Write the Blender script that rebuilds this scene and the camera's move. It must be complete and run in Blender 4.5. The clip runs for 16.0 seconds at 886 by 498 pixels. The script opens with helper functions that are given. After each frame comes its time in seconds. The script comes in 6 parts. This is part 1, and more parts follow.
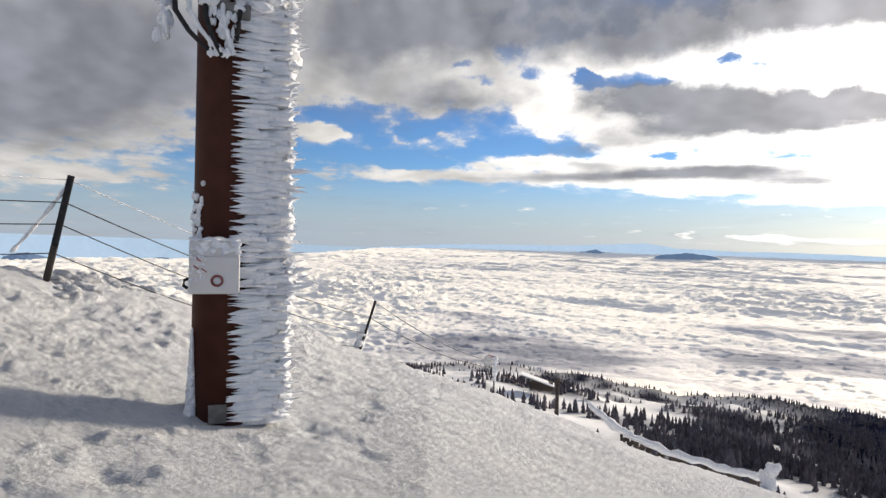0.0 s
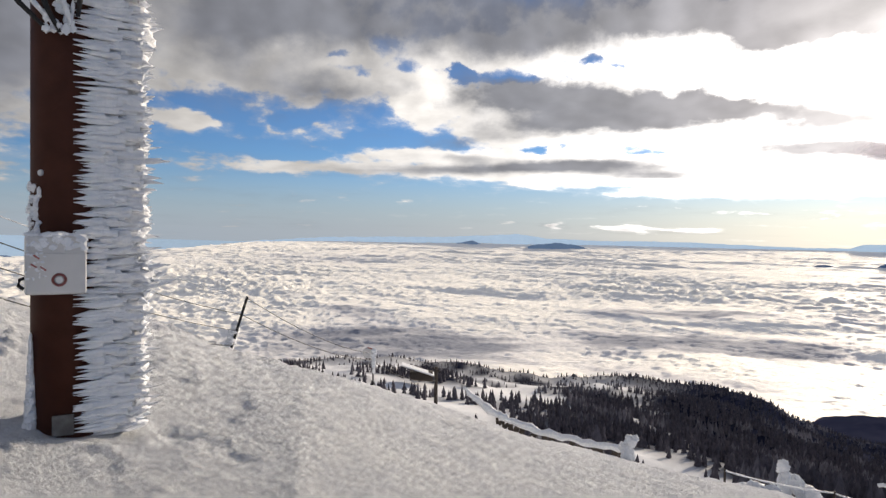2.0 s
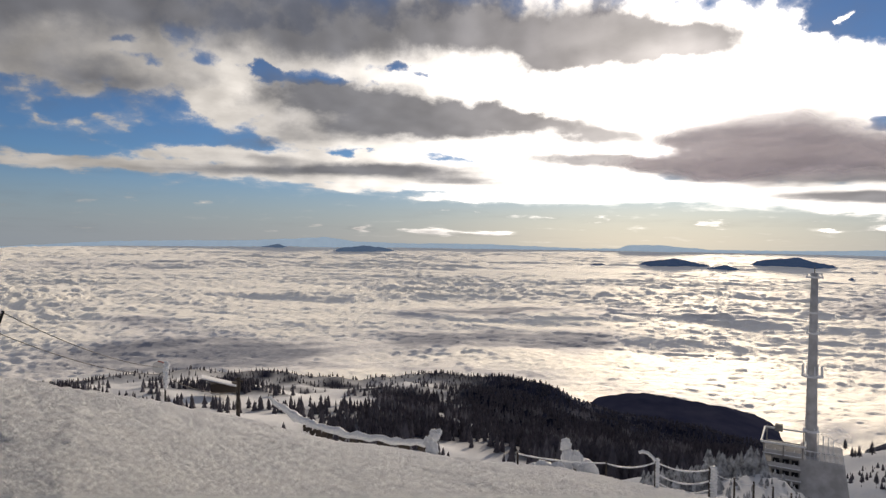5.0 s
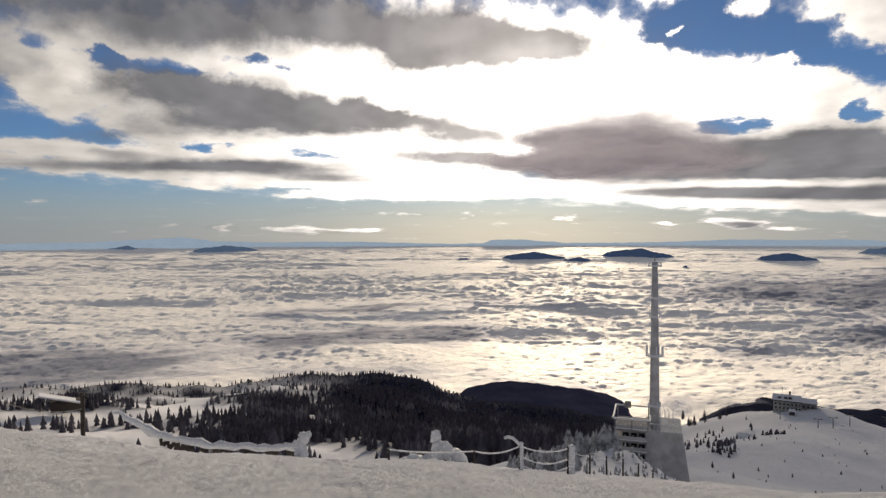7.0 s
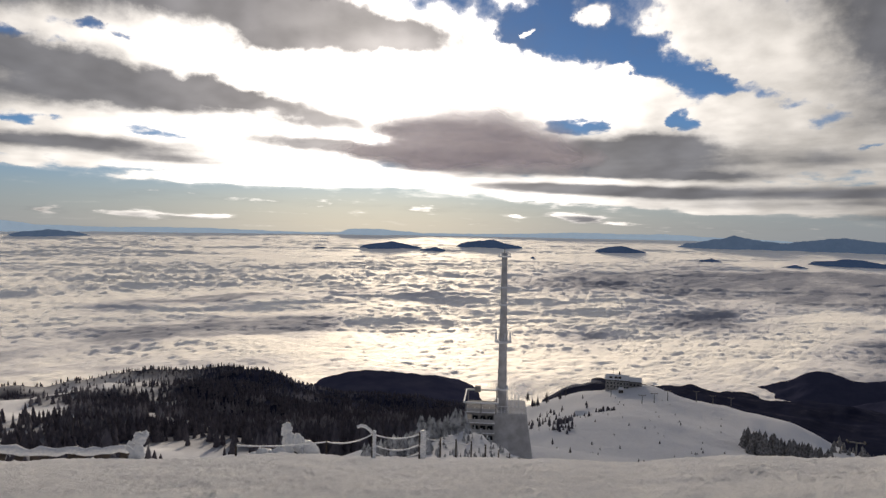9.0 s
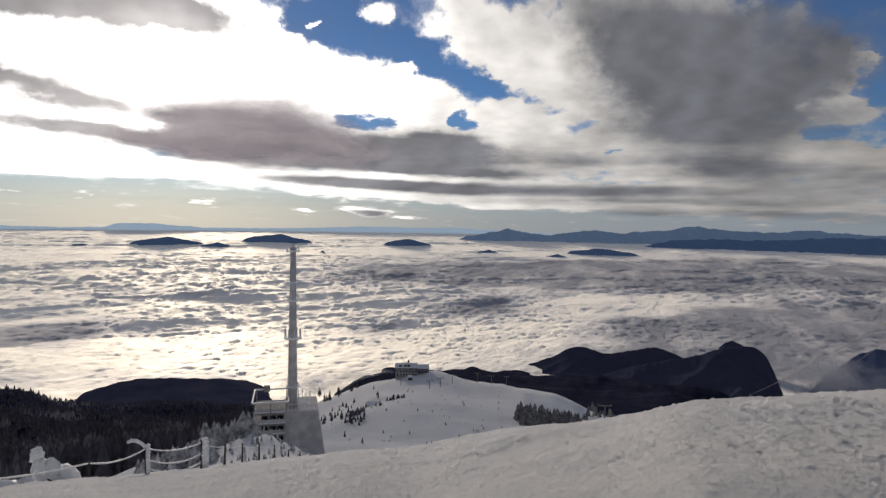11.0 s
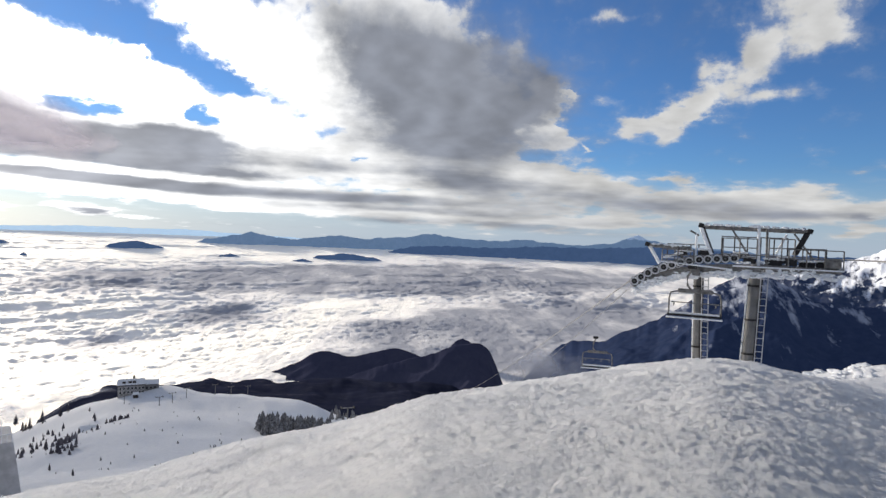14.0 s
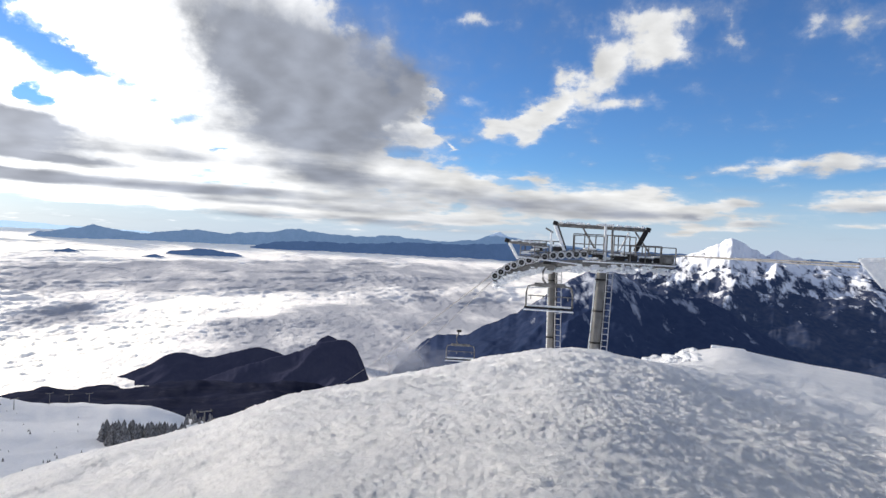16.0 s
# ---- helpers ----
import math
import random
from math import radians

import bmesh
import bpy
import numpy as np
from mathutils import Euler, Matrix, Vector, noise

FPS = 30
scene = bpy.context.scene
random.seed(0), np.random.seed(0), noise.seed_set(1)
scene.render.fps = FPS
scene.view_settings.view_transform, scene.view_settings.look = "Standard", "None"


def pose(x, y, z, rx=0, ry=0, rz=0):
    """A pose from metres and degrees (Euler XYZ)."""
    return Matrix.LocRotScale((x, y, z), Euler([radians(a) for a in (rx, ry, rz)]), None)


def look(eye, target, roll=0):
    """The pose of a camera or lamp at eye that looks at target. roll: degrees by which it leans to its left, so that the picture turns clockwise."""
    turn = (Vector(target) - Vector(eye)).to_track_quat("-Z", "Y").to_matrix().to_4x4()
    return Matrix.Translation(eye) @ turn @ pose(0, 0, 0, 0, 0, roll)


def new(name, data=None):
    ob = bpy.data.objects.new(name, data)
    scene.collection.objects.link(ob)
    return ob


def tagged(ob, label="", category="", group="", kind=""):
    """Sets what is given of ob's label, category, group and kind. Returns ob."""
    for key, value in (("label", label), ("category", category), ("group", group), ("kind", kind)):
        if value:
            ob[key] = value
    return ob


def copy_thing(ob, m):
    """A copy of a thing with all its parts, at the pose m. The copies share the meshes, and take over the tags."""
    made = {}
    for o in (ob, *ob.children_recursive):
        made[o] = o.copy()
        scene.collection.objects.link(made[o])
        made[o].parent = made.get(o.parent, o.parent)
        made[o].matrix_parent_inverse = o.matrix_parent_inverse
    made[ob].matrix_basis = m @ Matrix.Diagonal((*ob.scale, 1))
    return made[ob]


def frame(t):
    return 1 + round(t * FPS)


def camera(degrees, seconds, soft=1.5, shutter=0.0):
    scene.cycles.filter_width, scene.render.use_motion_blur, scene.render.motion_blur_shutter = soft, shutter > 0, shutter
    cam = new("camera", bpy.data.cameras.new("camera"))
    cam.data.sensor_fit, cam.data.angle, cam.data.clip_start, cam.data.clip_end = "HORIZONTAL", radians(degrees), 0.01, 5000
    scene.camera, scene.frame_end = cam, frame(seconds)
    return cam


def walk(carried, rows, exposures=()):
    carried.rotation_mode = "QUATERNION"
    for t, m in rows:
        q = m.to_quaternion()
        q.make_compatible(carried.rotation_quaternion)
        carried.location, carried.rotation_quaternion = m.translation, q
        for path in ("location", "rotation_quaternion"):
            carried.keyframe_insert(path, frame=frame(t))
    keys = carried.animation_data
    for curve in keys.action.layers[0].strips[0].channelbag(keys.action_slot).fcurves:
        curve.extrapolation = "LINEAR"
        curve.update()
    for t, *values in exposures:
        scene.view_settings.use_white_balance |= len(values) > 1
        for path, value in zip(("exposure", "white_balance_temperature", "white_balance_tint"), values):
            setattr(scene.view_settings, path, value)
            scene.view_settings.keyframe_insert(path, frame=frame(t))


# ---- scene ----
# ---------------- camera ----------------
cam = camera(70.57, 16.0, soft=1.45)
ARM = 0.34  # the phone swings round the body at arm's length


def held(rx, ry, rz):
    a = radians(rz)
    return pose(-ARM * math.sin(a), ARM * math.cos(a), 0.0, rx, ry, rz)


PATH = [
    (0.0, held(88.96, -1.51, -0.00)),
    (0.5, held(88.97, -1.23, -2.72)),
    (1.0, held(88.61, -0.94, -5.32)),
    (1.5, held(88.34, -0.88, -8.11)),
    (2.0, held(88.48, -0.96, -11.06)),
    (2.5, held(88.90, -1.27, -13.70)),
    (3.0, held(89.05, -1.49, -16.68)),
    (3.5, held(89.03, -1.53, -19.99)),
    (4.0, held(89.02, -1.38, -22.82)),
    (6.5, held(88.85, 0.12, -37.43)),
    (7.0, held(88.78, 0.25, -40.50)),
    (7.5, held(88.68, 0.40, -44.05)),
    (8.0, held(88.49, -0.08, -47.98)),
    (10.5, held(87.41, -1.02, -65.41)),
    (11.0, held(87.62, -0.84, -72.53)),
    (11.5, held(87.77, -1.14, -77.86)),
    (12.0, held(87.74, -1.52, -82.20)),
    (12.5, held(88.55, -1.67, -86.45)),
    (13.0, held(88.93, -1.87, -90.61)),
    (13.5, held(88.90, -2.16, -93.80)),
    (14.0, held(88.68, -2.29, -95.45)),
    (14.5, held(88.55, -2.92, -96.53)),
    (15.0, held(88.47, -3.04, -99.35)),
    (15.5, held(88.76, -2.83, -104.27)),
    (16.0, held(88.82, -2.79, -107.59)),
]
walk(cam, PATH, exposures=[(0.0, 0.55, 6600, 10), (4.0, -0.08, 6850, 12), (7.0, -0.32, 7000, 12), (11.0, -0.36, 6650, 11), (13.0, 0.18, 6350, 9), (16.0, 0.92, 6250, 9)])

# ---------------- sky and sun ----------------
SUN_AZ, SUN_EL = 47.5, 12.0

sun = new("sun", bpy.data.lights.new("sun", "SUN"))
sun.data.energy, sun.data.angle, sun.data.color = 5.0, radians(6), (1.0, 0.86, 0.68)
sun_from = Vector((math.sin(radians(SUN_AZ)) * math.cos(radians(SUN_EL)), math.cos(radians(SUN_AZ)) * math.cos(radians(SUN_EL)), math.sin(radians(SUN_EL))))
beam = Vector((math.sin(radians(52.5)), math.cos(radians(52.5)), math.tan(radians(10.6))))
sun.matrix_world = look(beam * 50, (0, 0, 0))  # its disc stands behind the dark bank

world = bpy.data.worlds.new("winter_sky")
scene.world = world
world.use_nodes = True
WT = world.node_tree
WT.nodes.clear()


def wn(kind, ins=(), **props):
    n = WT.nodes.new(kind)
    for k, v in props.items():
        setattr(n, k, v)
    for i, v in enumerate(ins):
        if v is None:
            continue
        if isinstance(v, bpy.types.NodeSocket):
            WT.links.new(v, n.inputs[i])
        else:
            n.inputs[i].default_value = v
    return n


def wmath(op, a, b=None, c=None, clamp=False):
    return wn("ShaderNodeMath", (a, b, c), operation=op, use_clamp=clamp).outputs[0]


def wstep(x, lo, hi, to0=0.0, to1=1.0):
    return wn("ShaderNodeMapRange", (x, lo, hi, to0, to1), interpolation_type="SMOOTHSTEP").outputs[0]


def wmix(f, a, b):
    n = wn("ShaderNodeMix", data_type="RGBA")
    for s, v in ((n.inputs[0], f), (n.inputs[6], a), (n.inputs[7], b)):
        if isinstance(v, bpy.types.NodeSocket):
            WT.links.new(v, s)
        else:
            s.default_value = v
    return n.outputs[2]


way = wn("ShaderNodeTexCoord").outputs["Generated"]
way = wn("ShaderNodeVectorMath", (way,), operation="NORMALIZE").outputs[0]
sep = wn("ShaderNodeSeparateXYZ", (way,))
az = wmath("MULTIPLY", wmath("ARCTAN2", sep.outputs[0], sep.outputs[1]), 57.2958)
el = wmath("MULTIPLY", wmath("ARCSINE", sep.outputs[2]), 57.2958)
flat = wn("ShaderNodeCombineXYZ", (az, el, 0.0)).outputs[0]

# a level cloud layer seen from below: its detail crowds towards the horizon
rise = wmath("MULTIPLY", wmath("LOGARITHM", wmath("ADD", wmath("MAXIMUM", el, -1.0), 3.0), 2.71828), 6.5)
layer = wn("ShaderNodeCombineXYZ", (wmath("MULTIPLY", az, 0.30), rise, 0.0)).outputs[0]
long = wn("ShaderNodeVectorMath", (layer, (0.22, 0.40, 0.0)), operation="MULTIPLY").outputs[0]
warp = wn("ShaderNodeTexNoise", (long, None, 1.7, 6.0, 0.56), noise_dimensions="2D")
push = wn("ShaderNodeVectorMath", (warp.outputs[1], (0.5, 0.5, 0.5)), operation="SUBTRACT").outputs[0]
curl = wn("ShaderNodeTexNoise", (layer, None, 1.1, 5.0, 0.6), noise_dimensions="2D").outputs[1]
curl = wn("ShaderNodeVectorMath", (curl, (0.5, 0.5, 0.5)), operation="SUBTRACT").outputs[0]
curl = wn("ShaderNodeVectorMath", (curl, (4.5, 1.7, 0.0)), operation="MULTIPLY").outputs[0]
push = wn("ShaderNodeVectorMath", (push, (6.0, 1.9, 0.0), curl), operation="MULTIPLY_ADD").outputs[0]
lower = wn("ShaderNodeCombineXYZ", (wstep(el, 2.0, 12.0, 0.7, 1.0), wstep(el, 2.0, 15.0, 0.10, 1.0), 0.0)).outputs[0]
bent = wn("ShaderNodeVectorMath", (push, lower, flat), operation="MULTIPLY_ADD").outputs[0]
drawn = wn("ShaderNodeVectorMath", (flat, (0.045, 0.85, 0.0)), operation="MULTIPLY").outputs[0]
streaks = wn("ShaderNodeTexNoise", (drawn, None, 1.0, 5.0, 0.55, 2.0), noise_dimensions="2D").outputs[0]
streaks = wmath("MULTIPLY", wmath("SUBTRACT", streaks, 0.5), wstep(el, 11.0, 4.0, 0.0, 1.0))
fine = wn("ShaderNodeVectorMath", (layer, (0.75, 0.85, 0.0)), operation="MULTIPLY").outputs[0]
puffs = wn("ShaderNodeTexNoise", (fine, None, 1.5, 8.0, 0.56, 2.0), noise_dimensions="2D").outputs[0]
# side light put into the cloud colour: puffs bright towards the sun, shaded away
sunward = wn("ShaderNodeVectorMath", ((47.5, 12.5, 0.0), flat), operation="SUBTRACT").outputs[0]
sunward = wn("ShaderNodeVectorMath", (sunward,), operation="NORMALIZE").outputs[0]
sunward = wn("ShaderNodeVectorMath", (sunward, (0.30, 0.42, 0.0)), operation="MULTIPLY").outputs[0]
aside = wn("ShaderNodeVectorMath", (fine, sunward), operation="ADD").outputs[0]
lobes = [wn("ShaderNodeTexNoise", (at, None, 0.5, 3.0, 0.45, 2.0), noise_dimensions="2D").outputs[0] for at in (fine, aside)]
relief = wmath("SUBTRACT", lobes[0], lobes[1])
body_noise = wn("ShaderNodeTexNoise", (long, None, 3.1, 7.0, 0.58), noise_dimensions="2D").outputs[0]

sums = {"bank": 0.0, "grey": 0.0}
chain = [bent]


def blob(key, a, e, w, h, tilt, amount):
    m = wn("ShaderNodeMapping", (chain[0], (a, e, 0.0), (0.0, 0.0, radians(tilt)), (w, h, 1.0)), vector_type="TEXTURE").outputs[0]
    d = wn("ShaderNodeVectorMath", (m, m), operation="DOT_PRODUCT").outputs[1]
    sums[key] = wmath("MULTIPLY_ADD", wmath("POWER", 0.3679, wmath("POWER", d, 1.1 if key == "bank" else 0.85)), amount, sums[key])
    # each cloud waits for the one before it, which keeps the shader's memory small
    chain[0] = wn("ShaderNodeVectorMath", (sums[key], (1e-9, 1e-9, 0.0), bent), operation="MULTIPLY_ADD").outputs[0]


def bank(*args):
    blob("bank", *args)


def grey(*args):
    blob("grey", *args)


bank(-30.7, 12.3, 16.5, 7.27, 8, 1.5)
bank(-4.8, 19.1, 15, 4.82, 3, 1.2)
bank(-3.9, 13.6, 9.4, 3.09, -1, 1)
bank(-33.9, 4.3, 10.4, 1.48, 5, 0.55)
grey(-34.0, 14.0, 15.8, 3.70, 9, 1.0)
grey(-36.2, 8.6, 9.3, 2.40, 8, 0.62)
grey(-3.3, 19.2, 8.7, 3.33, -1, 0.75)
bank(-11, 9.2, 1.9, 0.88, -7, 0.8)
grey(11.4, 19.2, 10.9, 2.74, -3, 1.25)
grey(27.3, 18.6, 3.7, 1.37, -8, 1.0)
grey(-7.3, 16.3, 3.8, 3.09, 2, 0.6)
grey(-0.4, 12.0, 7.0, 1.25, -0, 0.9)
grey(-0.5, 13.5, 4.0, 0.95, -1, 0.4)
bank(-11.5, 9.1, 2.3, 0.75, 7, 0.9)
bank(-4.1, 8.6, 1.5, 0.78, -33, 0.8)
bank(0.4, 8.8, 2.8, 0.89, 10, 0.7)
bank(9, 11.9, 2, 2.18, -21, 1.7)
grey(8.9, 12.0, 1.5, 1.55, -23, -0.9)
bank(12.1, 11.5, 0.6, 0.68, 8, 1.2)
bank(4.1, 13.1, 2.6, 1.44, -1, 0.9)
bank(25, 11.1, 10.5, 1.87, -2, 1.2)
grey(19.4, 11.7, 5.9, 1.24, -3, 1.05)
grey(24.3, 10.1, 8.0, 0.81, 1, 0.95)
grey(32.8, 10.9, 4.3, 0.80, -5, 0.7)
bank(30.7, 15.3, 13.2, 2.38, -0, 1.2)
bank(35, 12.4, 8.3, 1.73, -1, 1.2)
bank(29.8, 8.1, 14.5, 2.78, -1, 0.9)
bank(6.2, 7.2, 5.7, 0.76, 4, 1)
bank(-2.4, 5.6, 8.9, 0.55, 1, 1.1)
bank(19.8, 5.5, 15.3, 1.09, -1, 1.2)
grey(9.9, 5.7, 9.2, 0.51, 1, 0.75)
grey(23.9, 5.9, 7.6, 0.73, -2, 0.6)
bank(19.1, 4.2, 2, 0.3, -4, 1)
bank(36.1, 3.7, 7.4, 0.45, -0, 1.1)
bank(8.4, 2.8, 0.5, 0.21, 4, 1)
bank(37.8, 4.9, 5.4, 1.11, -2, 0.9)
bank(0.8, 15.6, 1.3, 0.47, -4, -0.78)
bank(3.6, 14.2, 3.1, 0.76, 6, -0.8)
bank(12.5, 14.2, 1.3, 0.86, -6, -0.94)
bank(20.6, 13.4, 6.6, 0.56, 0, -0.75)
bank(24.7, 15.4, 1.3, 0.68, -8, -0.94)
bank(28.2, 14.8, 1.3, 0.36, -7, -0.78)
bank(30.5, 12.5, 1.2, 0.36, -6, -0.86)
bank(-9.4, 10.5, 3, 1.03, 2, -0.7)
bank(-2.4, 9.6, 2, 0.68, 3, -0.8)
bank(7.5, 8.2, 6.4, 0.8, 2, -0.8)
bank(20.7, 7.5, 1.7, 0.39, -9, -0.7)
bank(29.2, 7.1, 3.4, 0.38, -5, -0.7)
bank(-2.9, 6.8, 3.5, 0.69, 1, -0.8)
grey(30.4, 19.1, 6.3, 2.18, -0, 0.95)
grey(38.1, 16.1, 3.3, 1.39, -1, 1.3)
grey(42.9, 17.0, 10.2, 1.75, -5, 1.25)
grey(20.1, 17.0, 5.8, 1.69, 5, 0.5)
grey(43.0, 18.4, 3.6, 1.81, -11, 0.9)
bank(36.3, 17.3, 16.2, 3.38, -1, 1.2)
bank(43.2, 13.4, 14.3, 3.56, -0, 1.6)
bank(53.6, 16, 7.6, 2.29, -10, 1.3)
bank(63.9, 12.5, 6.7, 2.27, -9, 1.2)
bank(71.3, 10.3, 4.3, 2.19, -8, 0.85)
bank(34.7, 8.2, 14.7, 2.95, -2, 1.1)
grey(63.0, 12.5, 1.6, 1.01, -9, 0.45)
bank(66.6, 18, 0.9, 1.01, 11, 0.7)
bank(62, 17.1, 0.6, 0.71, -16, 0.8)
bank(58.8, 19.6, 1.7, 0.95, 6, 0.8)
bank(76.1, 16.5, 2.9, 1.77, -2, 1.1)
bank(77.5, 13.7, 1.9, 0.96, -41, 0.9)
bank(69.8, 13, 0.8, 0.78, -6, 0.8)
bank(77.4, 9.6, 2, 1.66, -13, 0.9)
grey(19.2, 12.4, 6.5, 1.06, -1, 1.15)
grey(29.3, 11.3, 7.7, 0.85, -4, 0.95)
grey(26.2, 9.7, 10.4, 0.95, 3, 0.95)
grey(41.8, 9.2, 5.1, 1.00, -6, 1.1)
grey(12.5, 8.2, 3.8, 0.60, 9, 0.5)
grey(54.9, 8.0, 8.2, 2.26, -5, 1.7)
grey(42.6, 7.0, 7.5, 0.86, -5, 1.4)
grey(57.1, 5.8, 7.8, 1.09, -3, 1.3)
grey(71.4, 6.6, 8.5, 0.90, -3, 1.0)
grey(72.5, 7.4, 3.8, 0.80, -3, 0.8)
grey(71.7, 4.5, 8.3, 0.45, -5, 0.9)
grey(47.5, 7.6, 1.5, 0.40, -4, -1.8)
bank(55.1, 9.9, 9.9, 2.9, -6, 1.4)
bank(71.4, 6.7, 8.5, 2.01, -5, 1.1)
grey(62.8, 3.6, 6.5, 0.39, -2, 0.9)
grey(72.5, 2.8, 7.3, 0.54, -2, 1.1)
bank(67.7, 2.6, 12.9, 0.47, -2, 1.1)
bank(69.4, 3.7, 10.9, 0.74, -2, 1)
bank(41.8, 3.6, 13.2, 0.31, -0, 1.1)
bank(45.2, 4.6, 12.4, 0.82, -0, 1.1)
grey(19.7, 6.0, 11.9, 0.56, 2, 0.8)
grey(30.5, 5.2, 6.6, 0.50, -2, 0.8)
grey(12.9, 6.7, 2.6, 0.35, 0, 0.5)
bank(76.7, 1.5, 2.7, 0.17, -1, 1)
bank(13, 14.1, 1.9, 0.74, 5, -0.8)
bank(25.8, 15, 3.9, 0.81, -4, -0.85)
bank(18.1, 13.6, 3.7, 0.61, -1, -0.6)
bank(30.8, 12.4, 2, 0.43, -5, -0.8)
bank(11.6, 7.9, 1.7, 0.51, -7, -0.8)
bank(20.6, 7.7, 1.3, 0.46, -5, -0.7)
bank(29.3, 7.2, 4.3, 0.39, -6, -0.74)
bank(65.5, 8.8, 3.1, 0.7, -4, -1.01)
bank(74.2, 9.2, 1.6, 0.95, -17, -0.8)
bank(60.9, 16.8, 2.8, 1.33, -5, -0.5)
bank(65.7, 0.9, 2, 0.38, -1, 1)
grey(65.7, 0.8, 2.0, 0.31, -1, 0.75)
bank(27.4, 0.6, 2.3, 0.35, -0, 1)
grey(27.4, 0.5, 2.3, 0.28, -0, 0.75)
bank(21.2, 0.7, 0.8, 0.33, -0, 1)
grey(21.2, 0.7, 0.8, 0.27, -0, 0.75)
bank(32.1, 0.5, 2, 0.2, -0, 1)
grey(32.1, 0.4, 2.0, 0.16, -0, 0.75)
bank(59.4, 1, 1.1, 0.15, -3, 0.9)
bank(69.6, 0.4, 1.1, 0.14, -2, 0.9)
grey(70.7, 7.0, 5.6, 1.10, 2, 1.1)
grey(70.7, 5.4, 7.7, 0.61, -0, 0.9)
bank(67.6, 11, 6.7, 2.17, -9, 1.2)
bank(75.8, 6.2, 12.6, 2.01, -3, 1.1)
bank(69.6, 13, 1.7, 0.96, -24, 0.9)
bank(79.6, 9.4, 3.9, 1.47, -15, 1)
bank(66, 18.5, 1.1, 0.8, -22, 0.7)
bank(61.9, 17.1, 0.5, 0.54, -74, 0.8)
grey(68.2, 3.3, 10.1, 0.41, -1, 1.0)
grey(87.9, 2.3, 13.7, 0.45, -1, 1.05)
grey(77.4, 4.5, 6.1, 0.51, -4, 0.9)
grey(90.7, 3.1, 7.0, 0.58, -1, 0.9)
grey(90.5, 1.1, 4.9, 0.39, -1, 0.85)
grey(101.9, 1.1, 6.3, 0.54, -3, 0.9)
grey(84.9, 5.7, 3.4, 0.89, -4, 0.75)
bank(70.2, 3.2, 13.2, 1.23, -2, 1.1)
bank(81.5, 1.7, 7, 0.41, -0, 0.9)
bank(94.6, 2, 14.7, 1.43, -2, 0.9)
bank(77.2, 15.7, 8.1, 2.75, -28, 1.5)
bank(86.8, 15.4, 8.5, 5.71, -9, 1.6)
bank(95.9, 10.8, 7.5, 4.85, -10, 1.5)
bank(95.2, 5.5, 11, 2.79, -5, 1.2)
bank(104.5, 9.7, 1.8, 1, -19, 0.8)
grey(87.0, 17.2, 7.2, 2.63, -3, 0.6)
grey(94.7, 12.4, 6.0, 3.31, -10, 1.35)
grey(94.2, 8.2, 7.5, 1.85, -3, 1.0)
grey(100.8, 12.8, 2.6, 1.69, -20, 1.0)
grey(96.3, 4.6, 5.4, 1.02, -4, 0.7)
grey(103.4, 9.6, 2.4, 0.42, 0, -0.5)
grey(87.0, 18.1, 5.7, 0.70, 1, -0.2)
bank(87.8, 6.3, 0.5, 0.39, -15, -0.9)
bank(65, 8.9, 2.5, 0.64, 0, -0.86)
bank(73.9, 9.4, 1.2, 1.09, -11, -0.8)
bank(105.9, 12.3, 0.6, 0.36, -17, 0.7)
bank(104, 7.2, 1.1, 0.51, -3, -0.7)
bank(61, 16.8, 4, 1.34, -12, -0.78)
bank(69, 14.9, 4.4, 1.77, -20, -0.94)
bank(77, 12.1, 3.9, 0.96, -12, -1)
bank(65.8, 0.8, 1.9, 0.41, -1, 1)
grey(65.8, 0.7, 1.9, 0.36, -1, 0.9)
bank(59.7, 1, 0.6, 0.15, -4, 0.8)
bank(69.5, 0.5, 1.3, 0.15, -1, 0.7)
grey(94.6, 12.7, 7.6, 2.86, -13, 0.9)
grey(96.5, 5.3, 4.9, 0.81, -6, 0.75)
bank(104.2, 11.2, 3.8, 1.46, -54, 0.9)
bank(91.3, 17.8, 4.3, 2.68, 5, 1)
bank(108.4, 4.7, 5.3, 1.31, -2, 1.2)
grey(108.2, 4.0, 5.0, 0.71, -2, 0.8)
bank(120.6, 3.8, 7.2, 1.15, -0, 1.1)
grey(119.8, 3.4, 6.4, 0.67, -2, 0.75)
bank(124.4, 2.9, 7.4, 0.56, 1, 0.9)
grey(122.9, 2.5, 6.5, 0.42, 2, 0.6)
grey(114.2, 3.0, 3.9, 0.69, -2, 0.7)
bank(105.6, 12.6, 0.5, 0.43, -17, 0.8)
bank(109.7, 11.9, 2, 0.53, -7, 0.8)
bank(108, 8.2, 0.4, 0.4, -6, 0.8)
bank(116.2, 5.6, 1.4, 0.58, 1, 0.85)
bank(98.8, 17.9, 1.2, 0.64, 3, 0.6)
bank(113.8, 9.8, 3.4, 1.06, 3, 0.95)
bank(116.1, 10.9, 2.6, 1.32, 27, 1.1)
bank(120, 14.3, 3.7, 1.78, 19, 1.15)
bank(125.6, 17.6, 5.1, 2.46, 11, 0.95)
bank(122.8, 12.1, 4.3, 0.72, 6, 0.6)
grey(114.5, 9.5, 2.6, 0.48, 1, 0.35)
grey(121.3, 14.3, 2.3, 0.89, 20, 0.35)
bank(110, 19, 2.7, 0.53, 4, 0.45)
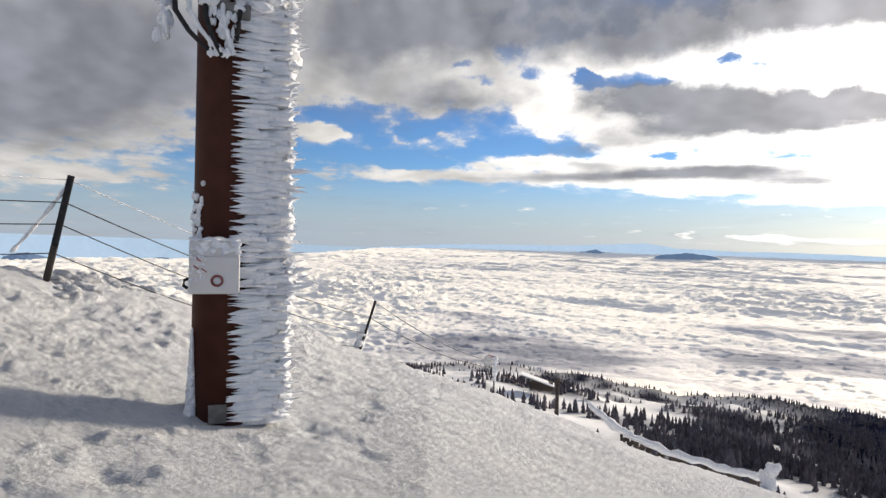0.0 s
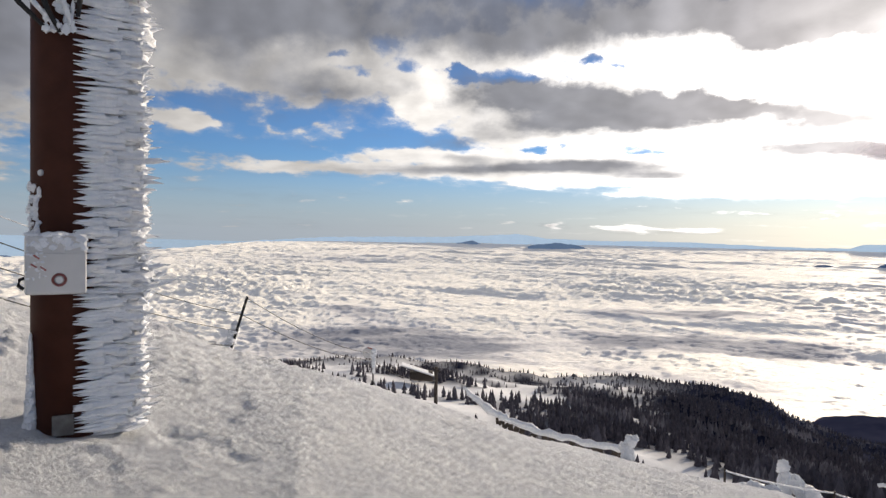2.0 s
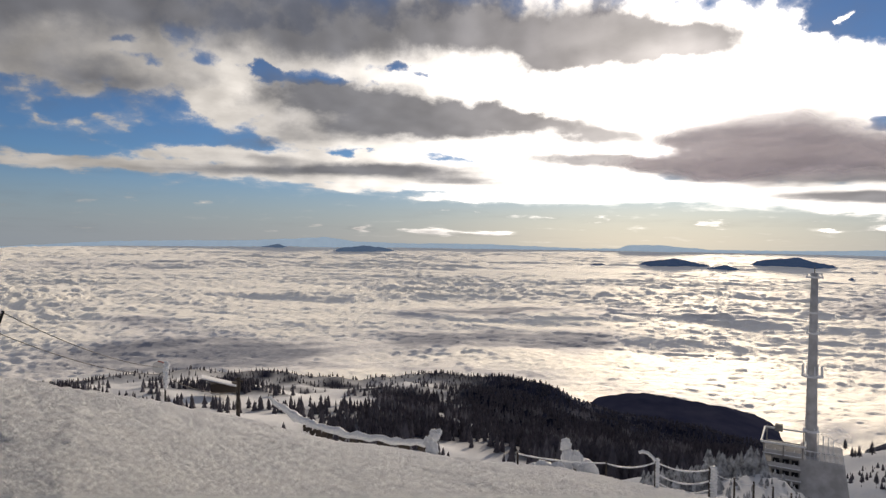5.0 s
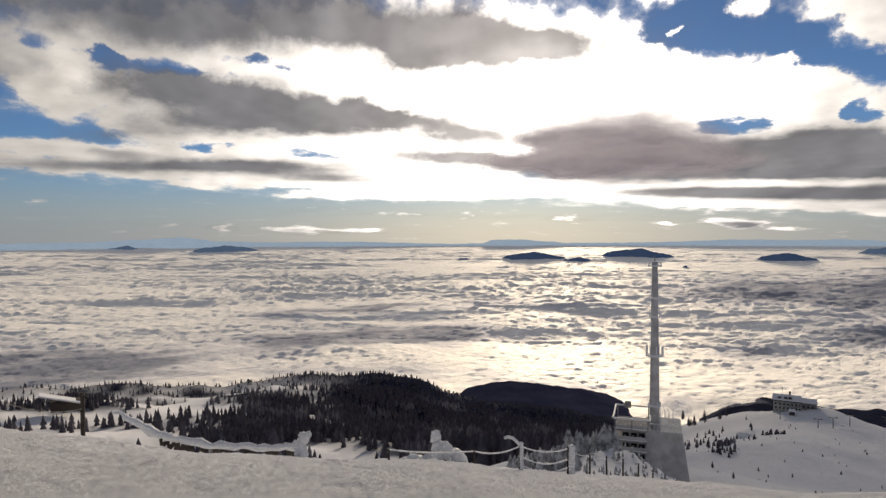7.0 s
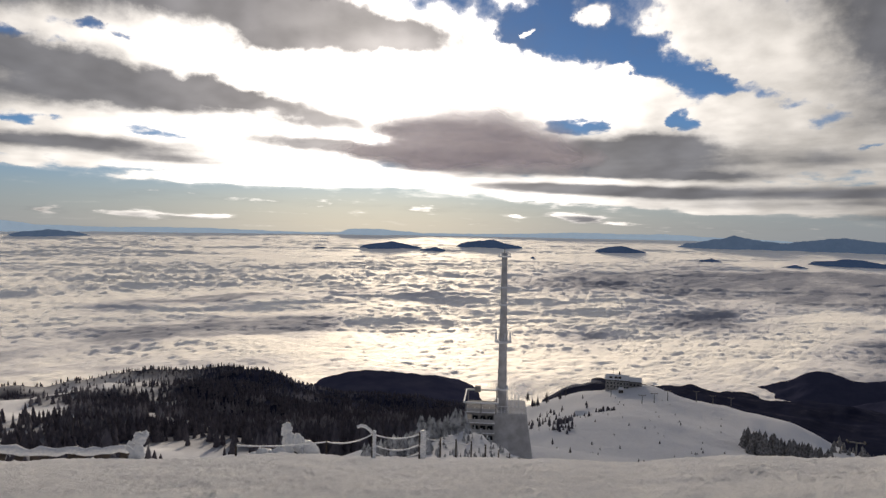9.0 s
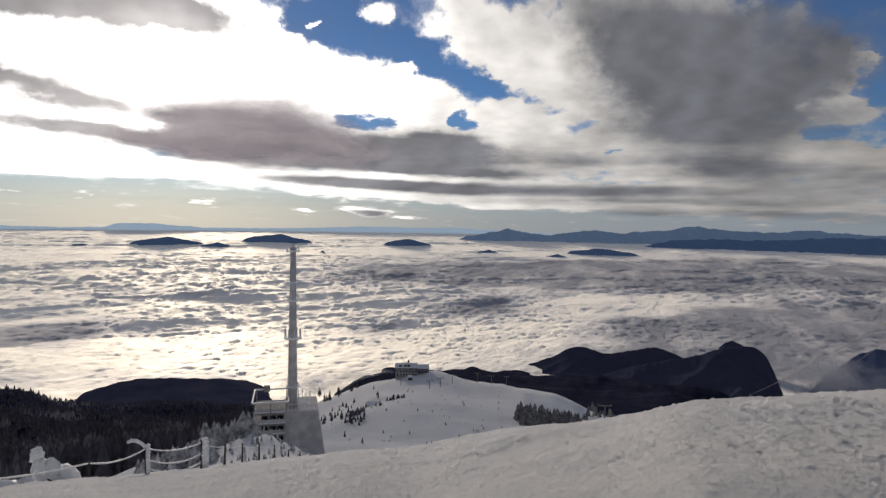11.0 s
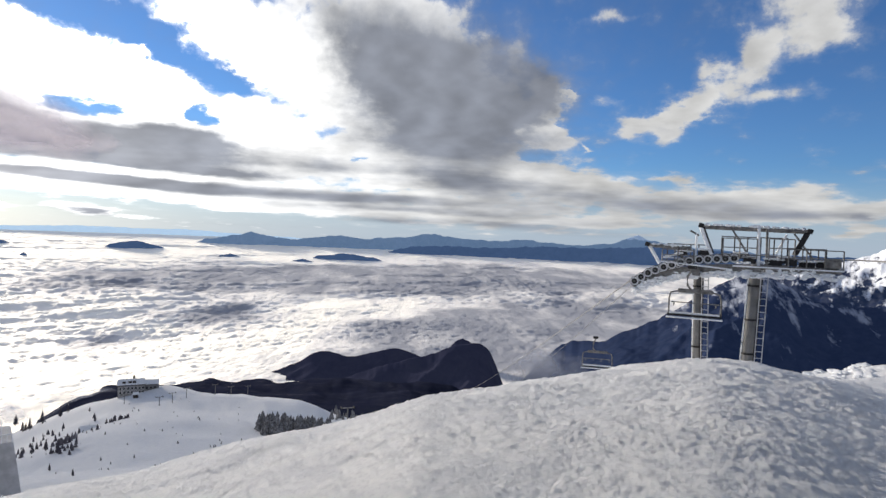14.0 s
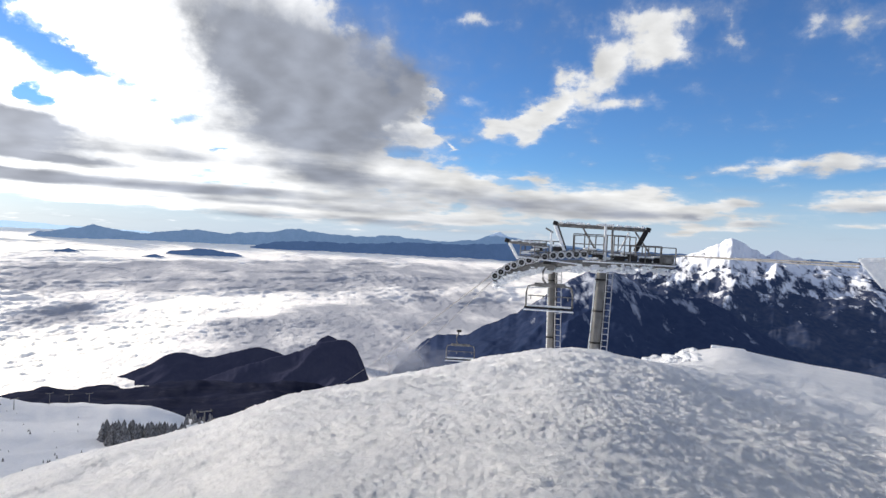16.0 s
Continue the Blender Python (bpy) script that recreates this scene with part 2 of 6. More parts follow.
bank(138.3, 6.9, 7.2, 0.79, 3, 1)
grey(139.0, 6.7, 6.4, 0.43, 2, 0.55)
bank(132.8, 4, 2.1, 0.46, 2, 0.8)
grey(132.8, 3.8, 1.7, 0.28, 2, 0.5)
bank(141.4, 4.2, 3.9, 0.85, 3, 1.1)
grey(141.8, 3.6, 3.5, 0.43, 2, 0.65)
bank(134.7, 2.4, 1.9, 0.41, 6, 0.9)
grey(134.4, 2.2, 1.4, 0.28, 4, 0.8)
bank(141, 17.6, 3.6, 1.55, -2, 0.6)
bank(141.8, 2.3, 3.5, 0.26, 2, 0.7)
grey(129.5, 2.6, 0.8, 0.33, -3, 0.7)
grey(-31.5, 12.4, 15.5, 4.47, 8, 0.45)
grey(-1.2, 17.7, 11.7, 2.73, 1, 0.45)
bank(14.2, 16, 7.3, 1.62, 5, 0.9)
grey(15.6, 16.7, 7.0, 1.43, 5, 0.25)
grey(92.7, 14.1, 9.0, 3.51, -7, 0.5)
grey(96.6, 9.4, 5.9, 2.69, -12, 0.4)
grey(101.8, 3.1, 6.2, 1.34, -3, 0.4)
grey(96.4, 12.8, 7.3, 2.86, -10, 0.3)
bank(-4.2, 14.7, 7.6, 2.36, 1, 0.5)
grey(-25.7, 12.5, 10.4, 3.56, 7, 0.55)
grey(-34.5, 7.2, 9.7, 2.07, 7, 0.4)
grey(98.3, 13.9, 6.6, 2.96, -18, 0.45)
grey(85.6, 17.9, 7.3, 1.75, -5, 0.25)
bank(16.8, 10.2, 8.6, 1.97, 6, 0.9)
bank(15.1, 12.4, 6.5, 1.28, 2, 0.7)
bank(16.8, 6.4, 8.5, 0.99, 1, 0.8)
grey(22.1, 6.4, 3.8, 0.47, -1, 0.3)
bank(15.9, 15.6, 5.8, 1.04, 5, 0.6)
grey(100.8, 13.0, 5.0, 3.75, -42, 0.5)
bank(22.5, 13.3, 8.4, 1.02, -2, 0.35)
bank(110.3, 1.7, 6, 0.61, 1, 1)
grey(110.3, 1.5, 5.0, 0.35, 2, 0.5)
bank(123.3, 2.9, 9.5, 0.75, 1, 0.8)
grey(125.0, 2.7, 5.9, 0.42, 0, 0.5)
bank(122.2, 3, 8.4, 0.99, -2, 0.6)
bank(131.1, 1.7, 3.4, 0.31, 5, 0.7)
bank(124.9, 4.4, 3.4, 0.65, 1, 0.7)
bank(128.6, 1.3, 1.4, 0.39, 18, 0.8)
grey(47.3, 16.7, 7.5, 1.30, -8, 0.95)
grey(37.8, 16.8, 5.1, 1.38, -8, 0.4)
grey(44.0, 17.3, 9.0, 1.44, -4, 0.5)
grey(32.7, 10.8, 6.9, 0.68, -2, 0.5)
bank(104.3, 5.2, 3.6, 1.29, -13, 0.6)
grey(71.8, 3.6, 10.7, 0.31, -1, 0.5)
bank(72.3, 2.6, 11.2, 0.26, -1, 0.5)
grey(72.3, 2.6, 11.2, 0.26, -1, -0.5)
grey(88.3, 3.9, 9.5, 0.25, -3, -0.45)
grey(96.6, 1.6, 9.4, 0.19, -2, -0.5)
grey(72.6, 4.6, 7.8, 0.27, -1, 0.5)
grey(81.0, 3.0, 10.2, 0.34, -1, 0.5)
grey(76.9, 3.9, 10.1, 0.28, -1, -0.7)
grey(85.1, 2.4, 12.2, 0.25, -0, -0.5)
grey(95.2, 13.1, 6.3, 3.49, -29, 0.35)
grey(82.0, 14.7, 3.7, 2.30, -51, -0.4)
# unseen sky: broken cloud added overhead and behind to set the snow's light
bank(40, 50, 170, 17, 0, 1.1)
grey(40.0, 56.0, 170.0, 24.0, 0, 2.0)
bank(-100, 25, 45, 14, 0, 0.8)
grey(-100.0, 25.0, 40.0, 12.0, 0, 0.6)
grey(-120.0, 16.0, 50.0, 16.0, 0, 1.4)
bank(-160, 28, 50, 18, 0, 1)
bank(175, 14, 14, 5, 0, 0.8)
bank(-170, 20, 25, 8, 0, 0.7)

cover = wstep(wmath("MULTIPLY_ADD", wmath("SUBTRACT", puffs, 0.5), 2.0, wmath("MULTIPLY_ADD", streaks, 0.9, sums["bank"])), 0.32, 0.98)
veil = wstep(wmath("MULTIPLY_ADD", wmath("SUBTRACT", puffs, 0.5), 1.5, sums["bank"]), 0.1, 1.0, 0.0, 0.4)
cover = wmath("MAXIMUM", cover, veil)
billows = wmath("MULTIPLY_ADD", wmath("SUBTRACT", puffs, 0.5), 0.55, wmath("MULTIPLY", wmath("SUBTRACT", body_noise, 0.5), 0.3))
thick = wstep(wmath("ADD", billows, wmath("MULTIPLY_ADD", streaks, 0.9, sums["grey"])), 0.0, 1.4)
sun_dot = wn("ShaderNodeVectorMath", (way, tuple(sun_from)), operation="DOT_PRODUCT").outputs[1]
near_sun = wmath("POWER", wmath("MAXIMUM", sun_dot, 0.0), 22.0)
core_sun = wmath("POWER", wmath("MAXIMUM", sun_dot, 0.0), 160.0)

air = wn("ShaderNodeTexSky", sky_type="NISHITA", sun_disc=False, sun_elevation=radians(SUN_EL), sun_rotation=radians(SUN_AZ), altitude=1700.0, air_density=1.0, dust_density=0.3, ozone_density=2.0)
air_col = wn("ShaderNodeVectorMath", (air.outputs[0], (0.043, 0.061, 0.087)), operation="MULTIPLY").outputs[0]
wide_sun = wmath("POWER", wmath("MAXIMUM", sun_dot, 0.0), 5.0)
glow = wmath("MULTIPLY_ADD", wide_sun, 0.45, near_sun)
mist = wn("ShaderNodeVectorMath", (wn("ShaderNodeCombineXYZ", (glow, glow, glow)).outputs[0], (0.54, 0.44, 0.28), (0.29, 0.335, 0.40)), operation="MULTIPLY_ADD").outputs[0]
air_col = wmix(wstep(el, 7.0, -0.5, 0.0, 0.9), air_col, mist)

lit = wmath("MULTIPLY_ADD", wide_sun, 1.15, wmath("MULTIPLY_ADD", near_sun, 2.3, wmath("MULTIPLY_ADD", core_sun, 7.0, wmath("MULTIPLY_ADD", wmath("MAXIMUM", wmath("MULTIPLY", sun_dot, -1.0), 0.0), 0.55, 0.45))))
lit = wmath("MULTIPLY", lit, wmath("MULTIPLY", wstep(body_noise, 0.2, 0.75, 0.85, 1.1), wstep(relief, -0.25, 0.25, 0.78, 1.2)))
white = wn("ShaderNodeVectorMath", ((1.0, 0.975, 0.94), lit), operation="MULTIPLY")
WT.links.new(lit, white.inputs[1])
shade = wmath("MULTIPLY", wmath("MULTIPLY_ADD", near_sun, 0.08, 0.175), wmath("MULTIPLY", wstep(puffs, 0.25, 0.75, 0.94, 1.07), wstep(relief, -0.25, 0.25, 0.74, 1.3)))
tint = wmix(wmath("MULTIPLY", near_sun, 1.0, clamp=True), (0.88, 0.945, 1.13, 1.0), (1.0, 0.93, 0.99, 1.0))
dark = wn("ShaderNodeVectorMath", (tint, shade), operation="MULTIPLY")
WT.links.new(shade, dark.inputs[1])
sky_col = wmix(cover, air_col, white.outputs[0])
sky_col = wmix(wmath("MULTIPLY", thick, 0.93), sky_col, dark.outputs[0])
bg = wn("ShaderNodeBackground", (sky_col, 1.0))
wn("ShaderNodeOutputWorld", (bg.outputs[0],))

# ---------------- materials ----------------


class Mat:
    """A small node-material maker."""

    def __init__(self, name, rough=0.7, metal=0.0):
        self.m = bpy.data.materials.new(name)
        self.m.use_nodes = True
        self.t = self.m.node_tree
        self.p = self.t.nodes["Principled BSDF"]
        self.p.inputs["Roughness"].default_value = rough
        self.p.inputs["Metallic"].default_value = metal
        self.co = self.t.nodes.new("ShaderNodeTexCoord").outputs["Object"]

    def node(self, kind, **ins):
        n = self.t.nodes.new(kind)
        for k, v in ins.items():
            s = n.inputs[k.replace("_", " ")]
            if isinstance(v, bpy.types.NodeSocket):
                self.t.links.new(v, s)
            else:
                s.default_value = v
        return n

    def noise(self, scale, detail=4.0, rough=0.55, at=None):
        return self.node("ShaderNodeTexNoise", Vector=at or self.co, Scale=scale, Detail=detail, Roughness=rough).outputs[0]

    def stretched(self, s):
        n = self.node("ShaderNodeMapping", Vector=self.co)
        n.inputs["Scale"].default_value = s
        return n.outputs[0]

    def ramp(self, fac, *stops):
        n = self.node("ShaderNodeValToRGB", Fac=fac)
        e = n.color_ramp.elements
        while len(e) < len(stops):
            e.new(0.5)
        for i, (pos, col) in enumerate(stops):
            e[i].position, e[i].color = pos, (*col, 1.0)
        return n.outputs[0]

    def mix(self, f, a, b):
        n = self.t.nodes.new("ShaderNodeMix")
        n.data_type = "RGBA"
        for s, v in ((n.inputs[0], f), (n.inputs[6], a), (n.inputs[7], b)):
            if isinstance(v, bpy.types.NodeSocket):
                self.t.links.new(v, s)
            else:
                s.default_value = (*v, 1.0) if isinstance(v, tuple) else v
        return n.outputs[2]

    def base(self, col):
        if isinstance(col, tuple):
            self.p.inputs["Base Color"].default_value = (*col, 1.0)
        else:
            self.t.links.new(col, self.p.inputs["Base Color"])
        return self

    def bump(self, height, strength, dist):
        n = self.node("ShaderNodeBump", Height=height, Strength=strength, Distance=dist)
        prev = self.p.inputs["Normal"]
        if prev.is_linked:
            self.t.links.new(prev.links[0].from_socket, n.inputs["Normal"])
        self.t.links.new(n.outputs[0], prev)
        return self


def plain(name, c0, c1, scale=8.0, rough=0.7, metal=0.0, bump=0.3, dist=0.01):
    k = Mat(name, rough, metal)
    k.base(k.mix(k.ramp(k.noise(scale, 6.0), (0.35, (0, 0, 0)), (0.65, (1, 1, 1))), c0, c1))
    return k.bump(k.noise(scale * 5, 3.0), bump, dist).m


def attribute(k, name):
    n = k.t.nodes.new("ShaderNodeAttribute")
    n.attribute_name = name
    return n.outputs["Fac"]


def snow_ground():
    k = Mat("wind_packed_snow", 0.75)
    k.p.inputs["Specular IOR Level"].default_value = 0.0
    snow = k.ramp(k.noise(0.9, 6.0), (0.3, (0.78, 0.795, 0.83)), (0.7, (0.87, 0.88, 0.895)))
    # glazed grey crust beside powder, in wind-drawn flecks; relief shade is put into it
    glaze = k.noise(11.0, 9.0, 0.8, k.stretched((0.75, 1.25, 1.0)))
    crust = k.ramp(glaze, (0.38, (0.84, 0.845, 0.865)), (0.47, (0.96, 0.965, 0.972)), (0.60, (1.0, 1.0, 1.0)))
    tone = k.t.nodes.new("ShaderNodeVectorMath")
    tone.operation = "MULTIPLY"
    k.t.links.new(snow, tone.inputs[0])
    k.t.links.new(crust, tone.inputs[1])
    snow = tone.outputs[0]
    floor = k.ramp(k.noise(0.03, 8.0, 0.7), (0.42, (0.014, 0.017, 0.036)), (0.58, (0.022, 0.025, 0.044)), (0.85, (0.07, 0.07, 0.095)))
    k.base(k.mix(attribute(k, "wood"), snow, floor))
    k.bump(k.noise(0.16, 4.0, 0.6), 0.6, 1.0)
    k.bump(k.noise(1.9, 5.0, 0.6, k.stretched((0.7, 1.3, 1.0))), 0.45, 0.09)
    k.bump(k.noise(7.0, 8.0, 0.75, k.stretched((0.8, 1.2, 1.0))), 0.8, 0.09)
    k.bump(k.noise(18.0, 6.0, 0.75), 0.75, 0.04)
    return k.m


def cloud_top():
    k = Mat("cloud_top", 0.8)
    # random tone, plus cloud shadow on the sheet put into its colour
    sea_shade = k.node("ShaderNodeMath", Value=k.noise(0.006, 6.0, 0.62, k.stretched((0.55, 1.2, 1.0))))
    sea_shade.operation = "MULTIPLY_ADD"
    sea_shade.inputs[1].default_value = 0.8
    k.t.links.new(attribute(k, "sea_shade"), sea_shade.inputs[2])
    tone = k.ramp(sea_shade.outputs[0], (0.45, (0.99, 0.965, 0.90)), (0.68, (0.80, 0.79, 0.78)), (1.0, (0.32, 0.335, 0.38)))
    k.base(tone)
    k.p.inputs["Specular IOR Level"].default_value = 0.0
    k.bump(k.noise(0.016, 6.0, 0.6, k.stretched((0.7, 1.25, 1.0))), 1.0, 16.0)
    k.bump(k.noise(0.05, 7.0, 0.6), 0.6, 5.0)
    # light wanders inside the vapour, so slopes shade more softly than a solid would
    soft = k.node("ShaderNodeVectorMath", Vector=k.p.inputs["Normal"].links[0].from_socket)
    soft.operation = "MULTIPLY_ADD"
    soft.inputs[1].default_value, soft.inputs[2].default_value = (0.38, 0.38, 0.38), (0.0, 0.0, 0.62)
    k.t.links.new(soft.outputs[0], k.p.inputs["Normal"])
    # droplets throw light forward: a broad and a narrower lobe towards the sun
    dimmed = k.node("ShaderNodeVectorMath", Vector=tone)
    dimmed.operation = "SCALE"
    dimmed.inputs["Scale"].default_value = 0.40
    broad = k.node("ShaderNodeBsdfGlossy", Roughness=0.9, Color=tone, Normal=soft.outputs[0])
    narrow = k.node("ShaderNodeBsdfGlossy", Roughness=0.72, Color=dimmed.outputs[0], Normal=soft.outputs[0])
    both = k.node("ShaderNodeMixShader", Fac=0.35)
    k.t.links.new(k.p.outputs[0], both.inputs[1])
    k.t.links.new(broad.outputs[0], both.inputs[2])
    every = k.t.nodes.new("ShaderNodeAddShader")
    k.t.links.new(both.outputs[0], every.inputs[0])
    k.t.links.new(narrow.outputs[0], every.inputs[1])
    last = every.outputs[0]
    k.t.links.new(last, k.t.nodes["Material Output"].inputs[0])
    return k.m


def far_rock(name, low, high, snow, level, soft, scale=0.006, air=None, facing=None):
    """Distant mountain: dark woods below, snow above a broken line."""
    k = Mat(name, 0.95)
    k.p.inputs["Specular IOR Level"].default_value = 0.0
    z = k.node("ShaderNodeSeparateXYZ", Vector=k.co).outputs[2]
    where = k.co
    if facing is not None:  # gullies and snow bands run down the slope that faces us
        t, r = radians(facing), (math.sin(radians(facing)), math.cos(radians(facing)), 0.0)
        across = k.node("ShaderNodeVectorMath", Vector=k.co)
        across.operation = "DOT_PRODUCT"
        across.inputs[1].default_value = (math.cos(t), -math.sin(t), 0.25)
        away = k.node("ShaderNodeVectorMath", Vector=k.co)
        away.operation = "DOT_PRODUCT"
        away.inputs[1].default_value = (0.22 * r[0], 0.22 * r[1], 0.35)
        where = k.node("ShaderNodeCombineXYZ", X=across.outputs[1], Y=away.outputs[1]).outputs[0]
    n = k.noise(scale, 9.0, 0.66, where)
    h = k.node("ShaderNodeMath", Value=z)
    h.operation = "MULTIPLY_ADD"
    h.inputs[1].default_value = 1.0 / soft
    h.inputs[2].default_value = -level / soft - 1.0
    s = k.t.nodes.new("ShaderNodeMath")
    s.operation = "MULTIPLY_ADD"
    k.t.links.new(n, s.inputs[0])
    s.inputs[1].default_value = 3.0
    k.t.links.new(h.outputs[0], s.inputs[2])
    f = k.ramp(s.outputs[0], (0.35, (0, 0, 0)), (0.65, (1, 1, 1)))
    dark = k.ramp(k.noise(scale * 2, 6.0), (0.35, low), (0.7, high))
    k.base(k.mix(f, dark, snow))
    if air:  # haze of the air in front, put in as an even glow
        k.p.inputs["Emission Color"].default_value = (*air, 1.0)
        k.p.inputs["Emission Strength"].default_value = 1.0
    return k.m


SNOW = snow_ground()
CLOUD = cloud_top()


def spruce_needles():
    """Dark needles, with bare, snow-dusted stands in patches."""
    k = Mat("dark_spruce", 0.95)
    dusted = k.ramp(k.noise(0.011, 5.0, 0.7), (0.54, (0, 0, 0)), (0.68, (1, 1, 1)))
    needles = k.ramp(k.noise(0.3, 6.0), (0.35, (0.070, 0.066, 0.082)), (0.65, (0.135, 0.128, 0.148)))
    k.base(k.mix(dusted, needles, (0.34, 0.33, 0.36)))
    return k.m


SPRUCE = spruce_needles()
SPRUCE.node_tree.nodes["Principled BSDF"].inputs["Specular IOR Level"].default_value = 0.0
FROSTED = plain("frosted_needles", (0.16, 0.165, 0.175), (0.62, 0.64, 0.67), 1.2, 0.9)
TWIGS = plain("rimed_twigs", (0.075, 0.070, 0.070), (0.34, 0.34, 0.35), 1.5, 0.9)
RIMED = plain("rimed_concrete", (0.42, 0.42, 0.43), (0.62, 0.62, 0.64), 0.7, 0.9)
WOOD = plain("weathered_timber", (0.035, 0.028, 0.024), (0.075, 0.06, 0.05), 3.0, 0.85)
ROPE = plain("frosted_rope", (0.45, 0.46, 0.48), (0.75, 0.77, 0.80), 12.0, 0.8)
RED = plain("faded_red_plastic", (0.34, 0.10, 0.09), (0.42, 0.16, 0.14), 20.0, 0.5)
WALL = plain("grey_render", (0.16, 0.155, 0.16), (0.24, 0.235, 0.24), 0.9, 0.9)
GLASS = plain("dark_window_glass", (0.012, 0.014, 0.018), (0.02, 0.022, 0.028), 2.0, 0.12, 0.0, 0.02)
FROST = plain("rime_frost", (0.74, 0.77, 0.82), (0.90, 0.91, 0.93), 9.0, 0.55, 0.0, 0.6, 0.02)
STEEL = plain("weathered_steel", (0.10, 0.095, 0.09), (0.24, 0.235, 0.23), 5.0, 0.65, 0.15)
BROWN = plain("brown_paint", (0.050, 0.017, 0.011), (0.066, 0.023, 0.015), 5.0, 0.6, 0.0, 0.2, 0.004)
BROWN.node_tree.nodes["Principled BSDF"].inputs["Specular IOR Level"].default_value = 0.15
DARK = plain("dark_iron", (0.012, 0.012, 0.014), (0.03, 0.028, 0.028), 14.0, 0.6, 0.4)
TUBE = plain("galvanised_tube", (0.15, 0.148, 0.145), (0.26, 0.255, 0.25), 1.2, 0.6, 0.1, 0.1)
CONCRETE = plain("frosted_concrete", (0.24, 0.235, 0.23), (0.40, 0.39, 0.39), 0.8, 0.9)
WHITE = plain("white_enamel", (0.62, 0.61, 0.60), (0.70, 0.69, 0.68), 3.0, 0.45)
# haze is put into these ranges: blue or pale base colours and a glow
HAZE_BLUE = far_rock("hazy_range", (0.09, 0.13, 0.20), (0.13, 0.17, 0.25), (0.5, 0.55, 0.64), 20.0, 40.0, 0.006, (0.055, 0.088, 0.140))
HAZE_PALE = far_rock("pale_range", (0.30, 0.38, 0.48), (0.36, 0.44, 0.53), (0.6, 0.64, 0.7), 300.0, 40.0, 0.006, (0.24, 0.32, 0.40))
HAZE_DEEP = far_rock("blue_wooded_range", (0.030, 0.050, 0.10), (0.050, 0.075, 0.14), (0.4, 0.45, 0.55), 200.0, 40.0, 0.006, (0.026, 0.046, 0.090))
# distance haze in these too: blue in the dark tones and a faint glow
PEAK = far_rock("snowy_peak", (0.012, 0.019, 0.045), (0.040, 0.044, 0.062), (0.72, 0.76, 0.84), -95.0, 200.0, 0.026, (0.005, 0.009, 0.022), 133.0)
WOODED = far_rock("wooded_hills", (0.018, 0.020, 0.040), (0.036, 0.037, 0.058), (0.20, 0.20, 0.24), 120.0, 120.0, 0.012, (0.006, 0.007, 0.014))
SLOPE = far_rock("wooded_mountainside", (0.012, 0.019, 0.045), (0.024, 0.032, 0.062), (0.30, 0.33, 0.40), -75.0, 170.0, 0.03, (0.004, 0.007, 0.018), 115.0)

# ---------------- noise and mesh helpers ----------------


def lattice(ix, iy, seed):
    h = (ix.astype(np.int64) * 374761393 + iy.astype(np.int64) * 668265263 + seed * 1274126177) & 0x7FFFFFFF
    h = ((h ^ (h >> 13)) * 1274126177) & 0x7FFFFFFF
    return ((h ^ (h >> 16)) & 0xFFFF) * (2 * math.pi / 65536.0)


def gnoise(x, y, seed=0):
    ix, iy = np.floor(x), np.floor(y)
    fx, fy = x - ix, y - iy
    u, v = fx * fx * fx * (fx * (fx * 6 - 15) + 10), fy * fy * fy * (fy * (fy * 6 - 15) + 10)

    def g(dx, dy):
        a = lattice(ix + dx, iy + dy, seed)
        return np.cos(a) * (fx - dx) + np.sin(a) * (fy - dy)

    return ((1 - u) * (1 - v) * g(0, 0) + u * (1 - v) * g(1, 0) + (1 - u) * v * g(0, 1) + u * v * g(1, 1)) * 1.5


def fbm(x, y, octaves=5, seed=0, gain=0.5):
    total, amp = 0.0, 1.0
    for o in range(octaves):
        total = total + amp * gnoise(x * 2.03 ** o + 17.3 * o, y * 2.03 ** o - 9.1 * o, seed + o)
        amp *= gain
    return total


def ridged(x, y, octaves=5, seed=0):
    total, amp = 0.0, 1.0
    for o in range(octaves):
        total = total + amp * (1 - np.abs(gnoise(x * 2.1 ** o, y * 2.1 ** o, seed + o)) * 2)
        amp *= 0.5
    return total / 1.9


def grid_mesh(name, X, Y, Z, material, attrs=None, wrap=False):
    """A smooth sheet from 2D arrays."""
    n, m = X.shape
    me = bpy.data.meshes.new(name)
    co = np.stack([X, Y, Z], -1).reshape(-1, 3).astype(np.float32)
    i, j = np.meshgrid(np.arange(n - 1), np.arange(m if wrap else m - 1), indexing="ij")
    k = (j + 1) % m
    quads = np.stack([i * m + j, i * m + k, (i + 1) * m + k, (i + 1) * m + j], -1).reshape(-1, 4).astype(np.int32)
    me.vertices.add(len(co))
    me.vertices.foreach_set("co", co.ravel())
    me.loops.add(quads.size)
    me.loops.foreach_set("vertex_index", quads.ravel())
    me.polygons.add(len(quads))
    me.polygons.foreach_set("loop_start", np.arange(0, quads.size, 4, dtype=np.int32))
    me.polygons.foreach_set("use_smooth", np.ones(len(quads), dtype=bool))
    me.update(calc_edges=True)
    for key, val in (attrs or {}).items():
        me.attributes.new(key, "FLOAT", "POINT").data.foreach_set("value", val.ravel().astype(np.float32))
    me.materials.append(material)
    return new(name, me)

# added dark strip that makes the leg's dark side

def polar(a, r):
    return r * np.sin(np.radians(a)), r * np.cos(np.radians(a))


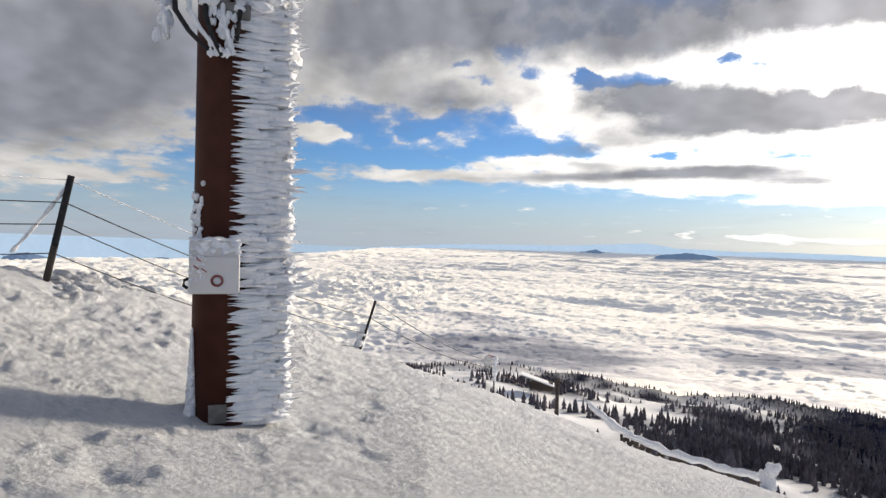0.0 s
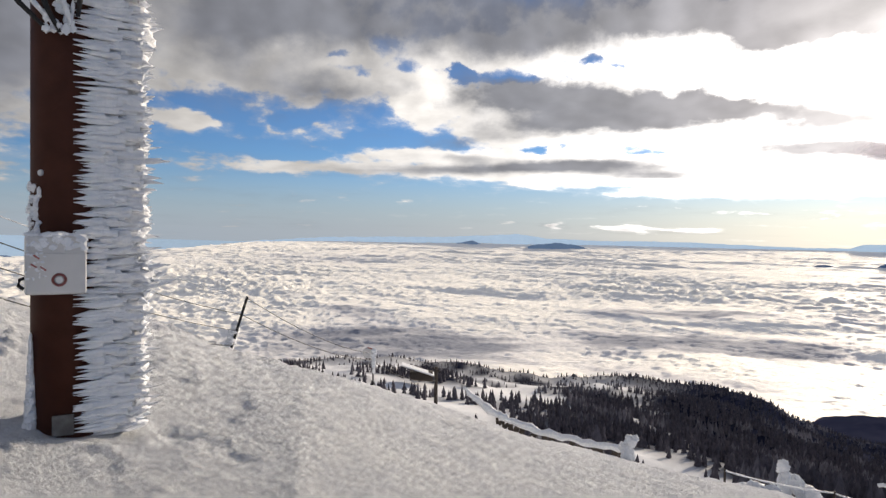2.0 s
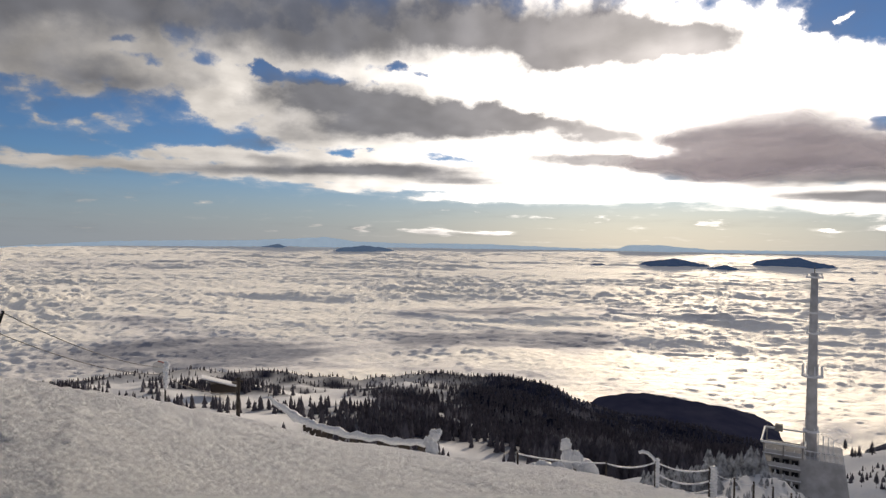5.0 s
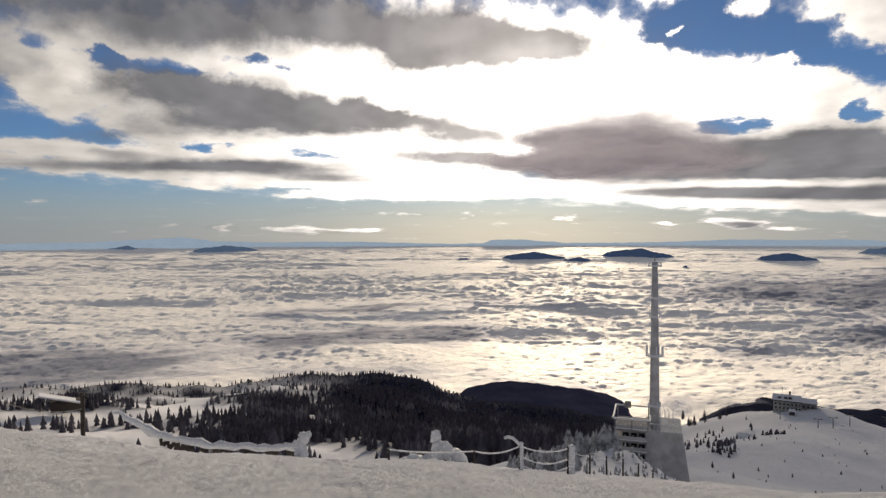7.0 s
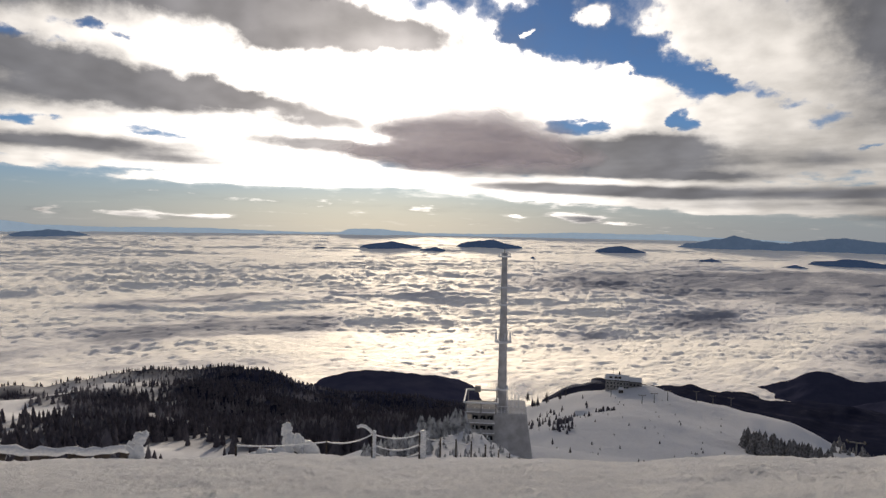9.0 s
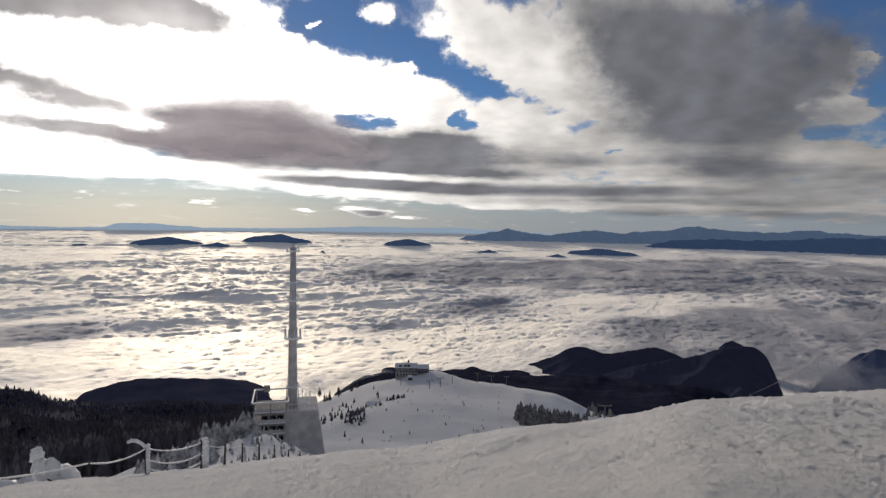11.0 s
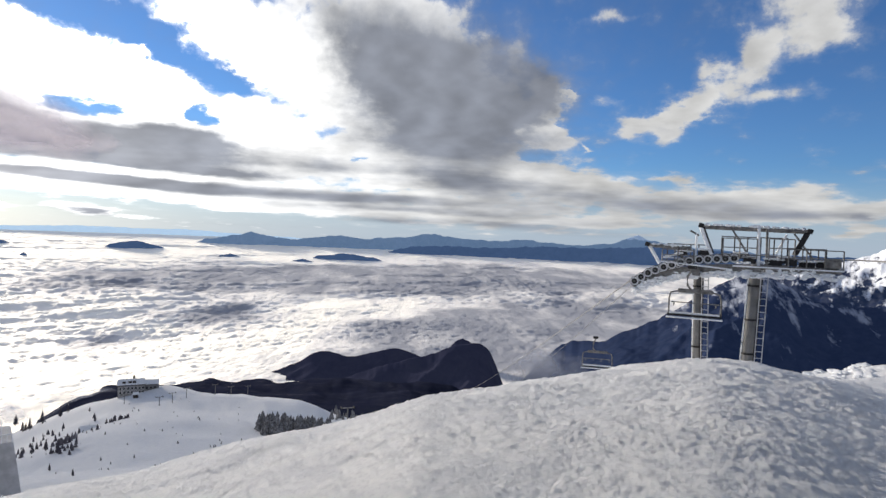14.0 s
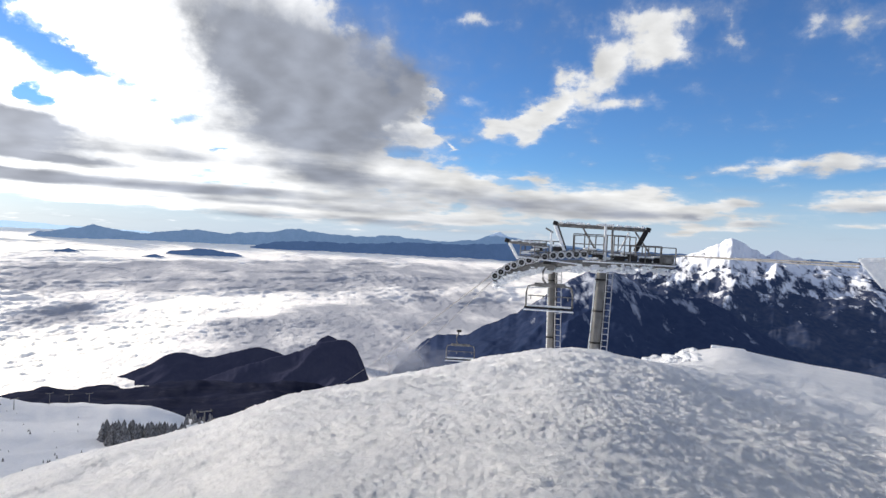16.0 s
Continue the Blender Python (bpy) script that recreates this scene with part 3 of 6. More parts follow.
# ---------------- ground ----------------
CREST_AZ = [-180, -100, -60, -35, -25, -18, -12.5, -7.4, 4, 11.5, 19, 26, 32, 42, 47, 54, 62, 70, 74, 82, 88, 93.5, 98, 103, 108, 113, 118, 122, 126, 132, 143, 160, 180]
CREST_EL = [-8, -3, -2.2, -3.2, -5.2, -6.8, -8.3, -10.5, -13.5, -15.5, -17.3, -18.3, -19.0, -19.3, -19.7, -19.6, -19.2, -18.8, -17.9, -16.4, -15.4, -13.7, -12.85, -11.8, -10.8, -9.5, -8.4, -8.35, -9.0, -10.2, -12.6, -12, -8]
CREST_D = [14, 11, 9, 9.5, 11, 13, 15, 15.5, 20, 23, 25, 26, 26, 27, 28, 28, 30, 31, 31, 28, 24, 21, 23, 26, 29, 32, 36, 37, 36, 34, 30, 18, 14]
SHELF_AZ = [-180, -60, -10, 0, 6, 12, 20, 30, 36, 42, 46, 50, 56, 61, 66, 71, 78, 82, 87, 95, 104, 118, 126, 132.5, 137, 145, 180]
SHELVES = []


def shelf(r, *els):
    SHELVES.append((r, els))


EYE_H = 1.6
LEAN = -1.15  # the tables below stand on a plane that leans to the east


def lean(a):
    return LEAN * np.sin(np.radians(a))


shelf(62, -30, -15, -18, -20, -21, -22, -23, -23, -23, -22, -21, -20.2, -20.0, -20.5, -21, -22, -22, -22, -22, -20, -16, -12, -8.6, -7.3, -7.7, -8.2, -30)
shelf(110, -30, -16, -20, -21, -21.5, -21.5, -21, -21, -21, -20.5, -19.3, -18.2, -17.8, -18.4, -19.0, -19.4, -19.6, -20, -20, -20, -18, -16, -13, -12, -12, -13, -30)
shelf(200, -30, -16, -19, -19, -18.5, -18.5, -18.7, -19.5, -19.5, -19.5, -19.5, -19.0, -18.5, -17.4, -17.0, -17.0, -17.6, -18, -18.5, -19, -19, -18, -16, -16, -16, -16, -30)
shelf(370, -28, -16, -16.5, -16, -15.6, -16.2, -17.5, -18.5, -18.5, -18.5, -18.5, -18.5, -17.5, -15.2, -13.3, -12.1, -13.2, -13.6, -15.3, -18, -19, -18, -17, -17, -17, -17, -28)
shelf(600, -26, -14, -13.5, -12.9, -12.7, -13.6, -14.3, -15, -16, -17, -17, -17, -17, -17, -16, -16, -16.5, -17, -17, -18, -18, -18, -17, -17, -17, -17, -26)
shelf(880, -22, -14, -12, -11.5, -11.3, -12.1, -12.4, -11.6, -11.7, -13.5, -14.6, -14.8, -15.3, -16.5, -14.3, -13.7, -13.7, -13.7, -13.7, -13.7, -16.2, -15, -15, -15, -15, -15, -22)
shelf(1080, -20, -16, -16, -16, -16, -16, -16, -14.5, -14.2, -14.6, -14.6, -14.6, -14.6, -15.8, -13, -12.5, -12.5, -12.5, -12.5, -12.5, -15.2, -14, -14, -14, -14, -14, -20)
shelf(1300, -18, -15, -15, -15, -15, -15, -15, -15, -15, -14, -14, -14, -14, -14, -12.5, -12.2, -12.2, -12.2, -12.2, -12.2, -14.2, -13, -13, -13, -13, -13, -18)
shelf(1750, -14, -12, -12, -12, -12, -12, -12, -12, -12, -12, -12, -12, -12, -12, -12, -12, -12, -12, -12, -12, -12, -12, -12, -12, -12, -12, -14)
shelf(4950, -7, -7, -7, -7, -7, -7, -7, -7, -7, -7, -7, -7, -7, -7, -7, -7, -7, -7, -7, -7, -7, -7, -7, -7, -7, -7, -7)


def eased(a, xs, ys, soft):
    """The table's value at a, its corners rounded."""
    d = np.arange(-200, 200, 0.25)
    k = np.exp(-(np.arange(-24, 25) * 0.25 / soft) ** 2 / 2)
    return np.interp(a, d, np.convolve(np.interp(d, xs, ys), k / k.sum(), "same"))


def ground_z(a, r, rough=True):
    a = np.asarray(a, float)
    r = np.asarray(r, float)
    dc = eased(a, CREST_AZ, CREST_D, 2.0)
    zc = dc * np.tan(np.radians(eased(a, CREST_AZ, CREST_EL, 1.2) + lean(a)))
    drop = zc + EYE_H
    p = np.clip(1 + EYE_H / np.maximum(-drop, 0.01), 1.0, 1.7)
    near = -EYE_H + drop * (np.clip(r, 0.01, None) / dc) ** p
    # past the crest: from shelf to shelf
    rs = [dc] + [s[0] + 0 * dc for s in SHELVES]
    zs = [zc] + [s[0] * np.tan(np.radians(eased(a, SHELF_AZ, s[1], 1.6) + lean(a))) for s in SHELVES]
    z = near
    for i in range(len(rs) - 1):
        t = np.clip((np.log(np.maximum(r, 0.1)) - np.log(rs[i])) / (np.log(rs[i + 1]) - np.log(rs[i])), 0, 1)
        s = 0.45 * t + 0.55 * t * t * (3 - 2 * t)
        z = np.where(r > rs[i], zs[i] * (1 - s) + zs[i + 1] * s, z)
    # drift over the wall on the shoulder
    z = z + 0.45 * np.exp(-((a - 132.3) / 2.6) ** 2 - ((r - 60) / 7) ** 2)
    # hump of snow before the mast station
    z = z + 3.4 * np.exp(-((a - 56.0) / 4.6) ** 2 - ((r - 86) / 8) ** 2) * (1 + 0.22 * fbm(a / 1.6, r / 3.0, 3, 111))
    if rough:
        x, y = polar(a, r)
        far = np.clip((r - 60) / 200, 0, 1)
        slope = np.clip((r - 90) / 60, 0, 1) * np.clip((520 - r) / 100, 0, 1)
        z = z + slope * (1.5 * fbm(x / 36, y / 36, 3, 17) + 0.28 * fbm(x / 8, y / 8, 3, 19))
        z = z + far * 0.010 * r * fbm(x / 130, y / 130, 5, 3) * np.clip(1.4 - r / 2600, 0.2, 1)
        mid = np.clip((r - 3) / 10, 0, 1) * np.clip(1 - (r - 30) / 60, 0, 1)
        z = z + mid * 0.16 * fbm(x / 4.5, y / 4.5, 3, 11)
        close = np.clip(1 - (r - 25) / 40, 0, 1)
        # trodden crust and wind ridges, drawn out along the wind
        u, v = x * 0.83 + y * 0.56, -x * 0.56 + y * 0.83
        left = np.clip((8 - a) / 30, 0.18, 1)
        crust = fbm(u / 0.42, v / 0.24, 3, 21, 0.55)
        lumps = np.maximum(fbm(x / 0.26, y / 0.26, 3, 31), 0.12) - 0.12
        # wind-carved ridges with sharp lee edges
        carved = np.maximum(ridged(u / 0.8 + 0.3 * crust, v / 0.24, 4, 41) - 0.5, 0)
        z = z + close * (0.028 + 0.012 * left) * carved * np.clip(r / 9, 0.2, 2.4)
        # old footprints, half filled
        pit = 0 * z
        for dx in (-1, 0, 1):
            for dy in (-1, 0, 1):
                cx, cy = np.floor(x / 0.62) + dx, np.floor(y / 0.62) + dy
                q = lattice(cx, cy, 77) / 6.2832
                px, py = (cx + 0.5 + 0.4 * np.cos(lattice(cx, cy, 78))) * 0.62, (cy + 0.5 + 0.4 * np.sin(lattice(cx, cy, 79))) * 0.62
                pit = np.maximum(pit, (q < 0.5) * np.exp(-(((x - px) / 0.17) ** 2 + ((y - py) / 0.11) ** 2)))
        z = z - close * 0.06 * pit * np.clip((14 - a) / 24, 0.12, 1) * np.clip(r / 3, 0.2, 1)
        crumbs = np.maximum(fbm(x / 0.09, y / 0.075, 3, 91, 0.6) - 0.08, 0) * (0.35 + np.clip(fbm(x / 1.6, y / 1.6, 3, 95) + 0.35, 0, 1))
        z = z + close * ((0.018 + 0.016 * left) * crust + (0.012 + 0.05 * left) * lumps + 0.028 * crumbs) * np.clip(r / 9, 0.4, 1.9)
    return z


def wood_amount(a, r):
    """How densely spruces stand, 0 to 1."""
    a, r = np.asarray(a, float), np.asarray(r, float)
    x, y = polar(a, r)
    n = fbm(x / 170, y / 170, 4, 51)
    n2 = fbm(x / 60, y / 60, 3, 57)
    ramp = lambda v, lo, hi: np.clip((v - lo) / (hi - lo), 0, 1)
    hill = ramp(r, 480, 560) * ramp(a, -30, -20)
    open_fields = ramp(34 - a, 0, 8) * ramp(r, 500, 560) * np.clip(1.4 - ramp(r, 740, 880), 0, 1)
    d = hill * (0.95 - open_fields * np.clip(0.80 - 1.6 * n - 1.2 * n2, 0.1, 0.96))
    near = ramp(r, 150, 190) * (1 - ramp(r, 480, 560)) * ramp(a, 14, 24) * (1 - ramp(a, 47, 53))
    d = np.maximum(d, near * np.clip(0.75 + 1.5 * n, 0, 1))
    knoll = ramp(a, 57, 60) * (1 - ramp(a, 86, 90)) * (1 - ramp(r, 480, 560))
    d = d * (1 - knoll)
    d = d * (1 - ramp(a, 118, 124) * (1 - ramp(r, 200, 400)))
    return np.clip(d, 0, 1)


fine_az = np.concatenate([np.arange(-180, -46, 2.5), np.arange(-46, 150, 0.2), np.arange(150, 180, 2.5)])
radii = np.concatenate([[0.02, 0.15, 0.4, 0.8], np.geomspace(1.2, 45, 450), np.geomspace(46, 4950, 150)])
A, R = np.meshgrid(fine_az, radii)
GX, GY = polar(A, R)
GZ = ground_z(A, R)
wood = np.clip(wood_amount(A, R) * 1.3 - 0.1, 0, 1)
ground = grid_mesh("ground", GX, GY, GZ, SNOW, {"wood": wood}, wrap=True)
tagged(ground, "wind-packed snowy summit slope falling to wooded hills", "ground", kind="structure")

# ---------------- sea of cloud ----------------
SEA = -300.0


def sheet(e):
    """Distance at which a line of sight meets the cloud: level at first, then rising gently, so that it ends within 4.9 km."""
    t, k, r0 = np.tan(np.radians(e)), 0.0764, 1900.0
    r = SEA / t
    return np.where(r < r0, r, (SEA - k * r0) / np.minimum(t - k, -1e-6))


sea_el = np.concatenate([np.linspace(-17.5, -4, 240), np.linspace(-3.96, -0.9, 130)])
sea_az = np.concatenate([np.arange(-180, -44, 3.0), np.arange(-44, 148, 0.18), np.arange(148, 180, 3.0)])
A, E = np.meshgrid(sea_az, sea_el)
# towards the west the cloud melts into haze before the horizon
edge = np.interp(sea_az, [-180, -60, -24, -11, -6, 4, 180], [-2.5, -2.5, -2.4, -1.6, -1.1, -0.88, -0.88])
E = -17.5 + (E + 17.5) * (edge + 17.5) / (sea_el[-1] + 17.5)
R = SEA / np.tan(np.radians(E))
X, Y = polar(A, R)
u, v = X * 0.66 + Y * 0.75, -X * 0.75 + Y * 0.66


def billow(x, y, seed):
    """Rounded heaps with creases between them."""
    return np.abs(gnoise(x, y, seed)) + 0.5 * np.abs(gnoise(x * 2.1, y * 2.1, seed + 1)) + 0.25 * np.abs(gnoise(x * 4.3, y * 4.3, seed + 2))


swell = fbm(u / 800, v / 1100, 3, 61)
calm = np.clip(0.75 + 0.8 * fbm(X / 1900, Y / 1900, 3, 63), 0.45, 1.05)
calm = calm * (1 - 0.5 * np.clip((A - 72) / 14, 0, 1)) * np.clip(R / 2000, 0.7, 1) * np.interp(A, [-60, 25, 42, 68, 90, 180], [1.2, 1.05, 0.6, 0.65, 0.9, 0.9])


def at_scale(d):
    """Heaps about d metres across."""
    drawn_out = fbm(u / (3.2 * d) + 0.5 * swell, v / (4.4 * d), 3, 67)
    return d * (0.16 * drawn_out + 0.10 * billow(u / d, v / (1.35 * d), 71) + 0.11 * fbm(u / (0.45 * d), v / (0.6 * d), 4, 77, 0.66))


mid, wide = np.clip((R - 1900) / 1500, 0, 1), np.clip((R - 4500) / 4500, 0, 1)
H = np.interp(R, [1500, 4500], [22, 6]) * swell + calm * ((1 - mid) * at_scale(60.0) + mid * (1 - wide) * at_scale(115.0) + 0.55 * wide * at_scale(340.0))
RS = sheet(E)
K = np.where(R < 1900, 1.0, np.sqrt(RS / R * np.gradient(RS, axis=0) / np.gradient(R, axis=0)))
Z = RS * np.tan(np.radians(E)) + H * K * np.clip(0.45 + (R - 1000) / 2000, 0.45, 1.15) - 8 * K
X, Y = polar(A, RS)
# cloud shadows on the sheet, placed as grey in its colour
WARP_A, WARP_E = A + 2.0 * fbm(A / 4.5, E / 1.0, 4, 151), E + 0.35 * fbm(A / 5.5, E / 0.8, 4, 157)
SEA_SHADE = 0.0 * A


def sea_shade(a, e, w, h, tilt, amount):
    global SEA_SHADE
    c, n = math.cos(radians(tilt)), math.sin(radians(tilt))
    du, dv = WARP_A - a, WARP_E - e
    SEA_SHADE = SEA_SHADE + amount * np.exp(-((du * c + dv * n) / w) ** 2 - ((dv * c - du * n) / h) ** 2)


sea_shade(72.9, -4.4, 12.1, 0.90, 1, 0.75)
sea_shade(76.2, -7.6, 4.5, 1.04, 1, 0.6)
sea_shade(66.7, -9.2, 2.9, 0.56, 1, 0.5)
sea_shade(49.7, -6.2, 6.9, 0.46, 0, 0.3)
sea_shade(96.3, -4.2, 20.4, 1.27, 3, 0.85)
sea_shade(103.1, -8.8, 12.8, 2.13, 7, 0.75)
sea_shade(92.5, -12.1, 13.6, 1.46, 5, 0.6)
sea_shade(111.0, -6.1, 7.3, 0.43, 3, 0.3)
sea_shade(33.5, -8.9, 12.6, 0.81, -0, 0.55)
sea_shade(32.0, -6.5, 9.1, 0.46, 0, 0.4)
sea_shade(9.6, -9.8, 6.7, 1.13, -5, 0.65)
sea_shade(28.5, -11.7, 12.3, 0.49, -2, 0.4)
sea_shade(51.5, -13.2, 7.5, 0.58, -2, 0.4)
sea_shade(4.4, -10.0, 11.0, 1.27, 0, 0.75)
sea_shade(32.5, -8.9, 11.0, 0.69, 4, 0.5)
sea_shade(32.5, -6.7, 8.6, 0.30, 3, 0.35)
sea_shade(2.7, -7.3, 2.6, 0.49, -2, 0.4)
sea_shade(87.7, -4.0, 17.1, 1.16, 2, 0.5)
sea_shade(96.3, -8.6, 10.1, 2.00, 6, 0.6)
sea_shade(107.2, -6.8, 6.7, 1.54, 7, 0.5)
sea_shade(-1.2, -2.6, 12.2, 0.52, 1, 0.2)
sea = grid_mesh("cloud_sea", X, Y, Z, CLOUD, {"sea_shade": np.clip(SEA_SHADE, 0, 0.56)}, wrap=True)
tagged(sea, "sea of rolling white stratus cloud filling the valley", "cloud", kind="structure")

# ---------------- far mountains ----------------


def mountain(name, label, dist, foot, material, azs, els, depth=400.0, relief=0.18, jag=0.05, seed=1, step=0.12, round_off=0.0):
    a = np.arange(azs[0], azs[-1] + step, step)
    top = eased(a, azs, els, round_off) if round_off else np.interp(a, azs, els)
    top = top + lean(a)
    foot = foot + lean(a)
    span = np.clip(np.minimum(a - azs[0], azs[-1] - a) / 1.5, 0, 1)
    teeth = span * jag * fbm(a * 0.9, a * 0 + seed * 3.3, 5, seed, 0.6)
    t = np.concatenate([np.linspace(0, 1, 90), [1.08, 1.3, 1.7]])
    A, T = np.meshgrid(a, t)
    TOP = np.tile(top, (len(t), 1))
    Rr = dist + depth * (T - 1)
    z_top = dist * np.tan(np.radians(TOP))
    z_foot = np.tile((dist - depth) * np.tan(np.radians(foot)), (len(t), 1))
    up = np.clip(T, 0, 1)
    Z = z_foot + (z_top - z_foot) * up ** 1.15
    Z = Z + dist * np.radians(teeth) * up ** 5
    Z = np.where(T > 1, z_top + dist * np.radians(teeth) - (T - 1) * (np.maximum(z_top - z_foot, 0) + 40) * 1.2, Z)
    X, Y = polar(A, Rr)
    w = np.clip(T * 4, 0, 1) * np.clip((1 - T) * 10, 0, 1)
    Z = Z + w * relief * (z_top - z_foot) * (ridged(X / (0.28 * depth + 60), Y / (0.28 * depth + 60), 6, seed + 5) - 0.6)
    return tagged(grid_mesh(name, X, Y, Z, material), label, "mountain", kind="structure")


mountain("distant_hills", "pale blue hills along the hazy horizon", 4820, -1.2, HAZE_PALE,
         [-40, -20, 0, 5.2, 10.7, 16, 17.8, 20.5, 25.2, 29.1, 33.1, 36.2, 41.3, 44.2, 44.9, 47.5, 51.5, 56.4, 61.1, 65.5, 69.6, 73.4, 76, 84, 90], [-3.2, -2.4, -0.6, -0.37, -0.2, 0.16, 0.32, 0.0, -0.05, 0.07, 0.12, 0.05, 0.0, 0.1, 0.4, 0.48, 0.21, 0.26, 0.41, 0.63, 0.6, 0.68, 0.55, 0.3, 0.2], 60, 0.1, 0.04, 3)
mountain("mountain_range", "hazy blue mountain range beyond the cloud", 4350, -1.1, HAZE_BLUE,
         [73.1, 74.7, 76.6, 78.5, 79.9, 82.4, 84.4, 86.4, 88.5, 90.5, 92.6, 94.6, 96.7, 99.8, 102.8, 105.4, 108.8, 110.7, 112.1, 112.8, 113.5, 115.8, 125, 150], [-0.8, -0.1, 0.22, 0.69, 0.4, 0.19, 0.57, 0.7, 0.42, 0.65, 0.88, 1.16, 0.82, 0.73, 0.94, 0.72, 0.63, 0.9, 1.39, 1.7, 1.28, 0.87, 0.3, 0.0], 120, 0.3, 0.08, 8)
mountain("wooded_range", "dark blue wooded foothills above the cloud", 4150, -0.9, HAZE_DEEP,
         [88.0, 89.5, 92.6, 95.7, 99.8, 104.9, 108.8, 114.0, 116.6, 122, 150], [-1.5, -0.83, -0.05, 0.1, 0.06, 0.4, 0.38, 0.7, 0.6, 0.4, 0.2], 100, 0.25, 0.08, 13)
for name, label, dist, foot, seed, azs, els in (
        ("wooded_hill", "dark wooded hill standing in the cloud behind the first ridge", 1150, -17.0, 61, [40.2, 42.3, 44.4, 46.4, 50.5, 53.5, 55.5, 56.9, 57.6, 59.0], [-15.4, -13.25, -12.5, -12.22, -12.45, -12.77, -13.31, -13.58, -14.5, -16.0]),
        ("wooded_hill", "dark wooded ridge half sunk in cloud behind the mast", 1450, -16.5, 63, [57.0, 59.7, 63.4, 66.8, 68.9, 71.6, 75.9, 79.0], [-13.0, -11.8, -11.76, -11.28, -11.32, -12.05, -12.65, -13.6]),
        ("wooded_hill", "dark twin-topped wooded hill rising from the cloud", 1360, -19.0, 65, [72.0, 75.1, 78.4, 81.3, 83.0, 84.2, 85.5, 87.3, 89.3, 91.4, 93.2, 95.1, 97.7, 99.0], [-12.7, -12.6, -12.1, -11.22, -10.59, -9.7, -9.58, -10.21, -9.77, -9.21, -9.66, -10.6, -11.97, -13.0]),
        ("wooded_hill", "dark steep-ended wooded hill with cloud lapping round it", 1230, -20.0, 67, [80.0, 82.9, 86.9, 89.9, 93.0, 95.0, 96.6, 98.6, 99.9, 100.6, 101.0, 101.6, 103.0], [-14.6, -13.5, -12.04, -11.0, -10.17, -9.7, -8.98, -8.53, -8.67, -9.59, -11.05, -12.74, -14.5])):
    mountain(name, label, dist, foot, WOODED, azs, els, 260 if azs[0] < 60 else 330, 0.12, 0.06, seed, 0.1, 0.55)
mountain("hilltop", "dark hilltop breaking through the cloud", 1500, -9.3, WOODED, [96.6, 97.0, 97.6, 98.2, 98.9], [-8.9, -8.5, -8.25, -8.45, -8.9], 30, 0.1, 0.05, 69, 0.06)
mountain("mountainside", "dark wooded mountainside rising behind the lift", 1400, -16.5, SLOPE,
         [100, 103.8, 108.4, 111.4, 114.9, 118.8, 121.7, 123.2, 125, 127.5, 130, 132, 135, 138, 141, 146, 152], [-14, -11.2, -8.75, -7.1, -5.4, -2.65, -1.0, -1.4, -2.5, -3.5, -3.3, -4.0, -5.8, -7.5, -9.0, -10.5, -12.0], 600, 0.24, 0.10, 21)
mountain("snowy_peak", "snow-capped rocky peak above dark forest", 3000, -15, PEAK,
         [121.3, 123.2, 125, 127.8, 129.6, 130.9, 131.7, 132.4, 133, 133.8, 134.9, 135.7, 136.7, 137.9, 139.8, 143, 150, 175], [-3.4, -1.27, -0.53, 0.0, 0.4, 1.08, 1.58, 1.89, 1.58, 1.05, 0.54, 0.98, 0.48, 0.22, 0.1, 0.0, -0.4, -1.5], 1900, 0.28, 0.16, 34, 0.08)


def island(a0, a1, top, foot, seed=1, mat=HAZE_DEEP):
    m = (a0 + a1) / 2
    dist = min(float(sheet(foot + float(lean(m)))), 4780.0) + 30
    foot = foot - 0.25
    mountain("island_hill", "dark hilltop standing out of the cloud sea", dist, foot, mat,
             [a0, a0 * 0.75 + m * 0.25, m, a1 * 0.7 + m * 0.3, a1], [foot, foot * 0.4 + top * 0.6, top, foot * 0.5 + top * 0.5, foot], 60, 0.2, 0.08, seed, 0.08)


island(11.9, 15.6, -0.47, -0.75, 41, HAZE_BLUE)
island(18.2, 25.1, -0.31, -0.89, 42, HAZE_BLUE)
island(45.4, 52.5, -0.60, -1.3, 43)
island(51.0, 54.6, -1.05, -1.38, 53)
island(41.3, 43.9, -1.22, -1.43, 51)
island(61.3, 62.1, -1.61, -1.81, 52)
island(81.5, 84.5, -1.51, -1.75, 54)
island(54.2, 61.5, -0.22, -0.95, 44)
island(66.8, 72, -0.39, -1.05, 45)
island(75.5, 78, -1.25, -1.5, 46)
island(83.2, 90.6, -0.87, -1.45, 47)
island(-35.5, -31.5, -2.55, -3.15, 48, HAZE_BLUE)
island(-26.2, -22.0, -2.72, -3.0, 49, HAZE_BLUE)


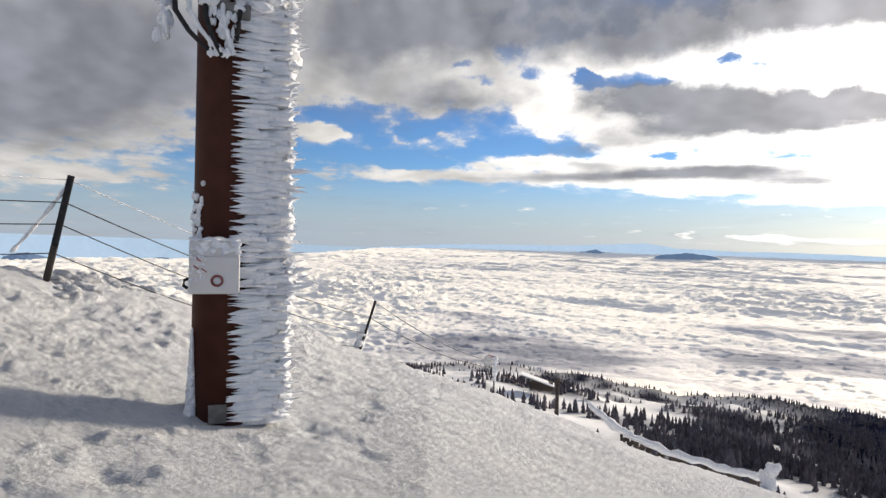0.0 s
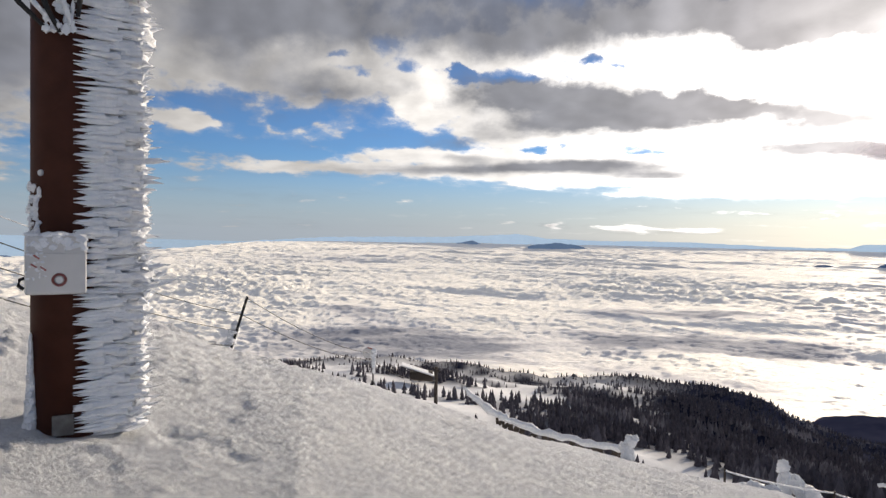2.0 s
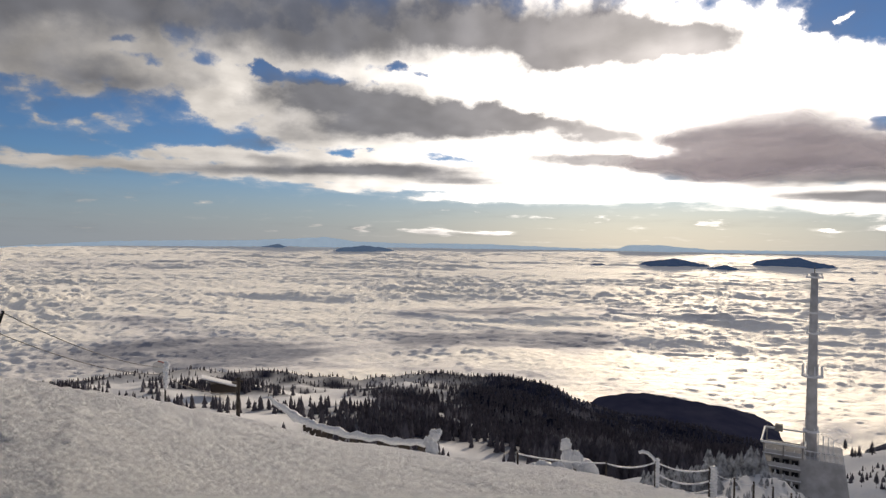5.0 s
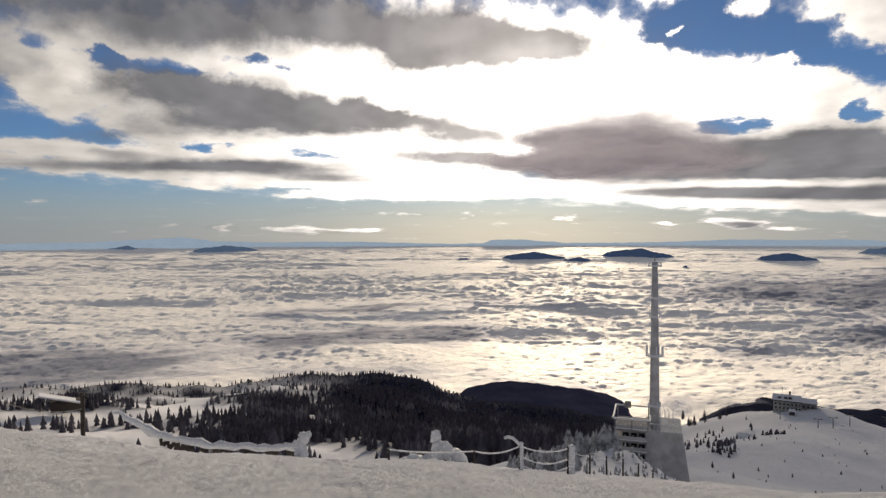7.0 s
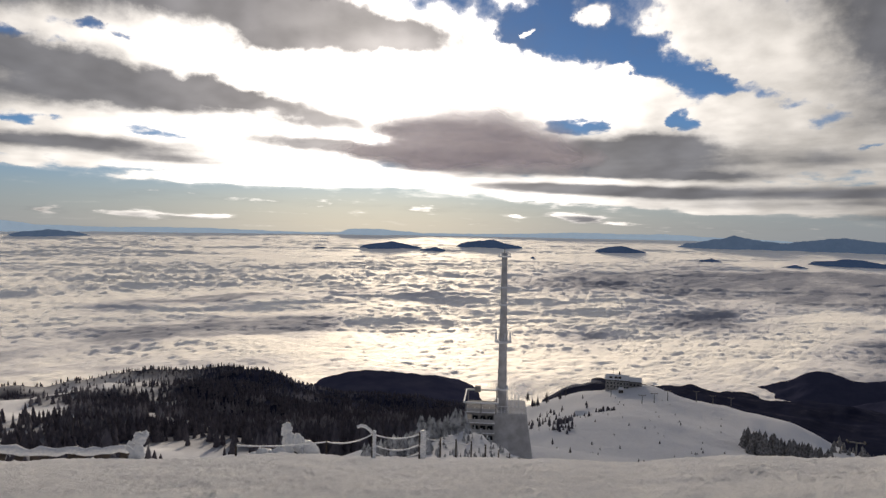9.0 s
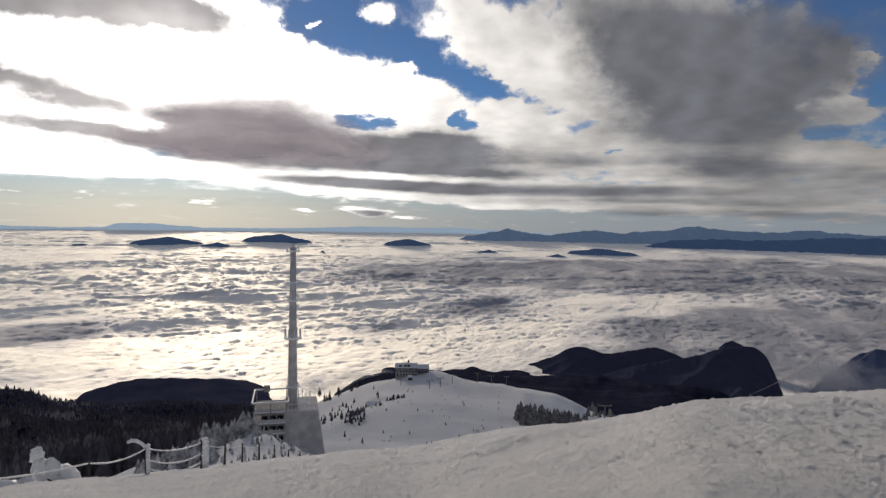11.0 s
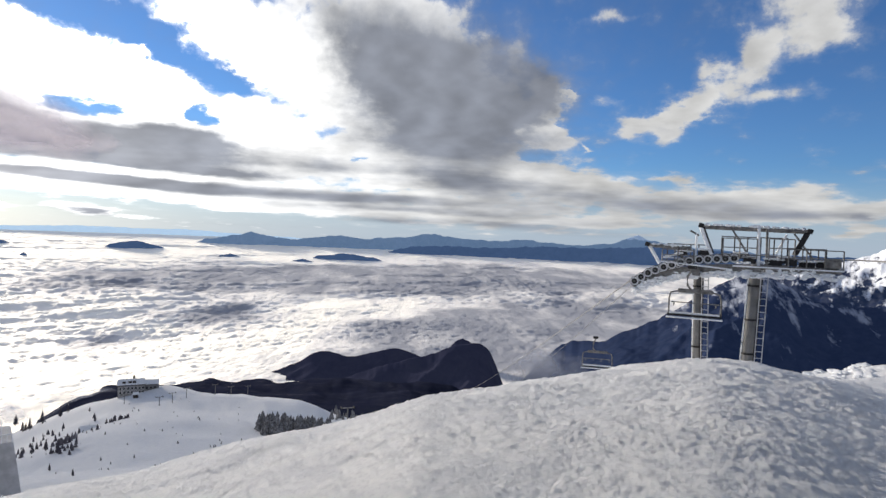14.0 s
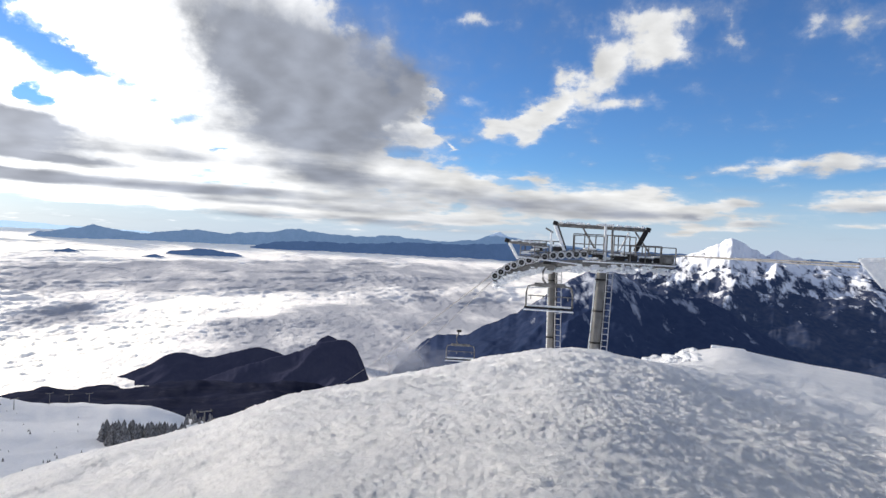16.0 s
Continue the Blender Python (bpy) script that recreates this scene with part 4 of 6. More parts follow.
# ---------------- dark cloud bank that hides the sun ----------------


def vapour(name, c0, c1, through_it):
    k = Mat(name, 0.9)
    k.p.inputs["Specular IOR Level"].default_value = 0.0
    k.base(k.ramp(k.noise(0.008, 6.0), (0.3, c0), (0.7, c1)))
    body = k.node("ShaderNodeMixShader", Fac=0.35)
    k.t.links.new(k.p.outputs[0], body.inputs[1])
    k.t.links.new(k.node("ShaderNodeBsdfTranslucent", Color=(*through_it, 1.0)).outputs[0], body.inputs[2])
    veil = k.node("ShaderNodeMapRange", Value=attribute(k, "vapour"))
    veil.inputs[1].default_value, veil.inputs[2].default_value, veil.inputs[4].default_value = 0.0, 0.65, 0.55
    out = k.node("ShaderNodeMixShader", Fac=veil.outputs[0])
    k.t.links.new(k.t.nodes.new("ShaderNodeBsdfTransparent").outputs[0], out.inputs[1])
    k.t.links.new(body.outputs[0], out.inputs[2])
    k.t.links.new(out.outputs[0], k.t.nodes["Material Output"].inputs[0])
    return k.m


VAPOUR = vapour("cloud_vapour", (0.44, 0.42, 0.49), (0.53, 0.50, 0.57), (0.58, 0.55, 0.64))
MIST = vapour("valley_mist", (0.34, 0.38, 0.48), (0.46, 0.50, 0.60), (0.40, 0.44, 0.54))


def vapour_mesh(name, px, py, pz, m, label, material):
    """Two skins of a cloud where m is over nothing; the cloud thins out towards its rim."""
    keep = m > 0
    whole = keep[:-1, :-1] & keep[1:, :-1] & keep[:-1, 1:] & keep[1:, 1:]
    mesh = bmesh.new()
    layer = mesh.verts.layers.float.new("vapour")
    for side in (0, 1):
        ids = {}
        for i, j in zip(*np.nonzero(whole)):
            quad = []
            for p in ((i, j), (i, j + 1), (i + 1, j + 1), (i + 1, j)):
                if p not in ids:
                    ids[p] = mesh.verts.new((px[side][p], py[side][p], pz[side][p]))
                    ids[p][layer] = m[p]
                quad.append(ids[p])
            mesh.faces.new(quad if side == 0 else quad[::-1]).smooth = True
    me = bpy.data.meshes.new(name)
    mesh.to_mesh(me)
    mesh.free()
    me.materials.append(material)
    return tagged(new(name, me), label, "cloud", kind="structure")


def pillow(name, label, dist, az_span, el_span, blobs, thick, rough, seed, step=0.06):
    """A bank of vapour at a distance, its outline made of soft blobs (bearing, height, widths, weight)."""
    a, e = np.arange(*az_span, step), np.arange(*el_span, step * 0.85)
    A, E = np.meshgrid(a, e)
    U = A + 1.0 * fbm(A / 5, E / 2.2, 3, seed)
    V = E + 0.25 * fbm(A / 6, E / 2.5, 3, seed + 2)
    m = -0.30 + 0 * A
    for ca, ce, w, h, g in blobs:
        m = m + g * np.exp(-((U - ca) / w) ** 2 - ((V - ce) / h) ** 2)
    m = np.clip(m, -1, 1.1) + rough * fbm(A / 2.2, E / 1.1, 4, seed + 6, 0.5)
    half = thick * np.sqrt(np.clip(m, 0, 1)) * (0.8 + 0.35 * fbm(A / 6, E / 2.2, 3, seed + 10, 0.4))
    px, py = polar(A[None], np.stack([dist - half, dist + half]))
    pz = np.stack([dist * np.tan(np.radians(E))] * 2)
    return vapour_mesh(name, px, py, pz, m, label, VAPOUR if name == "cloud_bank" else MIST)


pillow("cloud_bank", "dark grey cloud bank hanging before the sun", 1800.0, (38, 72), (2.5, 13.5),
       ((56.5, 8.0, 6.4, 2.6, 1.5), (51.5, 7.6, 4.2, 2.5, 1.1), (46.5, 6.5, 4.5, 0.9, 0.8), (63.5, 6.3, 4.0, 1.7, 0.7)), 90.0, 0.10, 81)
# mist that laps round the hills
pillow("mist_bank", "grey mist lapping round the dark hills", 1120.0, (98, 112), (-17, -8.5),
       ((104.2, -12.2, 2.3, 2.6, 0.95), (106.5, -11.6, 2.2, 1.5, 0.6)), 18.0, 0.22, 121)
pillow("mist_bank", "grey mist lapping round the dark hills", 1100.0, (56, 71), (-17.5, -11),
       ((61.0, -14.6, 3.6, 1.1, 0.8), (66.0, -13.7, 2.5, 0.7, 0.6)), 18.0, 0.22, 131)

# ---------------- small helpers for things ----------------


def mesh_object(name, bm, material, parent=None, label="", smooth=False):
    me = bpy.data.meshes.new(name)
    if smooth:
        for f in bm.faces:
            f.smooth = True
    bm.to_mesh(me)
    bm.free()
    me.materials.append(material)
    ob = new(name, me)
    if parent:
        ob.parent = parent
    if label:
        ob["label"] = label
    return ob


def part(name, bm, material, parent, label="", smooth=False):
    return mesh_object(name, bm, material, parent, label, smooth)


def stuff_part(*args):
    return tagged(part(*args), kind="stuff")


def thing(name, m, label, category, group="", kind=""):
    ob = new(name)
    ob.empty_display_size = 0.2
    ob.matrix_world = m
    return tagged(ob, label, category, group, kind)


def add_box(bm, size, at=(0, 0, 0), rot=(0, 0, 0), bevel=0.0):
    m = pose(*at, *rot) @ Matrix.Diagonal((*size, 1))
    v = bmesh.ops.create_cube(bm, size=1.0, matrix=m)["verts"]
    if bevel:
        e = list({e for x in v for e in x.link_edges})
        bmesh.ops.bevel(bm, geom=e, offset=bevel, segments=2, affect="EDGES", profile=0.5)
    return bm


def add_rod(bm, a, b, r0, r1=None, seg=8, caps=True):
    a, b = Vector(a), Vector(b)
    d = b - a
    m = Matrix.Translation((a + b) / 2) @ d.to_track_quat("Z", "Y").to_matrix().to_4x4()
    bmesh.ops.create_cone(bm, cap_ends=caps, segments=seg, radius1=r0, radius2=r0 if r1 is None else r1, depth=d.length, matrix=m)
    return bm


def box(size, at=(0, 0, 0), rot=(0, 0, 0), bevel=0.0):
    return add_box(bmesh.new(), size, at, rot, bevel)


def rod(a, b, r0, r1=None, seg=10):
    return add_rod(bmesh.new(), a, b, r0, r1, seg)


def tube(points, r, seg=6, swell=None):
    """A round tube through points; swell: its thickness at each point."""
    bm = bmesh.new()
    rings = []
    pts = [Vector(p) for p in points]
    for i, p in enumerate(pts):
        d = (pts[min(i + 1, len(pts) - 1)] - pts[max(i - 1, 0)]).normalized()
        q = d.to_track_quat("Z", "Y")
        k = r * (swell[i] if swell else 1.0)
        rings.append([bm.verts.new(p + q @ Vector((k * math.cos(2 * math.pi * j / seg), k * math.sin(2 * math.pi * j / seg), 0))) for j in range(seg)])
    for a, b in zip(rings, rings[1:]):
        for j in range(seg):
            bm.faces.new((a[j], a[(j + 1) % seg], b[(j + 1) % seg], b[j]))
    bm.faces.new(rings[0][::-1])
    bm.faces.new(rings[-1])
    return bm


def sag(a, b, drop, n=10):
    a, b = Vector(a), Vector(b)
    return [a.lerp(b, i / n) - Vector((0, 0, 4 * drop * (i / n) * (1 - i / n))) for i in range(n + 1)]


def from_eye(a, r):
    """Plan of a point at a bearing and a distance from where the phone is held when it is turned that way."""
    b = radians(min(max(a, 0.0), 107.0))
    return ARM * math.sin(b) + r * math.sin(radians(a)), ARM * math.cos(b) + r * math.cos(radians(a))


def snow_z(x, y):
    return float(ground_z(math.degrees(math.atan2(x, y)), math.hypot(x, y)))


def at_ground(a, r):
    """The point of the snow at a bearing and a distance."""
    x, y = from_eye(a, r)
    return Vector((x, y, snow_z(x, y)))


def sight(a, e, r):
    """The point at a bearing, an angle over the horizon and a distance over the ground."""
    x, y = from_eye(a, r)
    return Vector((x, y, r * math.tan(radians(e))))


def at_angle(a, e, r):
    return sight(a, e + float(lean(a)), r)


# ---------------- woods ----------------


def cone_points(rng, seg, tiers):
    """One spruce of unit height as vertex and face arrays: a few ragged skirts."""
    verts, faces = [], []
    for k in range(tiers):
        z0 = 0.06 + 0.78 * k / tiers
        z1 = min(z0 + 0.48, 1.0) if k < tiers - 1 else 1.0
        rad = 0.20 * (1 - 0.75 * k / tiers)
        b = len(verts)
        for j in range(seg):
            t = 2 * math.pi * (j + rng.random() * 0.5) / seg
            q = rad * (0.65 + 0.7 * rng.random())
            verts.append((q * math.cos(t), q * math.sin(t), z0 + 0.05 * rng.random()))
        verts.append((0.0, 0.0, z1))
        faces += [(b + j, b + (j + 1) % seg, b + seg) for j in range(seg)]
    return np.array(verts), np.array(faces)


def wood_mesh(name, spots, heights, material, label, category="forest", seg=5, tiers=3, seed=1, stout=1.0):
    rng = random.Random(seed)
    kinds = [cone_points(rng, seg, tiers) for _ in range(6)]
    V, F, n = [], [], 0
    for (x, y, z), h in zip(spots, heights):
        v, f = kinds[rng.randrange(6)]
        t = rng.random() * 6.28
        c, s = math.cos(t), math.sin(t)
        w = h * stout * (0.8 + 0.5 * rng.random())
        V.append(np.stack([x + w * (v[:, 0] * c - v[:, 1] * s), y + w * (v[:, 0] * s + v[:, 1] * c), z - 0.05 * h + h * v[:, 2]], -1))
        F.append(f + n)
        n += len(v)
    me = bpy.data.meshes.new(name)
    V, F = np.concatenate(V), np.concatenate(F)
    me.from_pydata(V.tolist(), [], F.tolist())
    me.materials.append(material)
    return tagged(new(name, me), label, category, kind="stuff")


def scatter(count, a0, a1, r0, r1, seed, keep=wood_amount):
    rng = np.random.default_rng(seed)
    a = rng.uniform(a0, a1, count)
    r = np.exp(rng.uniform(math.log(r0), math.log(r1), count))
    ok = rng.random(count) < keep(a, r) ** 1.5
    a, r = a[ok], r[ok]
    x, y = polar(a, r)
    z = ground_z(a, r)
    return np.stack([x, y, z], -1), rng.uniform(0.6, 1.15, len(a))


pts, k = scatter(20000, -6, 58, 480, 1250, 5)
near_hill = (np.degrees(np.arctan2(pts[:, 0], pts[:, 1])) < 40) | (np.hypot(pts[:, 0], pts[:, 1]) < 960)
pts, k = pts[near_hill], k[near_hill]
far_off = np.clip((np.hypot(pts[:, 0], pts[:, 1]) - 560) / 250, 0, 1)
wood_mesh("spruce_woods", pts, k * (12 - 6 * far_off), SPRUCE, "dark spruce forest over snowy hillsides", seed=3)
pts, k = scatter(2600, 14, 54, 190, 480, 6)
wood_mesh("spruce_slope", pts, k * 11, SPRUCE, "dark spruces on the steep slope below the summit", seg=6, tiers=4, seed=4)
# ---------------- lift pole with rime ----------------


def frame_at(a, r, z):
    """A local frame at a bearing: x to the right, y away from the summit, z up."""
    x, y = from_eye(a, r)
    return pose(x, y, z, 0, 0, -a)


def rime_mesh(z0, z1):
    """Rime grown into the wind: a fin of frozen feathers along the pole, its side cut by level grooves."""
    nz, nt = int((z1 - z0) / 0.011), 56
    z = np.linspace(z0, z1, nz)
    t = np.linspace(0, 2 * math.pi, nt, endpoint=False)
    T, Z = np.meshgrid(t, z)
    reach = 0.36 + 0.05 * fbm(z * 1.7, z * 0, 4, 81) + 0.12 * np.exp(-((z + 0.42) / 0.12) ** 2)
    reach = np.tile(reach[:, None], (1, nt))
    c, s = np.cos(T), np.sin(T)
    X = 0.16 + np.where(c > 0, reach, 0.10) * np.sign(c) * np.abs(c) ** 0.8
    Y = 0.02 + 0.20 * np.sign(s) * np.abs(s) ** 0.7
    groove = ridged(X / 0.42 + 3, Z / 0.055, 4, 83)
    fineg = fbm(X / 0.10, Z / 0.022, 3, 87)
    side = np.clip(np.abs(s) * 1.4, 0, 1)
    Y = Y + np.sign(s) * (0.075 * (groove - 0.55) + 0.02 * fineg) * side
    X = X + 0.05 * fbm(Z / 0.06, Y / 0.2 + 5, 4, 89, 0.6) * np.clip(np.abs(c), 0.2, 1)
    return X, Y, Z


def bm_plume(bm, pts, radii, seg=6):
    """A bent, tapering finger with knobbly rings."""
    rings = []
    d = (pts[-1] - pts[0]).to_track_quat("Z", "Y")
    for p, r in zip(pts, radii):
        rings.append([bm.verts.new(p + d @ Vector((r * math.cos(6.2832 * j / seg), r * math.sin(6.2832 * j / seg), 0))) for j in range(seg)])
    for a, b in zip(rings, rings[1:]):
        for j in range(seg):
            bm.faces.new((a[j], a[(j + 1) % seg], b[(j + 1) % seg], b[j])).smooth = True


def feathers(count, z0, z1, seed):
    """Tapered fingers of rime, those over the paint pointing back along it and those on the rim out into the wind."""
    rng = random.Random(seed)
    bm = bmesh.new()
    for i in range(count):
        z = rng.uniform(z0, z1)
        if i % 5 < 3:  # over the front, in flattened plumes
            length = rng.uniform(0.12, 0.30)
            root = Vector((rng.uniform(0.22, 0.50), -0.20 - rng.uniform(-0.02, 0.035), z))
            tip = root + Vector((-length, rng.uniform(0.0, 0.03), rng.uniform(-0.02, 0.008)))
            if rng.random() < 0.05:
                tip.x -= 0.07
            tip.x = max(tip.x, 0.03)
            if tip.x < 0.17:
                tip.y = -math.sqrt(max(0.0605 - tip.x ** 2, 0.0)) - 0.006
            r = rng.uniform(0.014, 0.034)
            mid = root.lerp(tip, 0.45) + Vector((0, -0.006, rng.uniform(-0.006, 0.006)))
            bm_plume(bm, (root, mid, tip), (r * 0.9, r * 0.85, 0.0015))
        else:  # on the rim
            bulge = 0.12 * math.exp(-((z + 0.42) / 0.12) ** 2)
            root = Vector((0.50 + bulge + rng.uniform(-0.06, 0.0), rng.uniform(-0.17, 0.12), z))
            length = rng.uniform(0.03, 0.10) * (2.0 if rng.random() < 0.08 else 1.0)
            tip = root + Vector((length, rng.uniform(-0.05, 0.02), rng.uniform(-0.03, 0.05)))
            r = rng.uniform(0.012, 0.034)
            bm_plume(bm, (root, root.lerp(tip, 0.4), tip), (r, r * 0.8, 0.0015))
    return bm


def lump(bm, at, size, seed, rough=0.35, detail=3):
    """A knobbly clot of snow."""
    made = bmesh.ops.create_icosphere(bm, subdivisions=detail, radius=1.0)["verts"]
    o = Vector((seed * 3.7, seed * 1.3, seed * 7.1))
    for v in made:
        k = 1 + rough * (noise.noise(v.co * 1.6 + o) + 0.5 * noise.noise(v.co * 3.6 + o) + 0.25 * noise.noise(v.co * 8.0 + o))
        v.co = Vector((v.co.x * size[0] * k + at[0], v.co.y * size[1] * k + at[1], v.co.z * size[2] * k + at[2]))
    return bm


def lift_pole():
    base_z = at_ground(-19.2, 5.5).z
    pole = thing("lift_pole", frame_at(-19.2, 5.5, 0.0), "brown steel pole plastered with horizontal rime ice", "pole")
    bm = bmesh.new()
    m = pose(0, 0, (base_z - 0.4 + 4.2) / 2)
    bmesh.ops.create_cone(bm, cap_ends=True, segments=64, radius1=0.245, radius2=0.24, depth=4.6 - base_z, matrix=m)
    part("shaft", bm, BROWN, pole, "dark brown painted steel shaft", True)
    X, Y, Z = rime_mesh(base_z - 0.05, 3.6)
    rime = grid_mesh("rime_fin", X, Y, Z, FROST, wrap=True)
    rime.parent = pole
    rime["label"] = "thick white rime fin with level grooves"
    f = part("rime_plumage", feathers(1500, base_z + 0.02, 3.4, 5), FROST, pole, "tapered white ice feathers")
    f["kind"] = "stuff"
    # clots of frost on the windless side
    bm = bmesh.new()
    rng = random.Random(8)
    for i in range(46):
        t = radians(rng.uniform(178, 225))
        z = rng.uniform(-0.05, 0.30)
        lump(bm, (0.243 * math.cos(t), 0.243 * math.sin(t), z), [rng.uniform(0.012, 0.03) * k for k in (1, 1, 1.3)], i, 0.4, 1)
    stuff_part("frost_patch", bm, FROST, pole, "patch of clotted frost")
    bm = bmesh.new()
    for i in range(16):
        z = base_z + 0.02 + i * 0.045
        w = 0.075 * (1 - i / 20)
        lump(bm, (-0.235, -0.10, z), (w * 0.7, w * 1.2, 0.06), 40 + i, 0.3, 2)
    stuff_part("snow_crust", bm, FROST, pole, "crust of snow clinging to the foot")
    part("base_bracket", box((0.14, 0.03, 0.15), (-0.03, -0.25, base_z + 0.08), bevel=0.006), STEEL, pole, "grey steel foot plate")
    bm = bmesh.new()
    bmesh.ops.create_cone(bm, cap_ends=True, segments=20, radius1=0.024, radius2=0.02, depth=0.012, matrix=pose(-0.172, -0.178, 0.38, 90, 0, -44))
    part("cap", bm, WHITE, pole, "round white plastic cap")
    # control box
    cx, cz = -0.07, -0.275
    bx = part("control_box", box((0.37, 0.20, 0.41), (cx, -0.31, cz), bevel=0.018), WHITE, pole, "grey-white emergency stop box")
    part("box_lid", box((0.355, 0.02, 0.28), (cx + 0.004, -0.415, cz - 0.055), bevel=0.006), WHITE, bx)
    bm = bmesh.new()
    ring = [bm.verts.new((cx + 0.02 + r * math.cos(t), -0.429, cz - 0.10 + r * math.sin(t))) for r in (0.047, 0.029) for t in [2 * math.pi * i / 28 for i in range(28)]]
    for i in range(28):
        bm.faces.new((ring[i], ring[(i + 1) % 28], ring[28 + (i + 1) % 28], ring[28 + i]))
    bmesh.ops.solidify(bm, geom=bm.faces[:], thickness=0.006)
    part("button_ring", bm, RED, bx, "faded red ring round the button")
    bm = bmesh.new()
    bmesh.ops.create_cone(bm, cap_ends=True, segments=20, radius1=0.026, radius2=0.022, depth=0.016, matrix=pose(cx + 0.02, -0.43, cz - 0.10, 90))
    part("button", bm, WHITE, bx)
    for i, (dx, dz, rz) in enumerate(((-0.115, 0.06, 40), (-0.075, -0.02, 40), (-0.13, 0.0, 35))):
        part("sticker", box((0.045, 0.004, 0.011), (cx + dx, -0.428, cz + dz), (0, rz, 0)), RED, bx, "red strokes of a worn sticker")
    part("latch", tube([(cx - 0.185, -0.36, cz - 0.09), (cx - 0.215, -0.36, cz - 0.10), (cx - 0.222, -0.36, cz - 0.14), (cx - 0.19, -0.36, cz - 0.165)], 0.014), DARK, bx, "black plastic latch")
    bm = bmesh.new()
    for i in range(22):
        lump(bm, (cx + rng.uniform(-0.17, 0.16), -0.31 + rng.uniform(-0.09, 0.06), cz + 0.205 + rng.uniform(-0.005, 0.012)), (0.05, 0.04, 0.022), 60 + i, 0.4, 1)
    for i in range(26):
        lump(bm, (cx + rng.uniform(-0.18, -0.06), -0.422, cz + rng.uniform(-0.10, 0.15)), (rng.uniform(0.006, 0.018), 0.008, rng.uniform(0.006, 0.018)), 90 + i, 0.4, 1)
    for i in range(30):
        lump(bm, (cx + rng.uniform(-0.15, 0.18), -0.41, cz + 0.13 + rng.uniform(-0.02, 0.06)), (rng.uniform(0.015, 0.035), 0.012, 0.02), 130 + i, 0.4, 1)
    stuff_part("box_frost", bm, FROST, bx, "frost lying on the box")
    # bracket, cables and frozen fittings near the top
    br = part("bracket", box((0.62, 0.14, 0.10), (-0.22, -0.20, 1.93), bevel=0.02), STEEL, pole, "frosted steel cable bracket")
    for i, (x, z, w, h) in enumerate(((-0.10, 1.80, 0.20, 0.10), (0.04, 1.74, 0.24, 0.12), (-0.44, 1.83, 0.16, 0.12))):
        part("plate", box((w, 0.05, h), (x, -0.26, z), (8 * i, 10 - 9 * i, 0), bevel=0.012), STEEL, br, "ice-glazed plate")
    hung = ((-0.48, 1.86, -0.44, 1.50), (-0.40, 1.87, -0.12, 1.37), (-0.30, 1.87, -0.08, 1.41), (-0.18, 1.86, -0.05, 1.37), (-0.05, 1.85, 0.02, 1.43), (0.08, 1.85, 0.06, 1.50))
    for i, (x0, za, x1, zb) in enumerate(hung):
        pts = [Vector((x0, -0.24, za)), Vector((x0 * 0.95 + x1 * 0.05, -0.32, za * 0.6 + zb * 0.4)), Vector((x0 * 0.6 + x1 * 0.4, -0.34, za * 0.3 + zb * 0.7)), Vector((x1, -0.29, zb))]
        part("cable", tube(pts, 0.016, 8, [1.0, 1.3, 1.2, 0.9]), DARK if i % 2 else FROST, br, "black cable" if i % 2 else "cable sheathed in ice")
    bm = bmesh.new()
    for i in range(34):
        k = rng.random()
        lump(bm, (-0.52 + 0.95 * k, -0.24 + rng.uniform(-0.1, 0.1), 1.87 + rng.uniform(-0.12, 0.14)), [rng.uniform(0.03, 0.075) * q for q in (1.3, 1, 0.8)], 200 + i, 0.45, 1)
    for i in range(40):
        lump(bm, (rng.uniform(-0.14, 0.06), -0.30 + rng.uniform(-0.02, 0.03), rng.uniform(1.36, 1.72)), [rng.uniform(0.012, 0.035) * q for q in (1, 1, 1.6)], 300 + i, 0.45, 1)
    for i in range(10):
        lump(bm, (-0.47 + rng.uniform(-0.06, 0.06), -0.26, rng.uniform(1.47, 1.8)), (0.03, 0.03, 0.06), 350 + i, 0.45, 1)
    stuff_part("bracket_rime", bm, FROST, br, "clotted rime on the bracket")


lift_pole()

# ---------------- summit fence ----------------


def leaning_post(a0, e0, a1, e1, r, w, name="fence_post", label="dark iron fence post leaning in the snow", frost=False):
    foot, top = at_angle(a0, e0, r), at_angle(a1, e1, r)
    d = top - foot
    post = thing(name, Matrix.Translation(foot - d * 0.18) @ d.to_track_quat("Z", "Y").to_matrix().to_4x4(), label, "fence post", "summit fence posts")
    part("shaft", box((w, w, d.length * 1.18), (0, 0, d.length * 0.59), bevel=w * 0.15), DARK, post)
    return post, foot, top


post_a, foot_a, top_a = leaning_post(-32.1, -3.6, -30.75, 3.5, 9.5, 0.085)
part("stake", box((0.05, 0.07, 0.5), (-0.09, 0.0, 0.22), bevel=0.008), WOOD, post_a, "short weathered stake")
post_b, foot_b, top_b = leaning_post(-7.36, -10.6, -6.0, -6.0, 15.3, 0.06)
bm = bmesh.new()
for i in range(9):
    h = i / 8
    lump(bm, (0.13 + 0.07 * math.sin(i * 1.7), 0.05, 0.25 + 0.55 * h), (0.20 * (1.1 - 0.55 * h), 0.12, 0.09), 400 + i, 0.35, 2)
stuff_part("snow_flag", bm, FROST, post_b, "fin of snow blown against the post")

marker_top = sight(4.95, -10.7, 25.0)
marker = thing("marker_post", Matrix.Translation(marker_top), "piste marker with a round sign under rime", "marker post")
